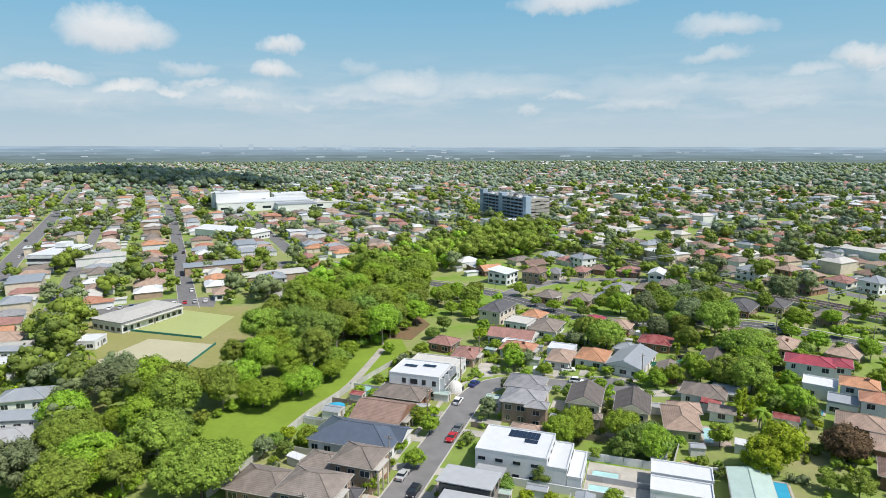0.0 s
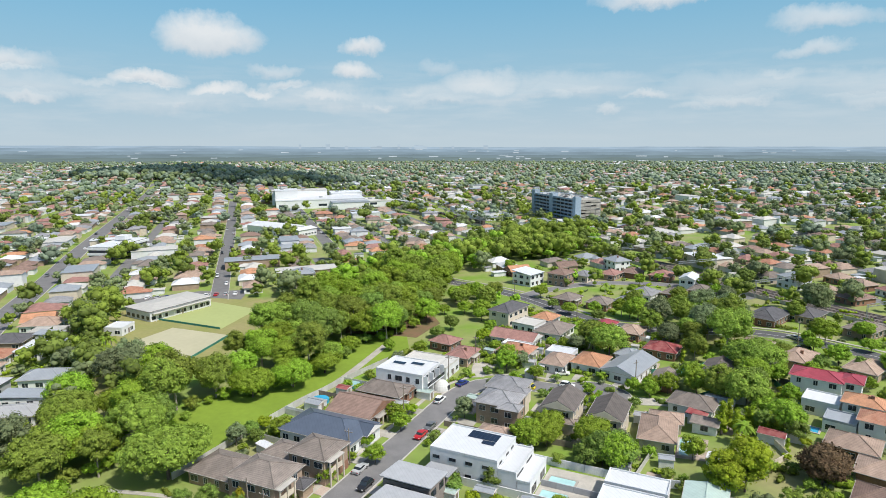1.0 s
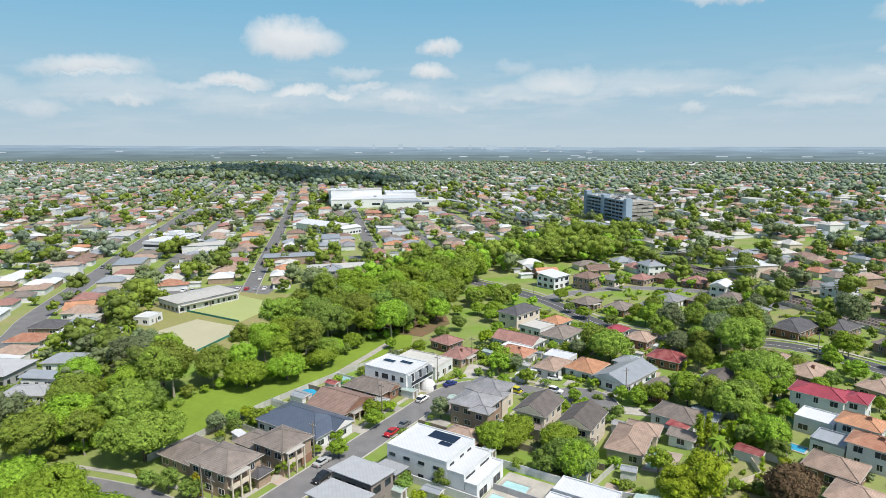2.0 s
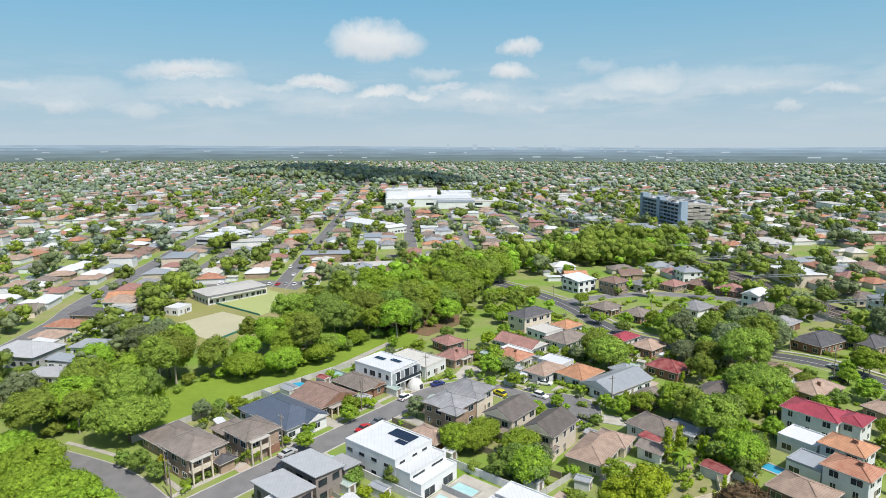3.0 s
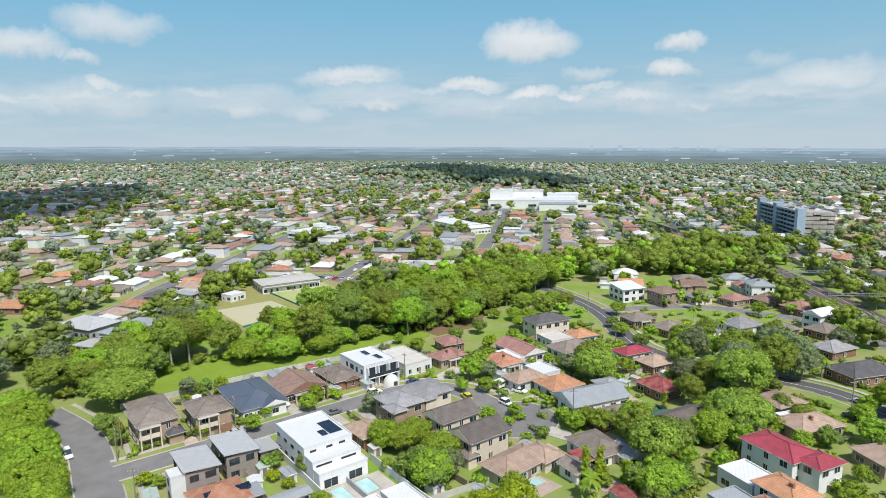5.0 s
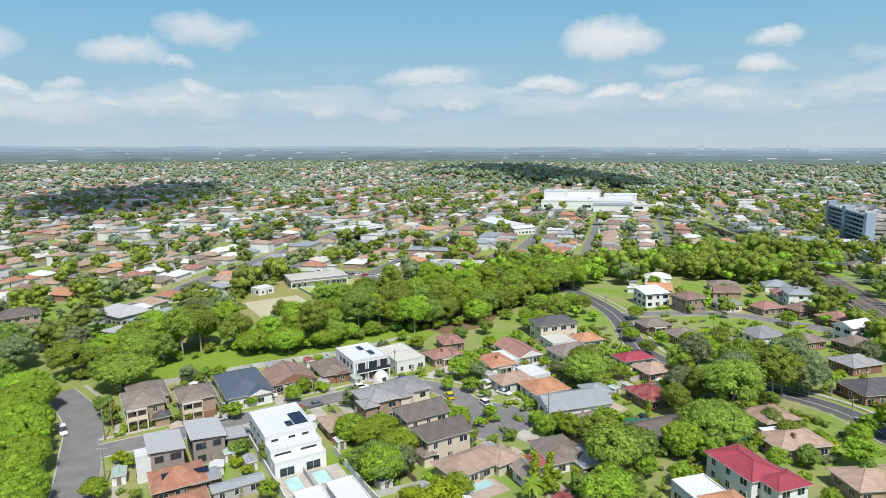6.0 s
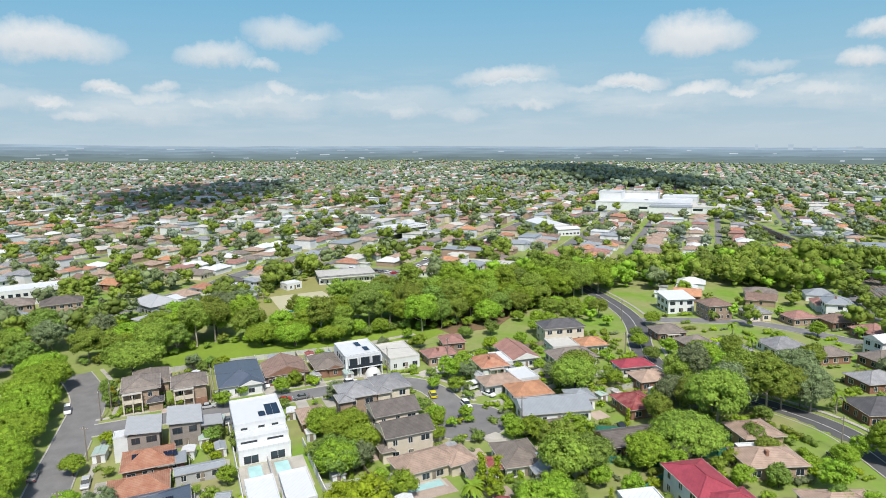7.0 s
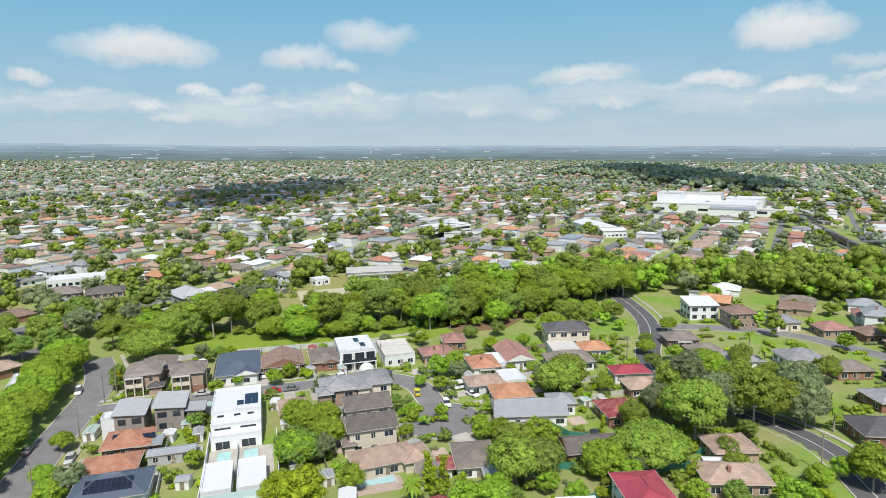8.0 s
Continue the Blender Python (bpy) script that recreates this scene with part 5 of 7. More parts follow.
def palm(x, y, h=7.0, label="tall palm with a crown of arching fronds"):
    """A palm: ringed trunk and arching fronds."""
    rnd = random.Random(int(x * 13 + y * 7))
    e = empty("palm", x, y, 0, rnd.uniform(0, 360), label, "palm")
    bm = bmesh.new()
    tapered(bm, [(0, 0, -0.3), (0.1, 0, h * 0.5), (0.15, 0.1, h)], 0.22, 0.14, 8)
    part("trunk", bm, PALEBARK, e)
    for i in range(18):
        bm = bmesh.new()
        a, lift = i * 2.4 + rnd.uniform(-0.2, 0.2), rnd.uniform(0.1, 1.1)
        prev = None
        for k in range(7):
            t = k / 6
            r = 2.5 * t
            z = h + lift * 2.0 * t - 2.3 * t * t * (1.2 - lift * 0.4)
            wd = 0.42 * math.sin(math.pi * (0.12 + 0.86 * t))
            cxy = Vector((0.15 + math.cos(a) * r, 0.1 + math.sin(a) * r, z))
            s = Vector((-math.sin(a), math.cos(a), 0)) * wd
            v = (bm.verts.new(cxy + s + Vector((0, 0, -0.25 * wd))), bm.verts.new(cxy), bm.verts.new(cxy - s + Vector((0, 0, -0.25 * wd))))
            if prev:
                bm.faces.new((prev[0], v[0], v[1], prev[1]))
                bm.faces.new((prev[1], v[1], v[2], prev[2]))
            prev = v
        part("frond", bm, LEAF["bright"], e)

palm(27.3, 266.4, 6)
palm(21.5, 266.6, 6.5)
palm(-15.1, 285.7, 7)
palm(-174.7, 144.9, 6)
palm(-175.1, 147.5, 5)
palm(27.1, 162.0, 5)
palm(26.5, 162.4, 5)
palm(-32.4, 295.5, 6)
for x, y, s in [(-146.5, 127.5, 1.45), (-141.7, 132.0, 1.35), (-149.9, 135.8, 1.3), (-125.4, 67.8, 1.3), (-124.8, 84.2, 1.3)]:
    tree("she_oak", "grey", x, y, s)
    placed.append((x, y))
tree("broad", "bright", -139.5, 108.8, 1.3)
tree("broad", "bright", -120.5, 123.4, 1.4)
tree("broad", "bright", -115.7, 94.2, 1.4)
tree("broad", "bright", -137.7, 135.4, 1.3)
tree("broad", "lime", -130.2, 87.0, 1.0)

# large garden trees
for shape, leaf, x, y, t in [("dome", "gum", 30.4, 213.8, 0.92), ("gum", "gum", 21.4, 231.5, 1.2), ("gum", "grey", 14.5, 244.5, 1.1), ("tall_gum", "gum", 21.5, 248.0, 1.05), ("gum", "hill", 21.0, 263.5, 1.0), ("broad", "bright", 29.5, 203.0, 0.95), ("broad", "gum", 27.5, 184.0, 1.15), ("broad", "bright", -12.5, 263.0, 1.1), ("gum", "hill", 10.5, 273.5, 0.95), ("gum", "gum", 4.0, 258.0, 0.9), ("broad", "deep", 25.0, 190.5, 0.95), ("broad", "bright", -5.5, 149.2, 0.9), ("broad", "bright", -16.5, 149.5, 0.85), ("broad", "bright", 1.8, 141.5, 0.95), ("gum", "hill", 51.5, 291.0, 1.0), ("tall_gum", "grey", -3.0, 247.5, 0.95), ("broad", "bright", 36.0, 176.5, 0.85), ("she_oak", "lime", 27.5, 140.5, 1.2), ("broad", "plum", 42.5, 150.0, 1.0), ("broad", "gum", -14.5, 214.8, 1.3)]:
    tree(shape, leaf, x, y, t)
    placed.append((x, y))

# garden and street trees: x, y, size
for x, y, s in [(-56.1, 142.1, 0.76), (-41.0, 186.7, 1.07), (-35.7, 179.4, 0.61), (-30.6, 184.3, 0.76), (-73.6, 189.5, 0.84), (-85.6, 189.1, 0.68), (-15.8, 172.0, 0.68), (2.6, 185.5, 0.84), (2.3, 190.0, 0.76), (12.9, 196.3, 1.29), (27.6, 207.2, 0.99), (36.8, 170.5, 1.22), (31.8, 178.1, 0.91), (38.3, 191.7, 0.76), (31.8, 188.9, 0.76), (53.2, 229.1, 1.07), (61.5, 194.7, 1.07), (-54.9, 126.8, 0.53), (-14.8, 229.3, 0.76), (-30.2, 216.3, 0.68), (-35.2, 215.3, 0.61), (-61.4, 223.9, 0.76), (-30.4, 264.1, 0.91), (-21.4, 325.7, 0.91)]:
    tree("round", "bright", x, y, s)
    placed.append((x, y))
for x, y, s in [(-28.1, 383.7, 0.76), (27.2, 206.3, 1.07), (-16.0, 262.9, 1.07), (7.1, 189.6, 0.99), (-2.1, 186.4, 0.68), (-4.9, 168.1, 0.61), (-13.9, 171.7, 0.61), (46.2, 247.6, 0.76), (30.3, 201.1, 0.76), (36.9, 219.5, 0.61), (35.4, 204.6, 0.91), (16.7, 151.2, 0.91), (14.7, 190.7, 1.14), (-51.6, 137.3, 0.76), (-54.2, 109.6, 0.61), (-49.0, 121.0, 0.76), (-43.1, 192.3, 1.07)]:
    tree("round", "bright", x, y, s)
    placed.append((x, y))
for x, y, s in [(-56.7, 149.1, 0.94), (-66.4, 180.7, 0.94), (-16.7, 169.7, 0.94), (-60.6, 127.4, 0.94), (-56.6, 142.4, 0.94), (-54.5, 119.2, 0.94), (-59.7, 112.5, 0.94), (-68.0, 132.0, 0.94)]:
    tree("shrub", "bright", x, y, s)
    placed.append((x, y))
for x, y, s in [(-58.7, 210.1, 0.84), (-84.0, 123.7, 0.61)]:
    tree("round", "lime", x, y, s)
    placed.append((x, y))
for x, y, s in [(-65.1, 185.9, 0.94), (-28.4, 199.7, 0.94), (-30.3, 119.8, 0.94)]:
    tree("shrub", "deep", x, y, s)
    placed.append((x, y))
for x, y, s in [(-21.3, 220.0, 1.14), (28.0, 216.0, 0.95), (24.9, 216.3, 1.05)]:
    tree("broad", "gum", x, y, s)
    placed.append((x, y))
for x, y, s in [(-19.4, 143.0, 0.86), (-15.6, 145.0, 0.76), (-70.0, 235.8, 0.67), (-59.3, 281.8, 0.67), (-40.1, 259.8, 0.67), (-21.6, 306.1, 0.57), (14.3, 317.9, 0.67), (-59.6, 362.0, 0.57), (0.4, 91.6, 0.67), (-7.5, 88.3, 0.57), (-23.9, 87.2, 0.57), (64.1, 246.2, 0.57), (47.2, 240.8, 0.57), (-5.3, 263.1, 0.86)]:
    tree("broad", "bright", x, y, s)
    placed.append((x, y))
for x, y, s in [(-1.5, 141.5, 1.22), (-4.8, 139.2, 0.99), (-20.7, 123.1, 0.76), (-27.5, 116.9, 0.68), (7.2, 194.5, 0.76), (31.6, 171.4, 0.91), (47.4, 220.7, 0.76), (-75.9, 89.6, 0.61), (-84.6, 119.2, 0.61), (-76.1, 219.4, 0.91), (-48.8, 265.4, 0.76), (-28.2, 348.6, 0.91), (-9.3, 164.7, 0.53), (-63.3, 91.8, 0.76), (1.8, 142.4, 1.37), (38.4, 168.0, 0.91), (37.0, 178.2, 0.91), (-28.0, 118.2, 0.61)]:
    tree("round", "deep", x, y, s)
    placed.append((x, y))
for x, y, s in [(1.1, 147.4, 0.7), (0.8, 145.5, 0.59), (-84.4, 113.9, 0.64)]:
    tree("she_oak", "grey", x, y, s)
    placed.append((x, y))
for x, y, s in [(-5.1, 244.9, 0.82), (8.8, 239.8, 0.82), (10.6, 251.6, 0.82), (0.8, 271.2, 0.73), (44.3, 280.6, 0.57), (49.7, 251.5, 0.65), (-16.6, 277.6, 0.65), (0.0, 293.9, 0.65), (5.2, 373.5, 0.73), (11.9, 221.1, 0.65), (10.8, 233.2, 0.73), (18.8, 256.9, 0.98), (6.7, 261.1, 0.73)]:
    tree("gum", "gum", x, y, s)
    placed.append((x, y))
for x, y, s in [(2.8, 234.6, 0.73), (23.9, 261.3, 0.82), (19.4, 265.8, 0.65), (19.2, 301.2, 0.65)]:
    tree("gum", "grey", x, y, s)
    placed.append((x, y))
for x, y, s in [(10.4, 271.1, 0.73), (-91.8, 329.7, 0.57), (-19.4, 265.0, 0.65), (51.3, 249.7, 0.73), (66.5, 223.2, 0.65), (64.0, 261.3, 0.57)]:
    tree("gum", "bright", x, y, s)
    placed.append((x, y))
for x, y, s in [(-69.7, 90.6, 0.59)]:
    tree("she_oak", "deep", x, y, s)
    placed.append((x, y))
for x, y, s in [(-76.6, 209.1, 0.57), (-26.6, 253.3, 0.57), (-69.9, 351.6, 0.57)]:
    tree("broad", "deep", x, y, s)
    placed.append((x, y))
for x, y, s in [(26.0, 340.9, 0.73), (-103.1, 53.7, 0.73), (28.4, 188.6, 0.82), (29.7, 212.8, 0.73)]:
    tree("gum", "deep", x, y, s)
    placed.append((x, y))
for x, y, s in [(21.2, 186.2, 1.17)]:
    tree("she_oak", "gum", x, y, s)
    placed.append((x, y))
for x, y, s in [(23.5, 137.2, 0.99)]:
    tree("she_oak", "lime", x, y, s)
    placed.append((x, y))
for x, y, s in [(41.8, 148.8, 0.86)]:
    tree("broad", "plum", x, y, s)
    placed.append((x, y))
for x, y, s in [(35.6, 135.2, 0.76), (40.6, 133.5, 0.91)]:
    tree("round", "gum", x, y, s)
    placed.append((x, y))


# ---------------------------------------------------------------- gardens
def near_road(x, y, extra):
    return any(min((Vector((x, y)) - p).length for p in line) < w / 2 + extra for line, w in ROADS)


def flat_piece(name, pts, material, label, category, z=0.09):
    bm = bmesh.new()
    lo = [bm.verts.new((x, y, terrain(x, y) - 0.3)) for x, y in pts]
    hi = [bm.verts.new((x, y, terrain(x, y) + z)) for x, y in pts]
    bm.faces.new(hi)
    for i in range(len(pts)):
        bm.faces.new((lo[i], lo[(i + 1) % len(pts)], hi[(i + 1) % len(pts)], hi[i]))
    return tagged(part(name, bm, material), label, category, kind="structure")


def rect(x0, x1, y0, y1):
    return [(x0, y0), (x1, y0), (x1, y1), (x0, y1)]


for y, x1 in ((106.5, -60), (120.5, -58), (134.5, -60), (149.5, -59), (164.5, -57)):
    flat_piece("driveway", rect(x1, -51.9, y - 1.6, y + 1.6), CONCRETE if y != 106.5 else PAVING, "pale concrete driveway crossing the verge", "driveway", 0.10)
for y, x1 in ((111.5, -36), (121.5, -38), (141.5, -38), (149, -36)):
    flat_piece("driveway", rect(-44.1, x1, y - 1.6, y + 1.6), CONCRETE, "pale concrete driveway crossing the verge", "driveway", 0.11)
flat_piece("driveway", [(-50, 178), (-46, 180), (-50, 191), (-54, 190)], CONCRETE, "concrete driveway to the brick house", "driveway", 0.12)
flat_piece("driveway", [(-28, 184.6), (-24.5, 184.6), (-26, 196), (-30, 196)], CONCRETE, "concrete driveway beside the caravan", "driveway", 0.12)
flat_piece("driveway", [(-9, 189.5), (-4, 188.5), (0, 197), (-6, 199)], CONCRETE, "wide pale driveway of the silver-roofed house", "driveway", 0.12)
flat_piece("driveway", [(-3, 183), (-2, 178), (10, 181), (9, 186)], CONCRETE, "shared concrete driveway off the turning circle", "driveway", 0.13)
flat_piece("courtyard", rect(-12.0, 2.6, 121.6, 136.2), CONCRETE, "pale paved pool courtyard of the white house", "courtyard", 0.08)
flat_piece("pool_terrace", rect(12.8, 19.5, 151.5, 162.5), PAVING, "pinkish paved terrace round a pool", "terrace", 0.09)

POOL_WORD = "rectangular swimming pool with a pale coping"


def pool(x, y, w, d, rot=0.0, water=None, label=POOL_WORD):
    e = empty("swimming_pool", x, y, 0, rot, label, "pool")
    bm = bmesh.new()
    for x0, x1, y0, y1 in ((-w / 2 - 0.5, w / 2 + 0.5, -d / 2 - 0.5, -d / 2), (-w / 2 - 0.5, w / 2 + 0.5, d / 2, d / 2 + 0.5), (-w / 2 - 0.5, -w / 2, -d / 2, d / 2), (w / 2, w / 2 + 0.5, -d / 2, d / 2)):
        box(bm, x0, x1, y0, y1, -0.3, 0.22)
    part("coping", bm, CONCRETE, e, "pale stone coping")
    bm = bmesh.new()
    box(bm, -w / 2, w / 2, -d / 2, d / 2, -0.3, 0.14)
    part("water", bm, water or WATER, e, "clear turquoise water")


pool(-8.2, 125.0, 5.6, 3.0)
pool(-8.0, 131.0, 5.6, 3.2)
pool(15.2, 157.0, 3.6, 8.0, 4)
pool(40.0, 176.5, 7.0, 3.0, -14, BLUEWATER, "bright blue swimming pool in a lawn")
pool(26.5, 133.0, 4.0, 7.0, 0, BLUEWATER, "bright blue pool beside the green-roofed shed")


def round_pool(x, y, r, water, label):
    e = empty("above_ground_pool", x, y, 0, 0, label, "pool")
    bm = bmesh.new()
    ringp = [(r * math.cos(i * math.pi / 10), r * math.sin(i * math.pi / 10)) for i in range(20)]
    slab(bm, ringp, -0.2, 1.0)
    part("shell", bm, GREENFENCE if water is WATER else BLUEWATER, e)
    bm = bmesh.new()
    slab(bm, [(x * 0.93, y * 0.93) for x, y in ringp], 0.9, 1.03)
    part("water", bm, water, e)


round_pool(-81.5, 143.5, 2.6, BLUEWATER, "round blue above-ground pool in a yard")
round_pool(-79.5, 157.0, 2.3, WATER, "round green-rimmed above-ground pool in a yard")


def fence(pts, material, h=1.7, label="pale metal boundary fence between gardens", step=3.0, thick=0.05):
    e = empty("fence", pts[0][0], pts[0][1], 0, 0, label, "fence")
    o = e.matrix_world.translation
    for a, b in zip(pts, pts[1:]):
        a, b = Vector(a), Vector(b)
        n = max(1, round((b - a).length / step))
        for i in range(n):
            p, q = a.lerp(b, i / n), a.lerp(b, (i + 1) / n)
            d = (q - p).normalized() * 0.02
            s = Vector((-d.y, d.x)).normalized() * thick
            bm = bmesh.new()
            pts4 = [p + d + s, q - d + s, q - d - s, p + d - s]
            lo = [bm.verts.new((v.x - o.x, v.y - o.y, terrain(v.x, v.y) - o.z - 0.2)) for v in pts4]
            hi = [bm.verts.new((v.x - o.x, v.y - o.y, terrain(v.x, v.y) - o.z + h)) for v in pts4]
            bm.faces.new(hi)
            for k in range(4):
                bm.faces.new((lo[k], lo[(k + 1) % 4], hi[(k + 1) % 4], hi[k]))
            bmesh.ops.recalc_face_normals(bm, faces=bm.faces[:])
            part("fence_panel", bm, material, e)


fence([(-86, 96), (-86, 131), (-84, 157), (-79, 187)], PALING, 1.8, "pale metal back fence along the park")
for y in (105.6, 119.0, 133.2, 147.2, 158.6):
    fence([(-85, y), (-57, y)], TIMBER if y in (105.6, 147.2) else PALING, 1.6)
fence([(-85.5, 133.5), (-76, 133.5)], WALL["white"], 2.2, "white rendered garden wall")
fence([(-34, 121.2), (-18, 121.2), (12, 121.2)], WALL["white"], 1.9, "white rendered boundary wall", 4.0, 0.1)
fence([(-17, 137.2), (8, 137.2), (24, 138.5)], WALL["board"], 1.9, "pale boundary wall beside the pools", 4.0, 0.1)
fence([(-11.8, 128.1), (2.4, 128.1)], WALL["grey"], 1.5, "grey wall between two pool courtyards", 4.0, 0.1)
fence([(-43, 144.8), (-28, 144.8)], TIMBER, 1.5, "weathered timber front fence")
fence([(-28, 144.5), (-28, 150)], TIMBER, 1.6)
fence([(-22, 146.5), (6, 147.5)], TIMBER, 1.6, "weathered timber back fence")
fence([(6, 137.5), (8, 152)], PALING, 1.6)
fence([(24, 138.5), (36, 158), (30, 172)], WALL["cream"], 1.5, "cream garden wall round a lawn", 4.0)
fence([(-3, 203), (8, 206), (20, 221)], GREENFENCE, 1.7, "green metal fence behind the gardens")
fence([(20, 221), (34, 236)], GREENFENCE, 1.7, "green metal fence behind the gardens")
fence([(14, 186), (30, 205), (34, 236)], GREENFENCE, 1.7, "green metal fence behind the gardens")
fence([(-31, 198), (-33, 212), (-36, 224)], PALING, 1.6)
fence([(-18, 200), (-22, 216), (-24, 232)], PALING, 1.6)
fence([(-10, 207), (-12, 236)], PALING, 1.6)
fence([(-50, 196), (-56, 214), (-58, 240)], TIMBER, 1.6, "weathered timber fence beside the trees")
fence([(-36, 224), (-10, 236), (12, 240)], PALING, 1.6)
fence([(36, 206), (64, 198)], TIMBER, 1.6, "weathered timber fence between gardens")
fence([(40, 188), (34, 206)], GREENFENCE, 1.7, "green metal fence behind the gardens")
fence([(-32, 111.5), (-14, 111.5), (-14, 120)], PALING, 1.6)
fence([(-5, 98), (-5, 112), (8, 112.5)], WALL["white"], 1.6, "low white garden wall")
fence([(-149, 99), (-164, 122), (-178, 146)], PALING, 1.8, "pale metal fence along the grass strip")
fence([(-145, 101), (-128, 86)], PALING, 1.8)
for a in ((-160, 183.2, -196, 182.2), (-197, 181.5, -201, 214.5), (-143, 151, -150.5, 179.4)):
    fence([a[:2], a[2:]], GREENFENCE, 0.9, "low green rail fence round a bowling green", 4.0)


def shed(x, y, rot, roof, w=3.0, d=2.4):
    e = empty("garden_shed", x, y, 0, rot, f"small garden shed with {TILE[roof].name}", "shed")
    volume(e, 0, 0, w, d, 2.1, "gable", roof, "board", 14, over=0.1, glass="", door=("+x", 0))


shed(-27.0, 115.0, 0, "mint")
shed(-19.0, 139.5, 0, "white")
shed(11.5, 147.0, 10, "silver", 3.4, 2.6)
shed(3.0, 141.0, 0, "silver", 3.6, 3.0)
shed(22.0, 150.0, -8, "white", 4.5, 3.5)
shed(-80.0, 139.5, 0, "silver", 5.0, 4.0)
shed(-78.5, 151.0, 0, "rust", 4.0, 3.0)
shed(33.0, 166.0, -10, "rust", 6.0, 4.0)
shed(38.0, 168.0, -12, "silver", 4.0, 3.0)
shed(27.0, 214.0, -10, "white", 4.0, 3.0)
shed(-33.0, 186.0, 0, "white", 3.0, 3.0)


# ---------------------------------------------------------------- vehicles
PAINT = {k: mat(f"{k} car paint", c, 0.28, 0.0, var=0.04, spec=0.6, bump=0.0, spread=0.02) for k, c in (("white", (0.80, 0.80, 0.80)), ("silver", (0.45, 0.46, 0.47)), ("black", (0.02, 0.02, 0.023)), ("red", (0.45, 0.02, 0.025)), ("blue", (0.015, 0.03, 0.16)), ("yellow", (0.62, 0.55, 0.015)), ("grey", (0.14, 0.145, 0.15)))}
RUBBER = mat("tyre rubber", (0.02, 0.02, 0.02), 0.9)
LAMP = mat("lamp glass", (0.7, 0.7, 0.68), 0.15, var=0.05, bump=0.0)
TAIL = mat("tail lamp", (0.4, 0.01, 0.01), 0.2, var=0.05, bump=0.0)
CARS = {}


def prism(bm, prof, y0, y1, inset=0.0):
    a = [bm.verts.new((x, y0 + inset * z, z)) for x, z in prof]
    b = [bm.verts.new((x, y1 - inset * z, z)) for x, z in prof]
    bm.faces.new(a)
    bm.faces.new(b[::-1])
    for i in range(len(prof)):
        bm.faces.new((a[i], b[i], b[(i + 1) % len(prof)], a[(i + 1) % len(prof)]))
    bmesh.ops.recalc_face_normals(bm, faces=bm.faces[:])


def car(x, y, rot, paint, style="sedan", where="on the street"):
    m = pose(x, y, terrain(x, y) + 0.06, 0, 0, rot)
    if (paint, style) in CARS:
        return copy_thing(CARS[paint, style], m)
    e = new("car")
    e.matrix_world = m
    tagged(e, f"{paint} {style} parked {where}", "car")
    tall = {"sedan": 1.42, "wagon": 1.7, "van": 2.1}[style]
    tail = {"sedan": -1.35, "wagon": -2.05, "van": -2.2}[style]
    bm = bmesh.new()
    prism(bm, [(-2.3, 0.3), (2.25, 0.3), (2.32, 0.6), (2.15, 0.82), (1.0, 0.95), (-1.6, 0.98), (-2.28, 0.92)], -0.9, 0.9)
    bmesh.ops.bevel(bm, geom=[ed for ed in bm.edges], offset=0.06, segments=1, affect="EDGES")
    part("body", bm, PAINT[paint], e)
    bm = bmesh.new()
    prism(bm, [(1.05, 0.93), (0.35, tall - 0.06), (tail + 0.55, tall - 0.06), (tail - 0.1, 0.95)], -0.92, 0.92, 0.1)
    part("cabin_glass", bm, GLASS, e)
    bm = bmesh.new()
    prism(bm, [(0.42, tall - 0.09), (0.3, tall), (tail + 0.6, tall), (tail + 0.45, tall - 0.09)], -0.86, 0.86, 0.06)
    part("roof", bm, PAINT[paint], e)
    for wx in (-1.4, 1.42):
        for s in (-1, 1):
            bm = bmesh.new()
            beam(bm, (wx, s * 0.72, 0.32), (wx, s * 0.93, 0.32), 0.33, 12)
            wheel = part("wheel", bm, RUBBER, e)
            bm = bmesh.new()
            beam(bm, (wx, s * 0.932, 0.32), (wx, s * 0.945, 0.32), 0.2, 8)
            part("rim", bm, STEEL, wheel)
    for s in (-1, 1):
        bm = bmesh.new()
        box(bm, 2.2, 2.31, s * 0.68 - 0.18, s * 0.68 + 0.18, 0.62, 0.78)
        part("headlight", bm, LAMP, e)
        bm = bmesh.new()
        box(bm, -2.33, -2.25, s * 0.7 - 0.16, s * 0.7 + 0.16, 0.66, 0.86)
        part("tail_light", bm, TAIL, e)
    CARS[paint, style] = e
    return e


for x, y, rot, paint, style in ((-50.6, 158.0, 90, "white", "wagon"), (-45.6, 136.8, -90, "red", "sedan"), (-45.6, 142.0, -90, "grey", "sedan"), (-50.4, 116.8, 90, "silver", "sedan"), (-45.6, 111.5, -90, "black", "wagon"), (-49.8, 171.5, 75, "blue", "sedan"), (-20.6, 183.0, 0, "white", "wagon"), (-31.0, 177.2, 170, "yellow", "wagon"), (-24.5, 192.0, 20, "white", "sedan"), (10.5, 211.5, -15, "black", "wagon"), (42.2, 253.2, 152, "silver", "sedan"), (44.5, 241.5, 150, "black", "wagon"), (-17.9, 90.5, 0, "silver", "wagon"), (-64.0, 80.8, 6, "white", "van"), (-58.0, 120.0, 0, "silver", "sedan"), (-60.0, 134.0, 0, "white", "sedan"), (-38.0, 121.4, 0, "grey", "sedan"), (-26.0, 79.2, 180, "grey", "sedan")):
    tagged(car(x, y, rot, paint, style), f"{paint} {style} standing on or beside the street", group="cars on the near streets")
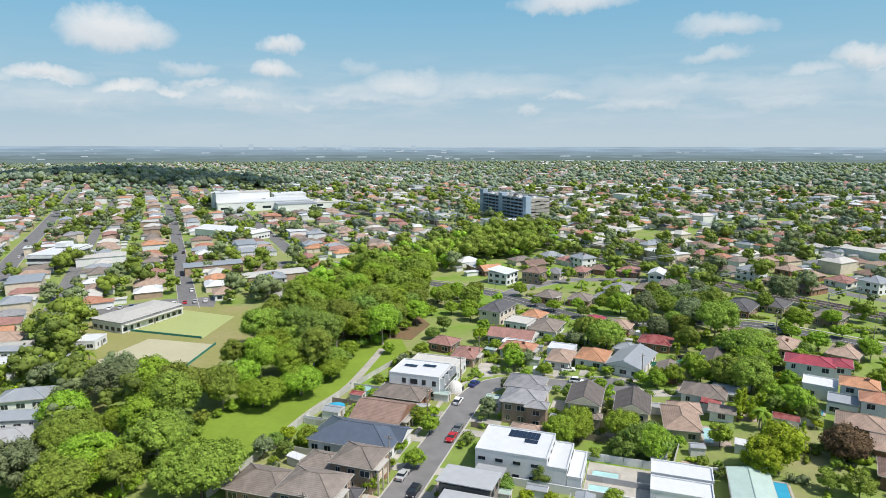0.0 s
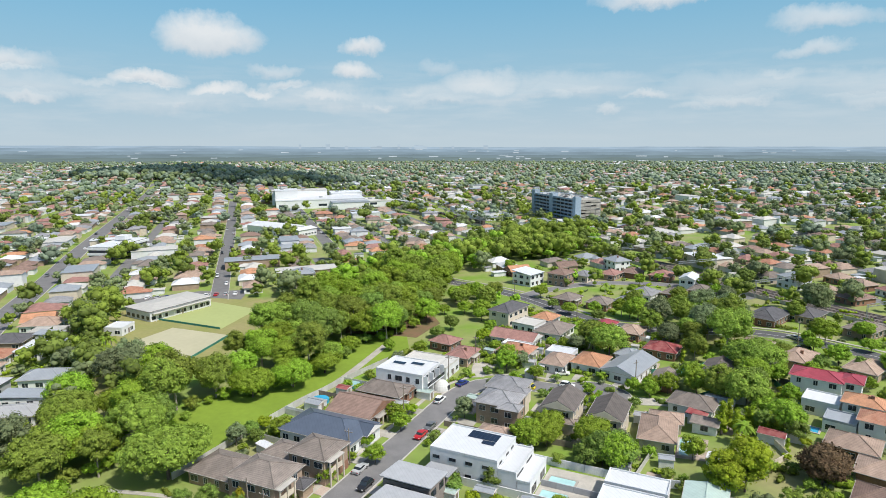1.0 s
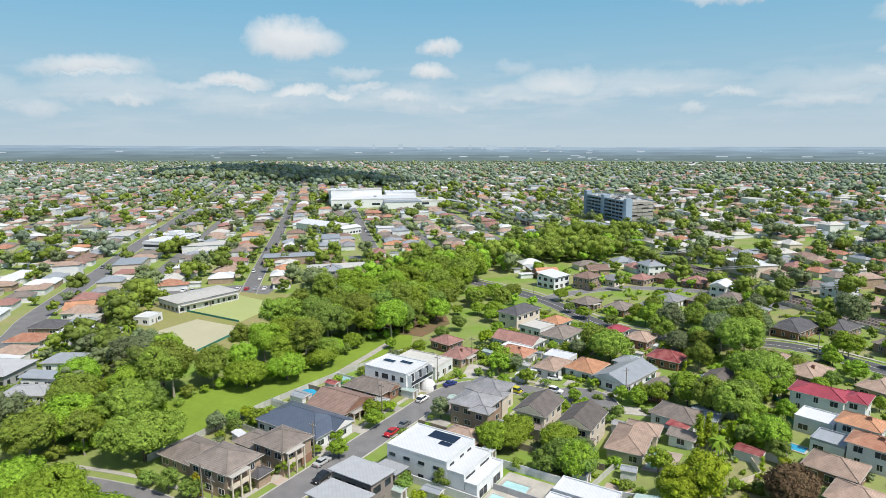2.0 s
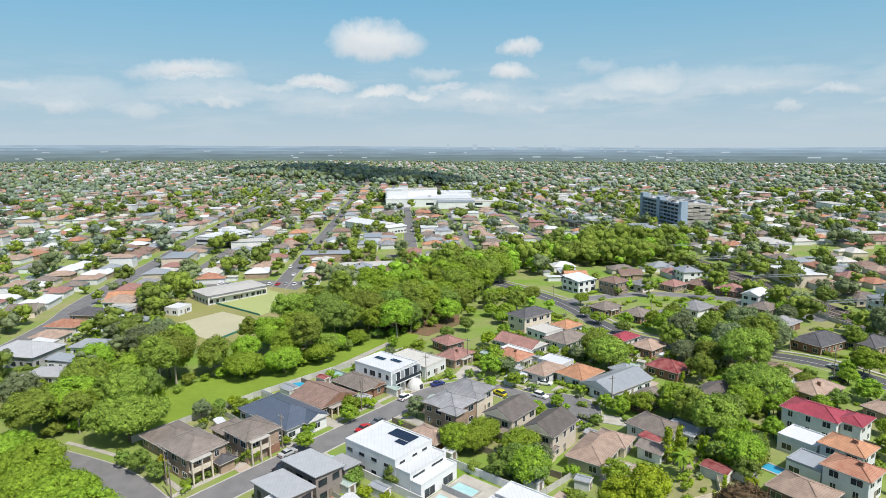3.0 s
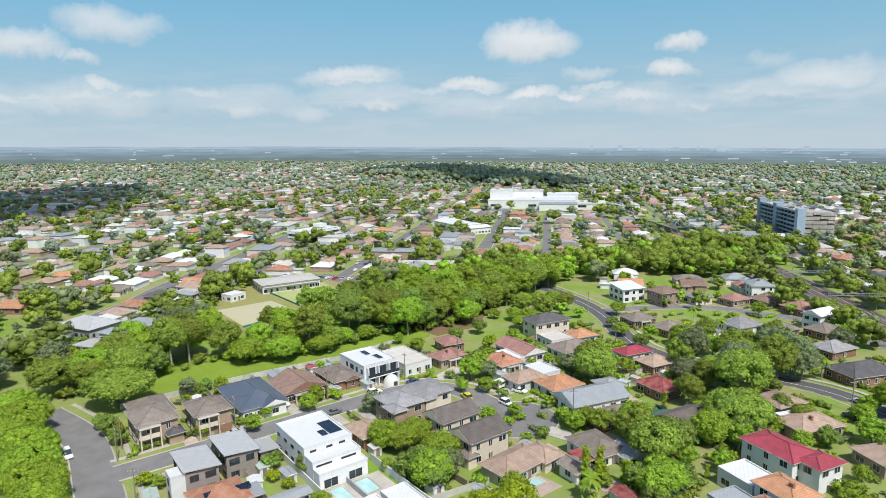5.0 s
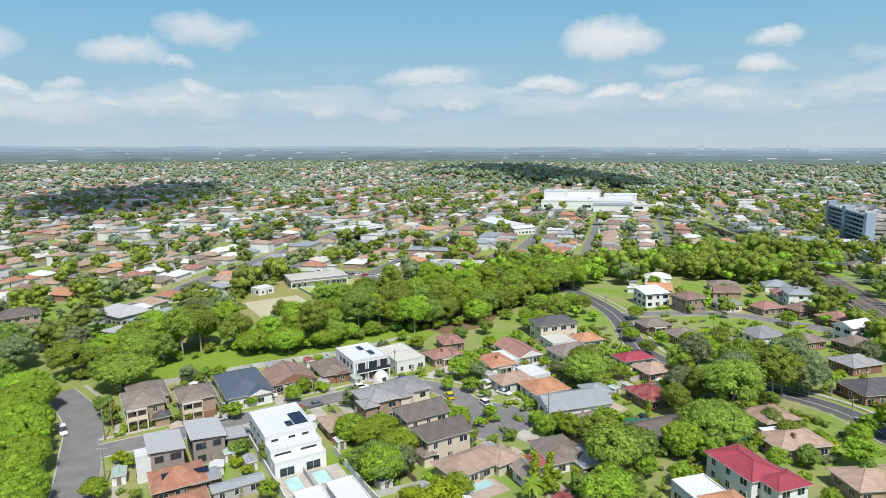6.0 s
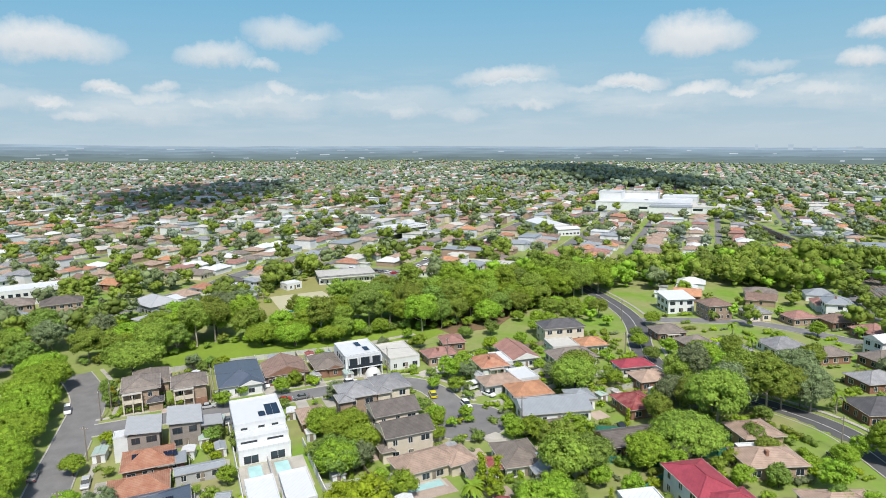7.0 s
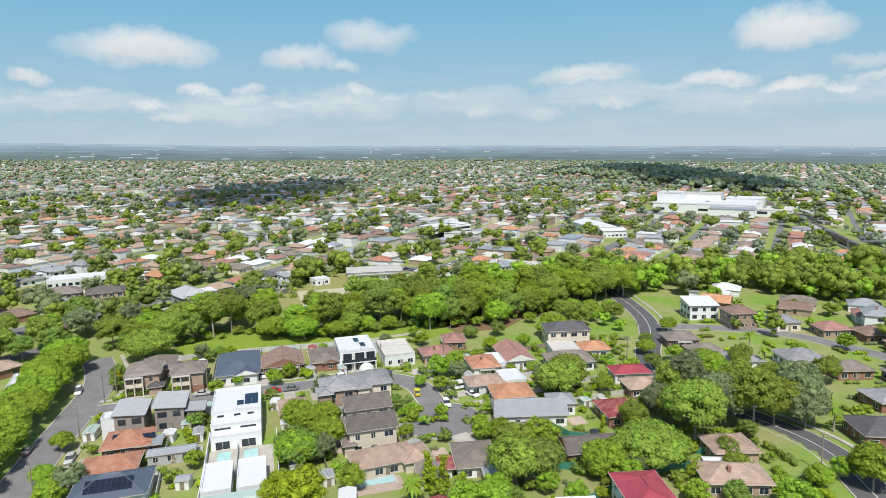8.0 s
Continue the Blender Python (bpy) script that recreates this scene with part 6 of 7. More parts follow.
for i, p in enumerate(("white", "silver", "blue", "white", "black", "grey", "white", "red", "silver", "white")):
    tagged(car(-228 + i * 3.6, 205 + i * 2.6, 125, p, "sedan"), f"{p} sedan parked in the club car park", group="cars in the club car park")
for i in range(26):
    l = smooth_line((HILLROAD, WESTROAD, MALLROAD)[i % 3], 6)
    k = 6 + (i * 5) % (len(l) - 12)
    d = l[k + 1] - l[k]
    a = math.degrees(math.atan2(d.y, d.x))
    s = Vector((-d.y, d.x)).normalized() * (2.7 if i % 2 else -2.7)
    far_car = car(l[k].x + s.x, l[k].y + s.y, a + (180 if i % 2 else 0), ("white", "silver", "grey", "black", "white")[i % 5], ("sedan", "wagon")[i % 2])
    tagged(far_car, "small car parked along a suburban road", group="cars on the far roads")

# caravan beside the driveway
e = empty("caravan", -31.0, 190.5, 0, 100, "small white caravan parked beside a driveway", "caravan")
bm = bmesh.new()
prism(bm, [(-2.4, 0.5), (2.3, 0.5), (2.6, 1.2), (2.3, 2.4), (-2.1, 2.5), (-2.5, 2.0)], -1.1, 1.1)
part("body", bm, PAINT["white"], e)
bm = bmesh.new()
box(bm, -1.6, 0.6, -1.13, -1.103, 1.4, 1.95)
part("window", bm, GLASS, e)
for s in (-1, 1):
    bm = bmesh.new()
    beam(bm, (-0.2, s * 0.85, 0.33), (-0.2, s * 1.05, 0.33), 0.33, 12)
    part("wheel", bm, RUBBER, e)


# ---------------------------------------------------------------- poles and gantries
def pole(x, y, rot=0.0, h=9.0):
    e = empty("power_pole", x, y, 0, rot, "weathered timber power pole with a crossarm", "pole", "power poles along the streets")
    bm = bmesh.new()
    tapered(bm, [(0, 0, -0.3), (0, 0, h * 0.5), (0, 0, h)], 0.17, 0.11, 8)
    part("post", bm, TIMBER, e)
    bm = bmesh.new()
    box(bm, -1.1, 1.1, -0.06, 0.06, h - 0.9, h - 0.76)
    part("crossarm", bm, TIMBER, e)
    for s in (-0.95, -0.35, 0.35, 0.95):
        bm = bmesh.new()
        beam(bm, (s, 0, h - 0.755), (s, 0, h - 0.55), 0.05, 6)
        part("insulator", bm, TRIM, e)


POLES = [(-54, 90), (-54, 118), (-55, 145), (-54, 171), (-54, 192), (-2, 190), (43, 245.5), (20, 262.5), (70, 234), (-34, 248.5), (-70, 276), (-60, 92), (-30, 89.5), (0, 88.5)]
for x, y in POLES:
    pole(x, y, 0 if x < -40 else 60)


def wire(a, b, z=8.3, sag=0.6):
    bm = bmesh.new()
    pts = []
    for i in range(9):
        t = i / 8
        x, y = a[0] + (b[0] - a[0]) * t, a[1] + (b[1] - a[1]) * t
        pts.append((x, y, z + terrain(a[0], a[1]) * (1 - t) + terrain(b[0], b[1]) * t - sag * 4 * t * (1 - t)))
    tapered(bm, pts, 0.025, 0.025, 4)
    tagged(part("power_line", bm, DARKTRIM), "thin black overhead power line between poles", "cable")


for a, b in zip(POLES[:4], POLES[1:5]):
    wire(a, b)
wire(POLES[6], POLES[7])


def gantry(x, y, rot, span=24.0):
    e = empty("rail_gantry", x, y, 0, rot, "steel overhead-wire gantry across the railway", "gantry", "gantries over the railway")
    for s in (-span / 2, span / 2):
        for o in (-0.35, 0.35):
            bm = bmesh.new()
            beam(bm, (s + o, 0, -0.3), (s + o, 0, 8.6), 0.11, 4)
            part("column", bm, STEEL, e)
    for z in (7.6, 8.6):
        bm = bmesh.new()
        box(bm, -span / 2 - 0.6, span / 2 + 0.6, -0.14, 0.14, z, z + 0.22)
        part("beam", bm, STEEL, e)
    for i in range(12):
        bm = bmesh.new()
        x0 = -span / 2 + span * i / 12
        beam(bm, (x0, 0, 7.75 if i % 2 else 8.6), (x0 + span / 12, 0, 8.6 if i % 2 else 7.75), 0.05, 4)
        part("brace", bm, STEEL, e)


for k in range(0, len(rail_line) - 30, 6):
    p, q = rail_line[k], rail_line[k + 1]
    if -260 < p.x < 90:
        gantry(p.x, p.y, math.degrees(math.atan2(q.y - p.y, q.x - p.x)) + 90)

# white dome tent in a front yard
e = empty("dome_tent", -54.2, 166.2, 0, 0, "white inflated dome tent in a front yard", "tent")
bm = bmesh.new()
bmesh.ops.create_uvsphere(bm, u_segments=18, v_segments=12, radius=2.6)
for v in bm.verts:
    v.co.z = max(v.co.z, -0.2) * 1.15
part("dome", bm, TRIM, e)
bm = bmesh.new()
box(bm, 2.35, 2.62, -0.6, 0.6, -0.1, 1.5)
part("doorway", bm, DARKTRIM, e)

# undergrowth along the edge of the trees
rnd = random.Random(77)
for a, b in zip(BELT[:10], BELT[1:11]):
    n = int(math.hypot(b[0] - a[0], b[1] - a[1]) / 4.5)
    for i in range(n):
        t = i / max(1, n)
        tree("shrub", rnd.choice(("gum", "deep", "bright")), a[0] + (b[0] - a[0]) * t - rnd.uniform(1, 5), a[1] + (b[1] - a[1]) * t, rnd.uniform(0.9, 1.6))

# low fill of shrubs and small trees in the gardens
rnd = random.Random(41)
GARDEN = [(-84, 92), (40, 92), (66, 140), (72, 232), (30, 246), (-10, 244), (-44, 252), (-62, 262), (-60, 200), (-80, 186)]
count = {"shrub": 0, "tree": 0}
for _ in range(6000):
    x, y = rnd.uniform(-86, 72), rnd.uniform(92, 262)
    small = rnd.random() < 0.62
    if count["shrub" if small else "tree"] >= (185 if small else 36) or not inside(x, y, GARDEN) or near_road(x, y, 2.0 if small else 3.0):
        continue
    r = 1.4 if small else 2.6
    if any((x - a) ** 2 + (y - b) ** 2 < (f * 0.92 + r * 0.8) ** 2 for a, b, f in FOOT) or any((x - a) ** 2 + (y - b) ** 2 < (3.6 if not small else 2.2) ** 2 for a, b in placed):
        continue
    if -20 < x < 14 and 121 < y < 137 or 7 < x < 24 and 150 < y < 163 or 24 < x < 40 and 138 < y < 160 and not small:
        continue
    placed.append((x, y))
    count["shrub" if small else "tree"] += 1
    if small:
        tree("shrub", rnd.choice(("bright", "deep", "bright", "lime", "gum")), x, y, rnd.uniform(0.6, 1.25))
    else:
        tree(*rnd.choice((("round", "bright"), ("round", "bright"), ("round", "deep"), ("she_oak", "grey"), ("cypress", "lime"))), x, y, rnd.uniform(0.55, 0.85))
for i in range(7):
    tagged(tree("cypress", "lime", 27.5 + i * 1.25, 172.5 - i * 0.5, rnd.uniform(0.75, 1.0)), group="row of conifers")
tree("cypress", "yellow", -62.5, 92.5, 1.0)
tree("cypress", "lime", 25.4, 167.1, 1.2)
tree("cypress", "lime", 23.7, 169.5, 1.4)
tree("cypress", "lime", 22.0, 166.4, 1.5)
for i in range(12):
    tree("shrub", "deep", -56.5 + (i % 2) * 0.5, 95.0 + i * 1.5, 0.62)

# hedges, flower beds and low planting that fill the gardens
rng = np.random.default_rng(31)
beds = {"bright": [], "deep": [], "gum": [], "lime": [], "grey": []}
FILL = [GARDEN, [(-70, 300), (-40, 345), (20, 345), (75, 300), (130, 245), (130, 215), (80, 244), (40, 266), (-30, 262), (-60, 282)], [(-196, 100), (-150, 84), (-142, 98), (-170, 150), (-214, 168), (-226, 150)]]
made = 0
for _ in range(9000):
    poly = rnd.choice((FILL[0], FILL[0], FILL[1], FILL[2]))
    x, y = rnd.choice(poly)
    u, w = rnd.choice(poly), rnd.choice(poly)
    a, b = rnd.random(), rnd.random()
    x, y = x + (u[0] - x) * a + (w[0] - x) * b * 0.5, y + (u[1] - y) * a + (w[1] - y) * b * 0.5
    if made >= 620 or not inside(x, y, poly) or near_road(x, y, 1.6):
        continue
    if any((x - a) ** 2 + (y - b) ** 2 < (f * 0.86 + 0.6) ** 2 for a, b, f in FOOT) or any((x - a) ** 2 + (y - b) ** 2 < 1.6 for a, b in placed):
        continue
    if -20 < x < 14 and 121 < y < 137 or 11 < x < 24 and 150 < y < 164:
        continue
    placed.append((x, y))
    made += 1
    turn_a, run_n = rnd.choice((0.0, math.pi / 2)) - 0.15, rnd.choice((2, 3, 4, 6))
    r = rnd.uniform(0.5, 1.15)
    cl = [(x + math.cos(turn_a) * r * 1.1 * i + rnd.uniform(-0.3, 0.3), y + math.sin(turn_a) * r * 1.1 * i + rnd.uniform(-0.3, 0.3), terrain(x, y) + r * rnd.uniform(0.55, 0.95), r * rnd.uniform(0.75, 1.2)) for i in range(run_n)]
    name = rnd.choice(("bright", "bright", "deep", "gum", "lime", "grey"))
    beds[name] += [(*leaf_cloud(rng, cl, 26, 0.26), 0), (*cores(rng, cl, 0.84), 0)]
for name, groups in beds.items():
    tagged(new("garden_plants", mesh_from("garden_plants", groups, [LEAF[name]])), "low %s hedges and shrubs in the gardens" % LEAF[name].name.split(" leaves")[0].split(" needles")[0], "plants", kind="stuff")

# paved yards and sheds beside the houses
yard = 0
for hx, hy, f in list(FOOT):
    if not (inside(hx, hy, GARDEN) or inside(hx, hy, FILL[1])) or yard > 46:
        continue
    for _ in range(8):
        a = rnd.uniform(0, 6.283)
        x, y = hx + (f + 3.0) * math.cos(a), hy + (f + 3.0) * math.sin(a)
        if near_road(x, y, 3.5) or any((x - p) ** 2 + (y - q) ** 2 < (g * 0.9 + 2.2) ** 2 for p, q, g in FOOT) or (-20 < x < 14 and 119 < y < 139):
            continue
        yard += 1
        if yard % 2:
            w, d = rnd.uniform(1.6, 3.2), rnd.uniform(1.8, 3.6)
            flat_piece("patio", rect(x - w, x + w, y - d, y + d), rnd.choice((CONCRETE, PAVING)), "pale paved yard beside a house", "patio", 0.07)
        else:
            shed(x, y, rnd.uniform(-14, 4), rnd.choice(("white", "silver", "mint", "offwhite", "lead")), rnd.uniform(2.6, 4.6), rnd.uniform(2.2, 3.4))
        break

# more trees between the loop road and the railway
scatter([(-70, 300), (-40, 345), (20, 345), (75, 300), (130, 245), (130, 215), (80, 244), (40, 266), (-30, 262), (-60, 282)], 8.5, 500, [("round", "bright"), ("gum", "gum"), ("broad", "bright"), ("broad", "deep"), ("round", "deep")], 0.65, 0.95)
scatter([(-90, 236), (-64, 246), (-54, 257), (-66, 268), (-100, 284)], 6.5, 300, [("gum", "gum"), ("broad", "bright"), ("round", "bright")], 0.6, 0.85)
scatter([(12, 238), (30, 246), (60, 232), (76, 216), (64, 206), (38, 214), (24, 226)], 6.5, 200, [("round", "bright"), ("round", "deep"), ("broad", "gum")], 0.55, 0.85)
scatter([(26, 140), (48, 134), (46, 160), (37, 158)], 7.0, 60, [("round", "gum"), ("round", "bright")], 0.6, 0.9)


# ---------------------------------------------------------------- the suburb beyond
def seg_dist(x, y, line):
    best = 1e9
    for a, b in zip(line[::4], line[4::4] + [line[-1]]):
        d = b - a
        t = max(0, min(1, ((x - a.x) * d.x + (y - a.y) * d.y) / max(d.length_squared, 1e-6)))
        best = min(best, math.hypot(x - a.x - t * d.x, y - a.y - t * d.y))
    return best


KEEP = [
    BELT,
    [(-112, 56), (140, 56), (140, 200), (85, 245), (80, 300), (50, 318), (15, 350), (-40, 360), (-85, 315), (-112, 300)],
    [(-222, 158), (-196, 106), (-184, 84), (-140, 60), (-108, 60), (-108, 310), (-140, 300), (-144, 228), (-210, 240), (-240, 200)],
    [(-484, 534), (-419, 489), (-324, 574), (-374, 664), (-484, 649)],
    [(-350, 370), (-280, 370), (-265, 425), (-340, 430)],
    [(-185, 600), (-100, 580), (-80, 660), (-170, 690)],
    [(-236, 60), (-140, 40), (-130, 124), (-194, 158), (-230, 170)],
    [(-240, 20), (-176, 20), (-176, 84), (-240, 70)],
    [(-360, 254), (-330, 254), (-322, 300), (-358, 304)],
]
FAR_LINES = [smooth_line(l, 8) for l in (WESTROAD, HILLROAD, MALLROAD, TRACK, LOOP, SPUR)]
FAR_W = (16, 15, 15, 12, 8, 14)
EYE0 = Vector((60, 60))


def free(x, y, margin=4.0):
    return not any(inside(x, y, p) for p in KEEP) and all(seg_dist(x, y, l) > w + margin for l, w in zip(FAR_LINES, FAR_W))


def in_view(x, y):
    a = math.degrees(math.atan2(y - 60, x - 60)) % 360
    return 62 < a < 205


rnd = random.Random(23)
ROOFS = ["brown", "tan", "greybrown", "terracotta", "redbrown", "grey", "tan", "brown", "greybrown", "silver", "offwhite", "dark", "orange", "white"]
WALLS = ["brick", "tanbrick", "cream", "white", "white", "board"]
near_sites, far_sites, tree_sites, back_sites = [], [], [], []
A = radians(134)
U, V = Vector((math.cos(A), math.sin(A))), Vector((-math.sin(A), math.cos(A)))
ORIGIN = Vector((-244, 269))
streets = []
for row in range(-34, 48):
    v0 = row * 56
    for s in (-1, 1):
        u = -1400
        while u < 2500:
            u += rnd.uniform(13.0, 16.0)
            if (u % 210) < 14:
                continue
            for depth in (14, ):
                p = ORIGIN + U * (u + rnd.uniform(-1, 1)) + V * (v0 + s * (depth + rnd.uniform(-1.5, 2.5)))
                r = (p - EYE0).length
                if r > 2300 or not in_view(p.x, p.y):
                    continue
                if rnd.random() < (0.06 if r < 900 else 0.14 if r < 1500 else 0.3) or not free(p.x, p.y, 7):
                    continue
                (near_sites if r < 420 else far_sites).append((p.x, p.y, 134 + (0 if rnd.random() < 0.5 else 90) + rnd.uniform(-3, 3), r))
                if rnd.random() < 0.55 and r < 1500:
                    q = p + V * (s * rnd.uniform(9.5, 12)) + U * rnd.uniform(-4, 4)
                    back_sites.append((q.x, q.y, 134 + rnd.choice((0, 90)), r))
                if rnd.random() < (0.42 if r < 700 else 0.6):
                    q = p + V * (s * rnd.uniform(10, 16)) + U * rnd.uniform(-7, 7)
                    tree_sites.append((q.x, q.y, r))
                if rnd.random() < 0.3:
                    q = p - V * (s * rnd.uniform(7, 9)) + U * rnd.uniform(-7, 7)
                    tree_sites.append((q.x, q.y, r))
    if -6 < row < 12:
        streets.append(v0)
for l, wide in ((WESTROAD, 5.5), (HILLROAD, 4), (MALLROAD, 5), (SPUR, 3.5)):
    fine = smooth_line(l, 2)
    step = 0.0
    for p, q in zip(fine, fine[1:]):
        step -= (q - p).length
        if step > 0:
            continue
        step = rnd.uniform(13, 16)
        d = (q - p).normalized()
        s = Vector((-d.y, d.x))
        for side in (-1, 1):
            c = p + s * side * (wide + rnd.uniform(10, 13))
            t = p + s * side * (wide + 2.2) + d * rnd.uniform(-5, 5)
            if not any(inside(c.x, c.y, k) for k in KEEP) and in_view(c.x, c.y):
                near_sites.append((c.x, c.y, math.degrees(math.atan2(d.y, d.x)) + rnd.choice((0, 90)), (c - EYE0).length))
            if rnd.random() < 0.35 and not any(inside(t.x, t.y, k) for k in KEEP[1:]):
                tree_sites.append((t.x, t.y, (t - EYE0).length))
            b = p + s * side * (wide + 24)
            if rnd.random() < 0.45 and free(b.x, b.y, 3):
                tree_sites.append((b.x, b.y, (b - EYE0).length))
for _ in range(14000):
    a, r = radians(rnd.uniform(62, 205)), 300 + 2050 * rnd.random() ** 0.7
    x, y = 60 + r * math.cos(a), 60 + r * math.sin(a)
    if r < 900 and x < -235 and y < 330 and rnd.random() < 0.4 and free(x, y, 3):
        tree_sites.append((x, y, r))
    elif x > 47 - (y - 333) * 1.3 and r < 1500 and rnd.random() < 0.55 and free(x, y, 3):
        tree_sites.append((x, y, r))
    elif noise.noise((x / 260, y / 260, 3.1)) > (0.2 if r < 800 else 0.06 if r < 1500 else -0.05) and free(x, y, 3):
        tree_sites.append((x, y, r))

for p, q in zip(rail_line[8:], rail_line[9:-40]):
    d = (q - p).normalized()
    for side in (-1, 1):
        if rnd.random() < 0.72:
            c = p + Vector((-d.y, d.x)) * side * rnd.uniform(14.5, 22) + d * rnd.uniform(-3, 3)
            if all((c.x - a) ** 2 + (c.y - b) ** 2 > (f + 2.5) ** 2 for a, b, f in FOOT):
                tree_sites.append((c.x, c.y, (c - EYE0).length))

GAPS = ((KEEP[3], 60, 0), (KEEP[4], 26, 1), (KEEP[5], 30, 2), (KEEP[6], 70, 3), ([(-250, 215), (-190, 226), (-150, 232), (-170, 300), (-230, 330), (-280, 280)], 40, 4), ([(-222, 158), (-196, 120), (-186, 134), (-216, 190), (-236, 200)], 22, 5))
SOLID = [(-409, 579, 66), (-315, 396, 26), (-139, 634, 30), (-192, 196, 20), (-343, 277, 22), *FOOT]
for poly, n, _ in GAPS:
    xs, ys = [p[0] for p in poly], [p[1] for p in poly]
    for _ in range(n * 6):
        x, y = rnd.uniform(min(xs), max(xs)), rnd.uniform(min(ys), max(ys))
        if n > 0 and inside(x, y, poly) and all((x - a) ** 2 + (y - b) ** 2 > (f + 2) ** 2 for a, b, f in SOLID) and all(seg_dist(x, y, l) > w * 0.45 + 2 for l, w in zip(FAR_LINES, FAR_W)):
            tree_sites.append((x, y, math.hypot(x - 60, y - 60)))
            n -= 1

# streets between the far rows
bm = bmesh.new()
for v0 in streets:
    pts = [ORIGIN + U * u + V * v0 for u in range(-700, 1300, 20)]
    run = []
    for p in pts + [None]:
        if p is not None and free(p.x, p.y, 2) and in_view(p.x, p.y):
            run.append(p)
        else:
            if len(run) > 2:
                ribbon(bm, run, 0, 3.6, -0.3, 0.04)
            run = []
tagged(part("back_streets", bm, ASPHALT), "grey asphalt streets between the rows of houses", "road", kind="stuff")

# nearer houses of the rows, each a thing of its own
KINDS = {}
PLAIN = True
for i, (x, y, rot, r) in enumerate(sorted(near_sites, key=lambda s: s[3])[:84]):
    k = rnd.randrange(16)
    if k not in KINDS:
        roof, wall = ROOFS[k % len(ROOFS)], WALLS[k % len(WALLS)]
        w, d = rnd.uniform(11, 14), rnd.uniform(9, 11)
        two = k in (3, 9)
        e, ro = house(x, y, w, d, 5.8 if two else 3.0, roof, wall, "gable" if k % 5 == 2 else "hip", rot, f"suburban house with {TILE[roof].name} and {WALL[wall].name} walls", 2 if two else 1, stack=k % 4 == 1, glass="+x-y+y-x")
        if k % 3:
            volume(e, w * 0.3, d * 0.42, w * 0.45, d * 0.5, 2.9, "hip", roof, wall, glass="+y")
        KINDS[k] = e
        tagged(e, group="houses of the suburban rows")
    else:
        copy_thing(KINDS[k], pose(x, y, terrain(x, y), 0, 0, rot + rnd.choice((0, 180))))

# farther houses, joined
rng = np.random.default_rng(5)


def far_house(x, y, rot, w, d, h, rise):
    hw, hd, ow, od = w / 2, d / 2, w / 2 - 0.5, d / 2 - 0.5
    half = max(0.1, hw - hd)
    v = np.array([(-ow, -od, -0.3), (ow, -od, -0.3), (ow, od, -0.3), (-ow, od, -0.3), (-ow, -od, h), (ow, -od, h), (ow, od, h), (-ow, od, h), (-hw, -hd, h), (hw, -hd, h), (hw, hd, h), (-hw, hd, h), (-half, 0, h + rise), (half, 0, h + rise)])
    c, s = math.cos(radians(rot)), math.sin(radians(rot))
    v[:, :2] = v[:, :2] @ np.array([[c, s], [-s, c]]) + np.array([x, y])
    v[:, 2] += terrain(x, y)
    walls = np.array([(0, 1, 5, 4), (1, 2, 6, 5), (2, 3, 7, 6), (3, 0, 4, 7)])
    roofq = np.array([(8, 9, 13, 12), (10, 11, 12, 13), (11, 10, 9, 8)])
    rooft = np.array([(9, 10, 13), (11, 8, 12)])
    return v, walls, roofq, rooft


groups = []
slots = [TILE[k] for k in ROOFS] + [WALL[k] for k in WALLS]
FAR_ROOFS = (1, 1, 6, 4, 3, 2, 5, 9, 10, 10, 13, 2, 0, 12, 9, 1, 4)
for x, y, rot, r in far_sites + sorted(near_sites, key=lambda q: q[3])[84:]:
    big = rnd.random() < 0.05
    w, d = (rnd.uniform(18, 34), rnd.uniform(12, 18)) if big else (rnd.uniform(11, 16), rnd.uniform(8.5, 11))
    h = rnd.choice((5.0, 6.5)) if big or rnd.random() < 0.14 else 3.0
    ri = rnd.choice((10, 13, 9)) if big else rnd.choice(FAR_ROOFS)
    wi = len(ROOFS) + 1 + rnd.randrange(len(WALLS) - 1)
    blocks = [(x, y, rot, w, d, h, 0.6 if big else d * rnd.uniform(0.18, 0.24))]
    if not big and rnd.random() < 0.65:
        c, t = math.cos(radians(rot)), math.sin(radians(rot))
        lx, ly = w * rnd.choice((-0.24, 0.24)), d * rnd.choice((-0.5, 0.5))
        blocks.append((x + lx * c - ly * t, y + lx * t + ly * c, rot + 90, rnd.uniform(7.5, 9.5), w * 0.46, h - 0.05, w * 0.1))
    for block in blocks:
        v, wq, rq, rt = far_house(*block)
        groups += [(v, wq, wi), (v, rq, ri), (v, rt, ri)]
for x, y, rot, r in back_sites:
    if free(x, y, 2):
        v, wq, rq, rt = far_house(x, y, rot, rnd.uniform(4.5, 8), rnd.uniform(3.2, 5), 2.4, 0.45)
        ri = rnd.choice((9, 10, 13, 5, 10))
        groups += [(v, wq, len(ROOFS) + 4), (v, rq, ri), (v, rt, ri)]
far = new("distant_houses", mesh_from("distant_houses", groups, slots, False))
tagged(far, "distant rows of suburban houses with tiled and metal roofs", "houses", kind="stuff")

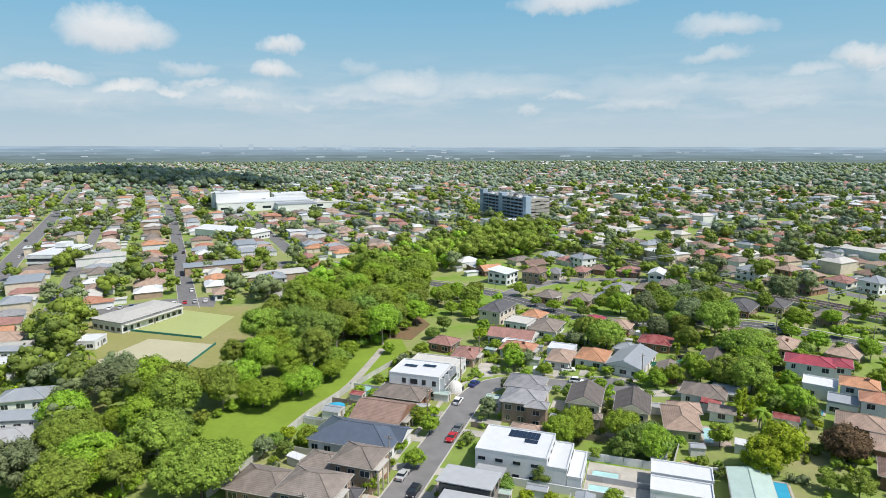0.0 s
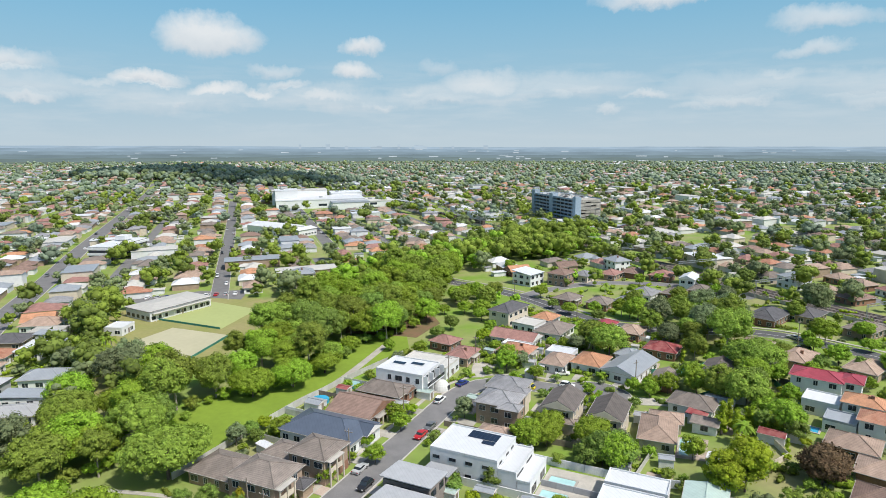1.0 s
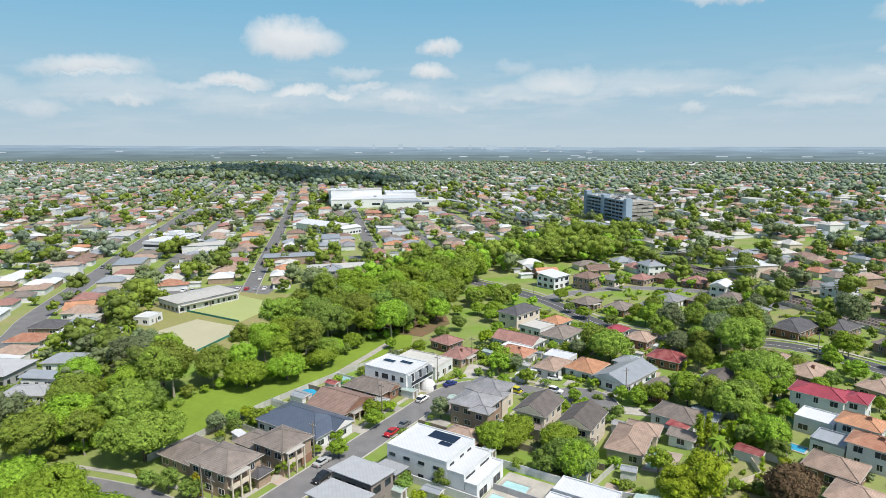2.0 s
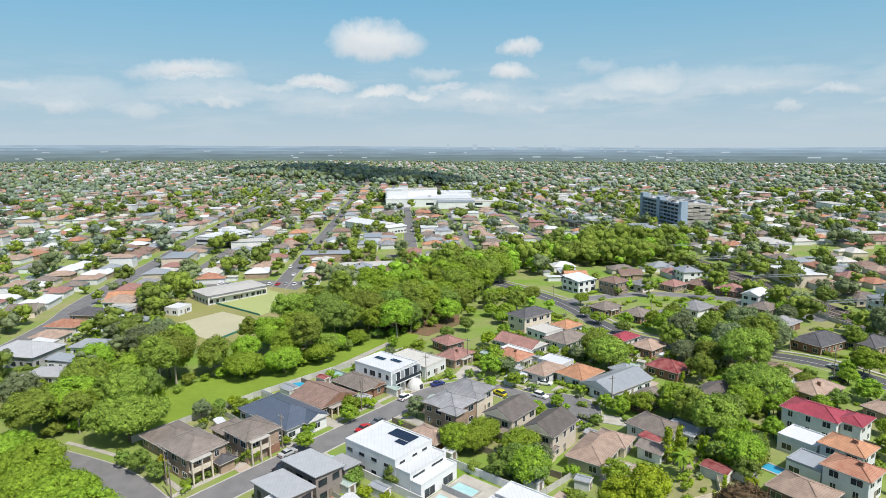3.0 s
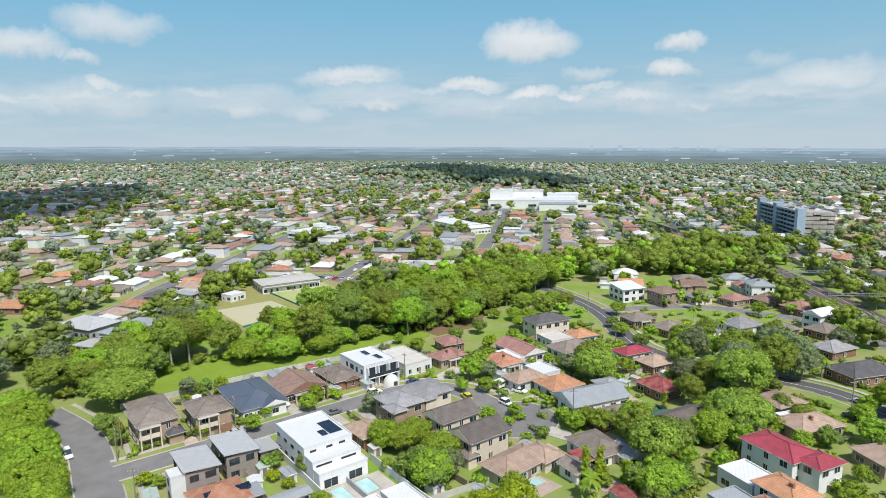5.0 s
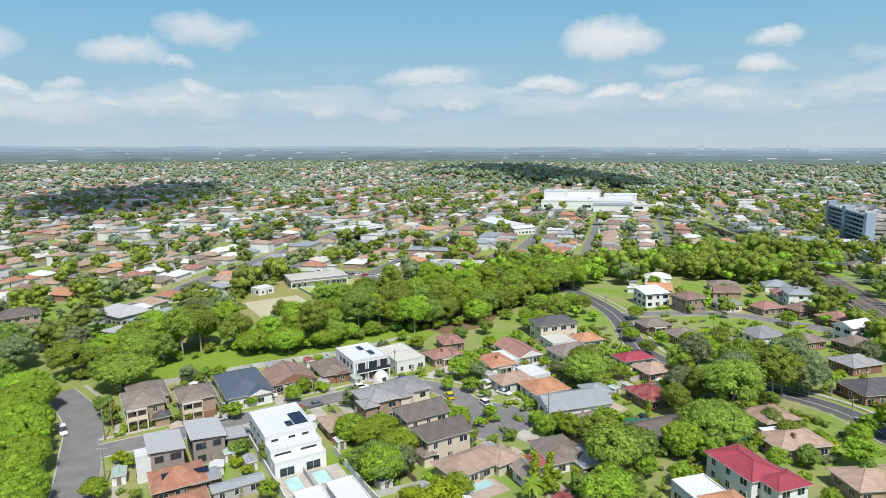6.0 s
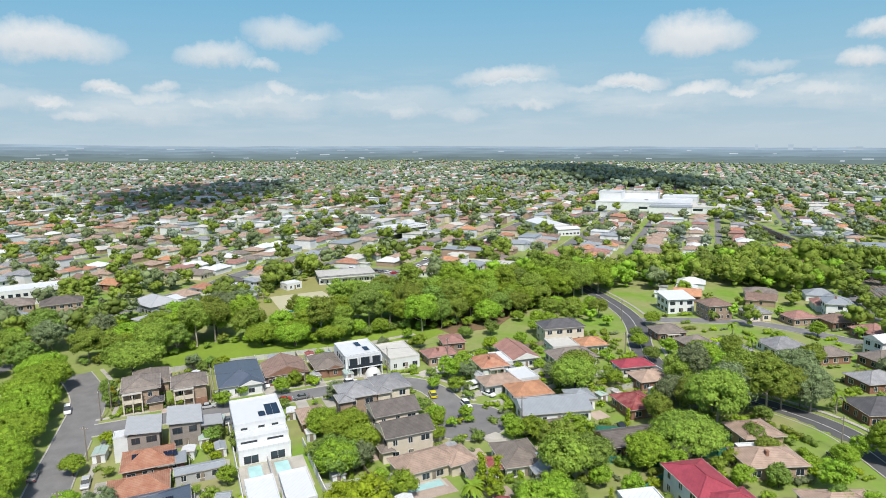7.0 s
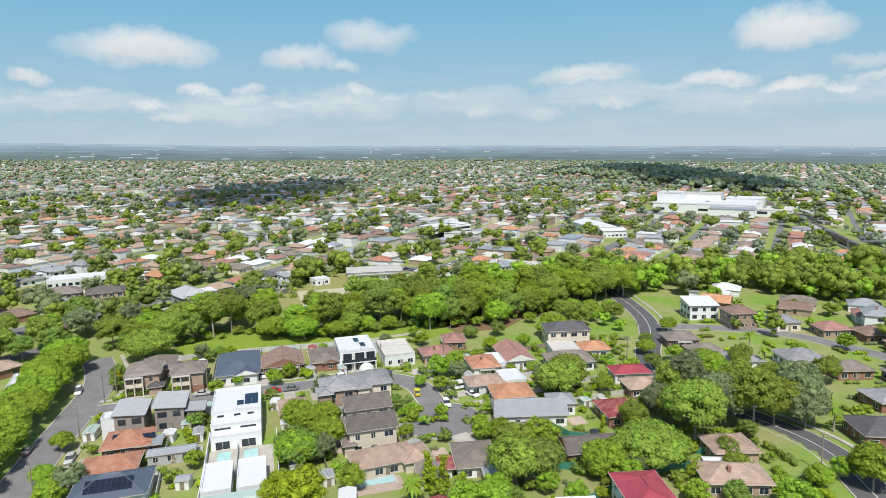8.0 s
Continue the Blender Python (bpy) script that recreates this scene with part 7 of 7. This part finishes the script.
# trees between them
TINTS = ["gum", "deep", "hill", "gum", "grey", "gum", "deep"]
# farther off the leaves turn paler and bluer, haze put into colour
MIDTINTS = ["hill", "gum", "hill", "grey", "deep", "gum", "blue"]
for _ in range(900):
    a, q = rnd.uniform(0, 6.283), math.sqrt(rnd.random())
    tree_sites.append((-840 + 300 * q * math.cos(a), 800 + 100 * q * math.sin(a), 1001.0))
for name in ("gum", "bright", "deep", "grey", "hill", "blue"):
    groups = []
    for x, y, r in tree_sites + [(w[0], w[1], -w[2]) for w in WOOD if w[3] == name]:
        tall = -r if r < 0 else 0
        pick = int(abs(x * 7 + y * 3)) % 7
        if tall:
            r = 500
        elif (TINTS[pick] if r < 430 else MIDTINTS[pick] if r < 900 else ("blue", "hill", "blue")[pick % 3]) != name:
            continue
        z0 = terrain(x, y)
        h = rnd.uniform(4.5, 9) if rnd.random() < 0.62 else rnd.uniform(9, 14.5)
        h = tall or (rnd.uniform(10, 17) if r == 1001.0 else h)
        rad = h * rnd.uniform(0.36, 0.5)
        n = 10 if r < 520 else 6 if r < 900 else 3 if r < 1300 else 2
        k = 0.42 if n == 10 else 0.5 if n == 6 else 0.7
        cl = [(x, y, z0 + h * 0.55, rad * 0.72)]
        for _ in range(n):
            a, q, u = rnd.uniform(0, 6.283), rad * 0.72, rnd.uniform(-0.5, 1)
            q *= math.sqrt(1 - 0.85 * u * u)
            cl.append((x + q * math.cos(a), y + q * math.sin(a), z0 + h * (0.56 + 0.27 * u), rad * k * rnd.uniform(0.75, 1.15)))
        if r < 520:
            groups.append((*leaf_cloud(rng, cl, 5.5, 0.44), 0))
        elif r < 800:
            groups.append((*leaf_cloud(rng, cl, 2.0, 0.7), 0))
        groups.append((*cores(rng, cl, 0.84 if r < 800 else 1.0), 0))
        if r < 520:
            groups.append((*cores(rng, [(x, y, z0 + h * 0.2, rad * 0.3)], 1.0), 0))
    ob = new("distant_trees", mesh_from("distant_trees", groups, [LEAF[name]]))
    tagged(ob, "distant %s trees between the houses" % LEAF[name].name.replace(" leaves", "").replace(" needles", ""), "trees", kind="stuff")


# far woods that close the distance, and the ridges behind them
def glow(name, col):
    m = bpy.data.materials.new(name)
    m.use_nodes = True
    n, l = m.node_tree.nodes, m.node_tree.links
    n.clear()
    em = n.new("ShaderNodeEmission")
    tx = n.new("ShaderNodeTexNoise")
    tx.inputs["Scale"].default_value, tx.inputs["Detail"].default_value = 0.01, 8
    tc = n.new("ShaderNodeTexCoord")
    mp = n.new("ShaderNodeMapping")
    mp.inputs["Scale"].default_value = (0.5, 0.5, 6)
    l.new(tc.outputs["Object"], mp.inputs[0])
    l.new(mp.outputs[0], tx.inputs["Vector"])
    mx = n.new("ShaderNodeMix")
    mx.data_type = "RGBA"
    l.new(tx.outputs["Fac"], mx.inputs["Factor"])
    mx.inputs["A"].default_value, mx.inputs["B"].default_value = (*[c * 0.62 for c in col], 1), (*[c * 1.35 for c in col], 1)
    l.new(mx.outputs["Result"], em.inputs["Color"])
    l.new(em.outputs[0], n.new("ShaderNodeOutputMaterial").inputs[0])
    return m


# emissive bands, bluer with distance: the haze is painted into their colour
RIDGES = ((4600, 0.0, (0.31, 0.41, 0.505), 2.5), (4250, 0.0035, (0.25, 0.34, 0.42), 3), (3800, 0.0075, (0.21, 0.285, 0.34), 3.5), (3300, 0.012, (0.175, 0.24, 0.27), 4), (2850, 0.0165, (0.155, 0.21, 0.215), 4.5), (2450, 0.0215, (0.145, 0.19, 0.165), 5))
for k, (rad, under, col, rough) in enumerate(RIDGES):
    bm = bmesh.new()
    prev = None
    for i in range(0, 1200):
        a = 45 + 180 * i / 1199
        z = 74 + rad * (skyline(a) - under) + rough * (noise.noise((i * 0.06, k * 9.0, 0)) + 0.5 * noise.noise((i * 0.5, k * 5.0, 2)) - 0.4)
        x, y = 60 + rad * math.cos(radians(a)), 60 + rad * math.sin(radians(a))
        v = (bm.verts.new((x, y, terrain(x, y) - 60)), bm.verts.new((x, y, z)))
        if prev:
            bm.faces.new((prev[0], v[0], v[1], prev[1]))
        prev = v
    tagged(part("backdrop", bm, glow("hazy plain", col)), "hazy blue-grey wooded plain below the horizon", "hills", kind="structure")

# clouds overhead, out of view, whose shadows lie on the suburb
WHITE = mat("cloud white", (0.85, 0.86, 0.88), 1.0, var=0.05, bump=0.0)
cn, cl = WHITE.node_tree.nodes, WHITE.node_tree.links
thin = cn.new("ShaderNodeMixShader")
thin.inputs[0].default_value = 0.42
cl.new(cn.new("ShaderNodeBsdfTransparent").outputs[0], thin.inputs[1])
cl.new(cn["Principled BSDF"].outputs[0], thin.inputs[2])
cl.new(thin.outputs[0], cn["Material Output"].inputs[0])
SHADED = ((-930, 800, 110, 75), (-800, 810, 100, 70), (-690, 790, 90, 65), (-600, 800, 60, 45), (-1040, 800, 100, 70), (-735, 107, 80, 75), (-855, 167, 100, 90), (-1005, 182, 100, 110), (-915, 72, 90, 80))
for sx, sy, w, d in SHADED:
    cx, cy = sx + sun_dir.x / sun_dir.z * 900, sy + sun_dir.y / sun_dir.z * 900
    lumps = [(cx + rnd.uniform(-1, 1) * w * 0.7, cy + rnd.uniform(-1, 1) * d * 0.7, 900 + rnd.uniform(0, 30), min(w, d) * rnd.uniform(0.5, 0.8)) for _ in range(16)]
    tagged(new("cloud", mesh_from("cloud", [(*cores(rng, lumps, 1.0), 0)], [WHITE])), "white cumulus cloud drifting high above the suburb", "cloud", kind="structure")

# pale roofs scattered over the plain, emissive, with haze put into their colour
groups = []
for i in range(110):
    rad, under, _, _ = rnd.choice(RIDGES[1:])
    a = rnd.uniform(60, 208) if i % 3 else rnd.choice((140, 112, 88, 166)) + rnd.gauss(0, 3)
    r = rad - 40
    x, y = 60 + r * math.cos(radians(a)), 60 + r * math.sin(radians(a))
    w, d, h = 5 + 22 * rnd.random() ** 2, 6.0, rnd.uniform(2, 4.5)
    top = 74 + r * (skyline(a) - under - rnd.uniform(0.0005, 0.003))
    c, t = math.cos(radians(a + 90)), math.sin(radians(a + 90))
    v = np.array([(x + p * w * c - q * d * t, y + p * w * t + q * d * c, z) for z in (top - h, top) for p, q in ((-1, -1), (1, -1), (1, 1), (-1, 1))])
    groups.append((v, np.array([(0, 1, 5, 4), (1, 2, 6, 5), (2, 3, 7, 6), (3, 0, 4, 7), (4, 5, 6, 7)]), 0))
tagged(new("plain_roofs", mesh_from("plain_roofs", groups, [glow("glowing hazed roofs", (0.46, 0.53, 0.58))], False)), "scattered pale roofs far off on the hazy plain", "buildings", kind="stuff")

# pale sheds and a far town under the skyline
groups = []
for i in range(16):
    a = radians(82 + i * 1.25)
    x, y = 60 + 2300 * math.cos(a), 60 + 2300 * math.sin(a)
    v, wq, rq, rt = far_house(x, y, math.degrees(a) + 90 + rnd.uniform(-8, 8), rnd.uniform(40, 110), rnd.uniform(25, 40), rnd.uniform(6, 11), 1.0)
    groups += [(v, wq, 1), (v, rq, 0), (v, rt, 0)]
tagged(new("distant_sheds", mesh_from("distant_sheds", groups, [TILE["white"], WALL["white"]], False)), "long white industrial sheds near the horizon", "warehouses", kind="stuff")
groups = []
for i in range(15):
    a = radians(109 + rnd.gauss(9, 4.5))
    x, y = 60 + 4380 * math.cos(a), 60 + 4380 * math.sin(a)
    w, h = rnd.uniform(5, 14), abs(rnd.gauss(0, 12)) + 4
    z = 74 + 4380 * (skyline(math.degrees(a)) - 0.0015)
    v = np.array([(x + sx * w, y + sy * w, zz) for zz in (z - 60, z + h) for sx, sy in ((-1, -1), (1, -1), (1, 1), (-1, 1))])
    groups.append((v, np.array([(0, 1, 5, 4), (1, 2, 6, 5), (2, 3, 7, 6), (3, 0, 4, 7), (4, 5, 6, 7)]), 0))
# the towers emit a pale blue with haze painted in
tagged(new("distant_town", mesh_from("distant_town", groups, [glow("glowing hazed towers", (0.37, 0.46, 0.54))], False)), "pale hazy towers of a far town on the horizon", "skyline", kind="stuff")
